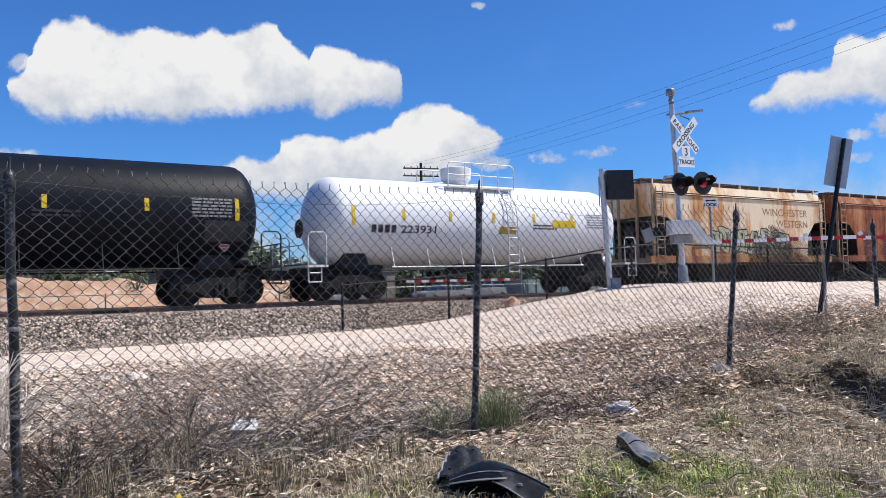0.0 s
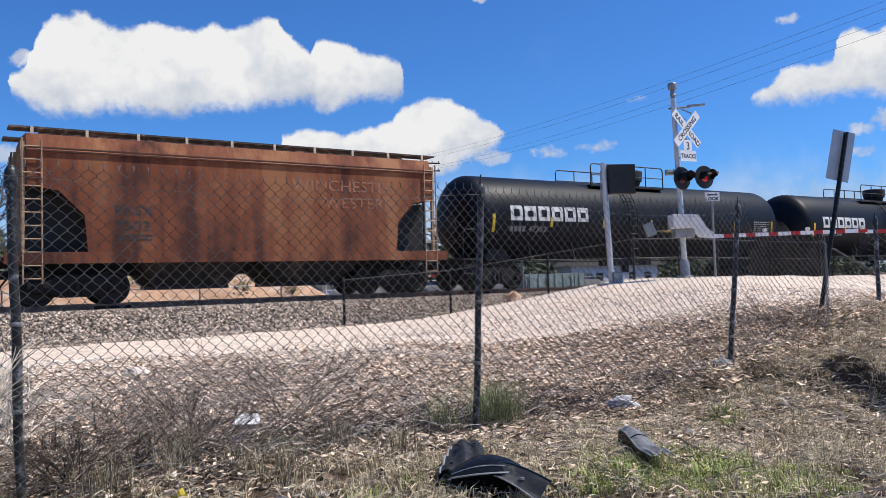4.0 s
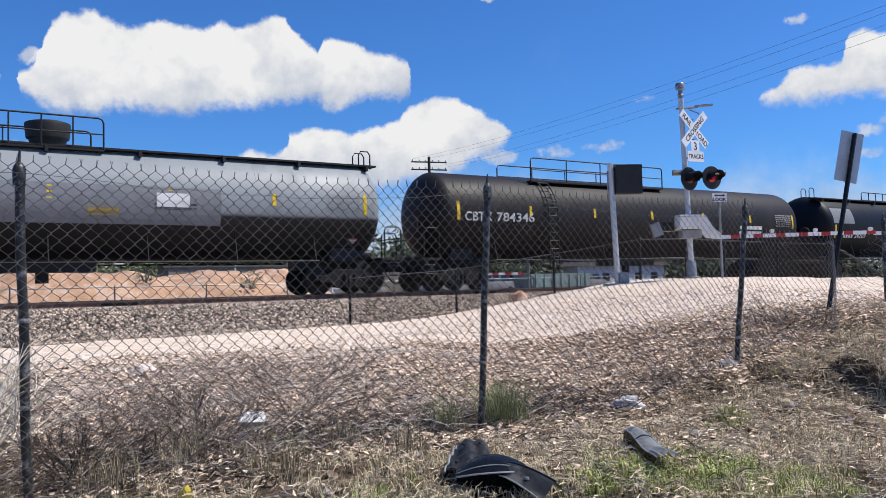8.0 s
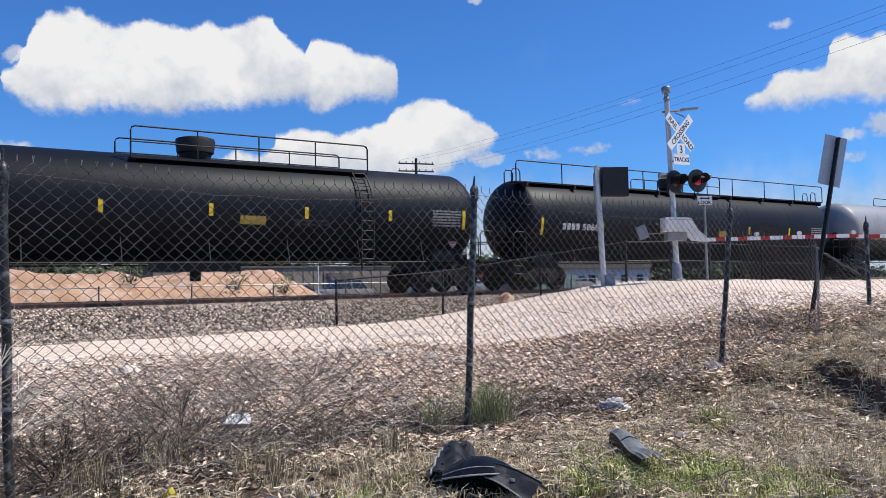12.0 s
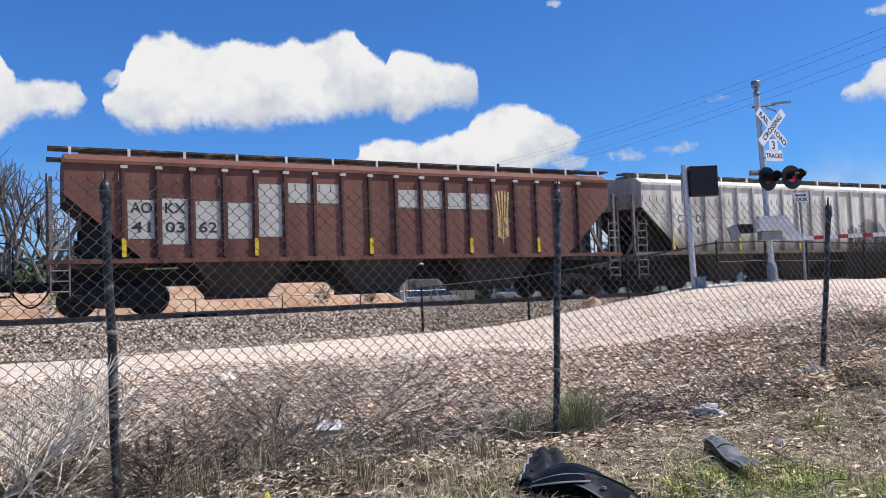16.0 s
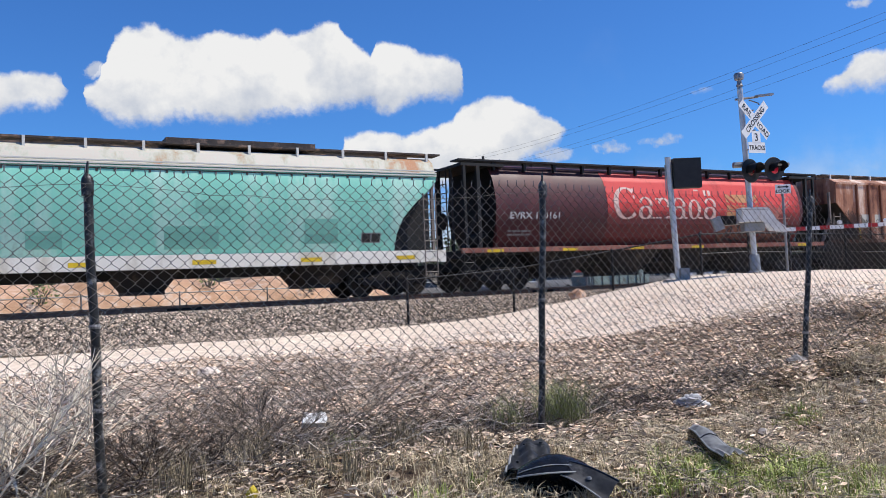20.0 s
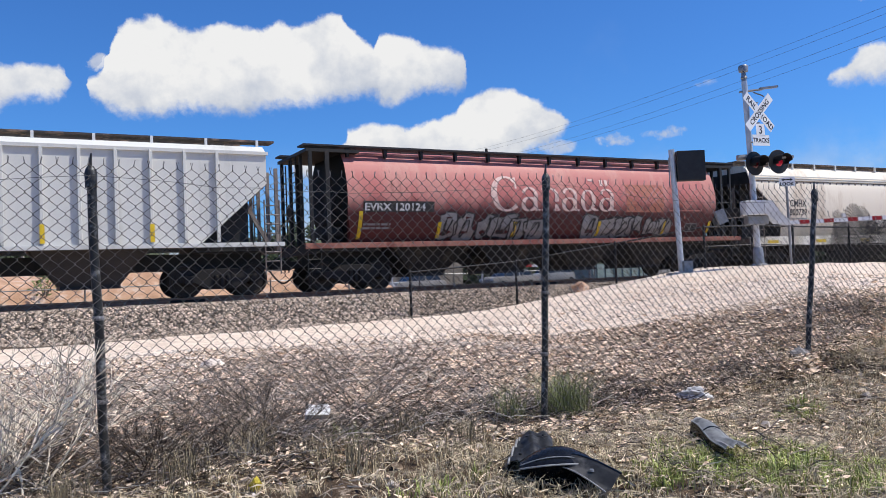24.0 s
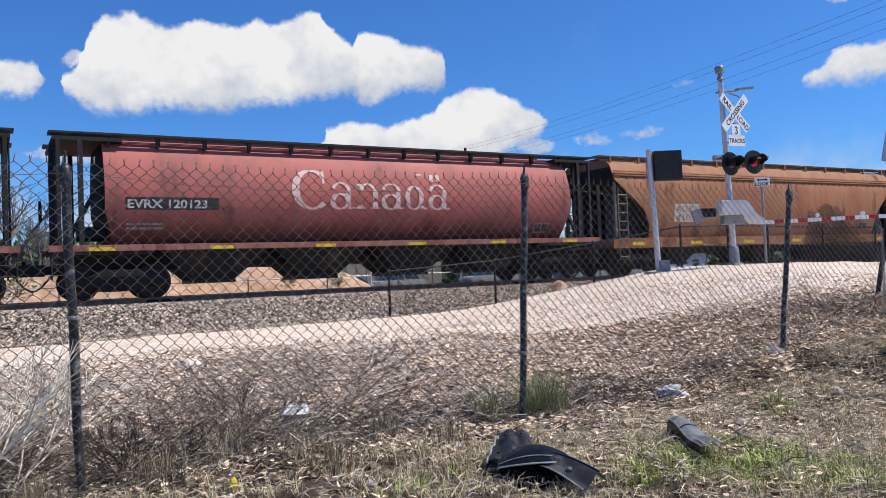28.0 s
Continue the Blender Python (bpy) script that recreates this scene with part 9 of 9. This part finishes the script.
    bead(liner, [rib(0, v) for v in steps], 0.007)
    bead(liner, [rib(0.5 + 0.5 * v, 0.05) for v in steps], 0.005)
    for u, v in ((0.2, 0.3), (0.7, 0.35), (0.3, 0.7), (0.75, 0.75), (0.85, 0.15)):
        p = Vector(rib(u, v))
        part("clip", turned(bmesh.new(), [(p.z + 0.004, 0.010), (p.z + 0.012, 0.009), (p.z + 0.013, 0.001)], "z", (p.x, p.y, 0), 8), SIGN_BLACK, liner)
    p = Vector(flap(0.55, 0.25))
    part("clip", turned(bmesh.new(), [(p.z, 0.014), (p.z + 0.012, 0.012), (p.z + 0.014, 0.001)], "z", (p.x, p.y, 0), 10), GALVANISED, liner)
    guard = thing("plastic_shield", "bent grey-black plastic shield on the grass", "car part", pose(3.94, 3.44, at(3.94, 3.44, 0.03), 0, 0, -42))
    sheet_at = lambda u, v: (-0.11 + 0.14 * u + (0.09 + 0.05 * u) * v, 0.10 - 0.46 * u + 0.05 * v, 0.115 - 0.09 * u + 0.02 * wave(v) + 0.014 * math.sin(16 * v) * ease(0.55, 0.9, u) + 0.012 * math.sin(8 * u))
    shell(guard, sheet_at, "shield_panel", PLASTIC_GREY, "dusty creased panel")
    shell(guard, lambda u, v: (sheet_at(u, 0)[0] - 0.015 * v, sheet_at(u, 0)[1] + 0.02 * v, sheet_at(u, 0)[2] * (1 - v)), "side_wall", PLASTIC)
    bead(guard, [sheet_at(u, 0) for u in steps], 0.004)
    bead(guard, [sheet_at(u, 1) for u in steps], 0.004)
    bead(guard, [sheet_at(0.36, v) for v in steps], 0.005, PLASTIC)


build_litter()
build_grass()
build_brush()
build_rubbish()


# small unevenness of the roll: (seconds, metres ahead of the steady pace)
SLACK = ((0, 0.13), (1, 0.16), (2, 0.05), (3, -0.29), (4.5, -0.12), (6, -0.07), (7, -0.09), (8, 0.18), (9, -0.07), (10, -0.01), (11, 0.04), (12, 0.06), (13.5, 0.0), (15, 0.09), (16, 0.12), (17, -0.07), (18, -0.09), (19, -0.01), (20, -0.12), (21, 0.22), (22.5, 0.0), (24, -0.10), (25, 0.0), (26, -0.11), (27, 0.04), (28, 0.02))


def gone(t):
    """Metres that the train has rolled by t seconds; it slows very slightly."""
    k = max(i for i in range(len(SLACK) - 1) if SLACK[i][0] <= t)
    (t0, a), (t1, b) = SLACK[k], SLACK[k + 1]
    return 20.27 * t - 0.0151 * t * t + a + (b - a) * ease(t0, t1, t)


def motions():
    """The train rolls past at a steady pace; wheels turn while their car rolls through the view."""
    for wheels, x, start in WHEELS:
        rows = [(0.0, pose(x, 0, 0.44))]
        for k in range(1, int(28 * FPS)):
            t = k / FPS
            if -24.0 < start - gone(t) < 66.0:
                rows.append((t, pose(x, 0, 0.44, 0, -math.degrees(gone(t) / 0.44), 0)))
        rows.append((28.0, pose(x, 0, 0.44)))
        walk(wheels, rows)
    for car, start in CARS:
        walk(car, [(0.5 * k, TRACK_M @ pose(start - gone(0.5 * k), TRACK_Y, 0)) for k in range(57)])


motions()
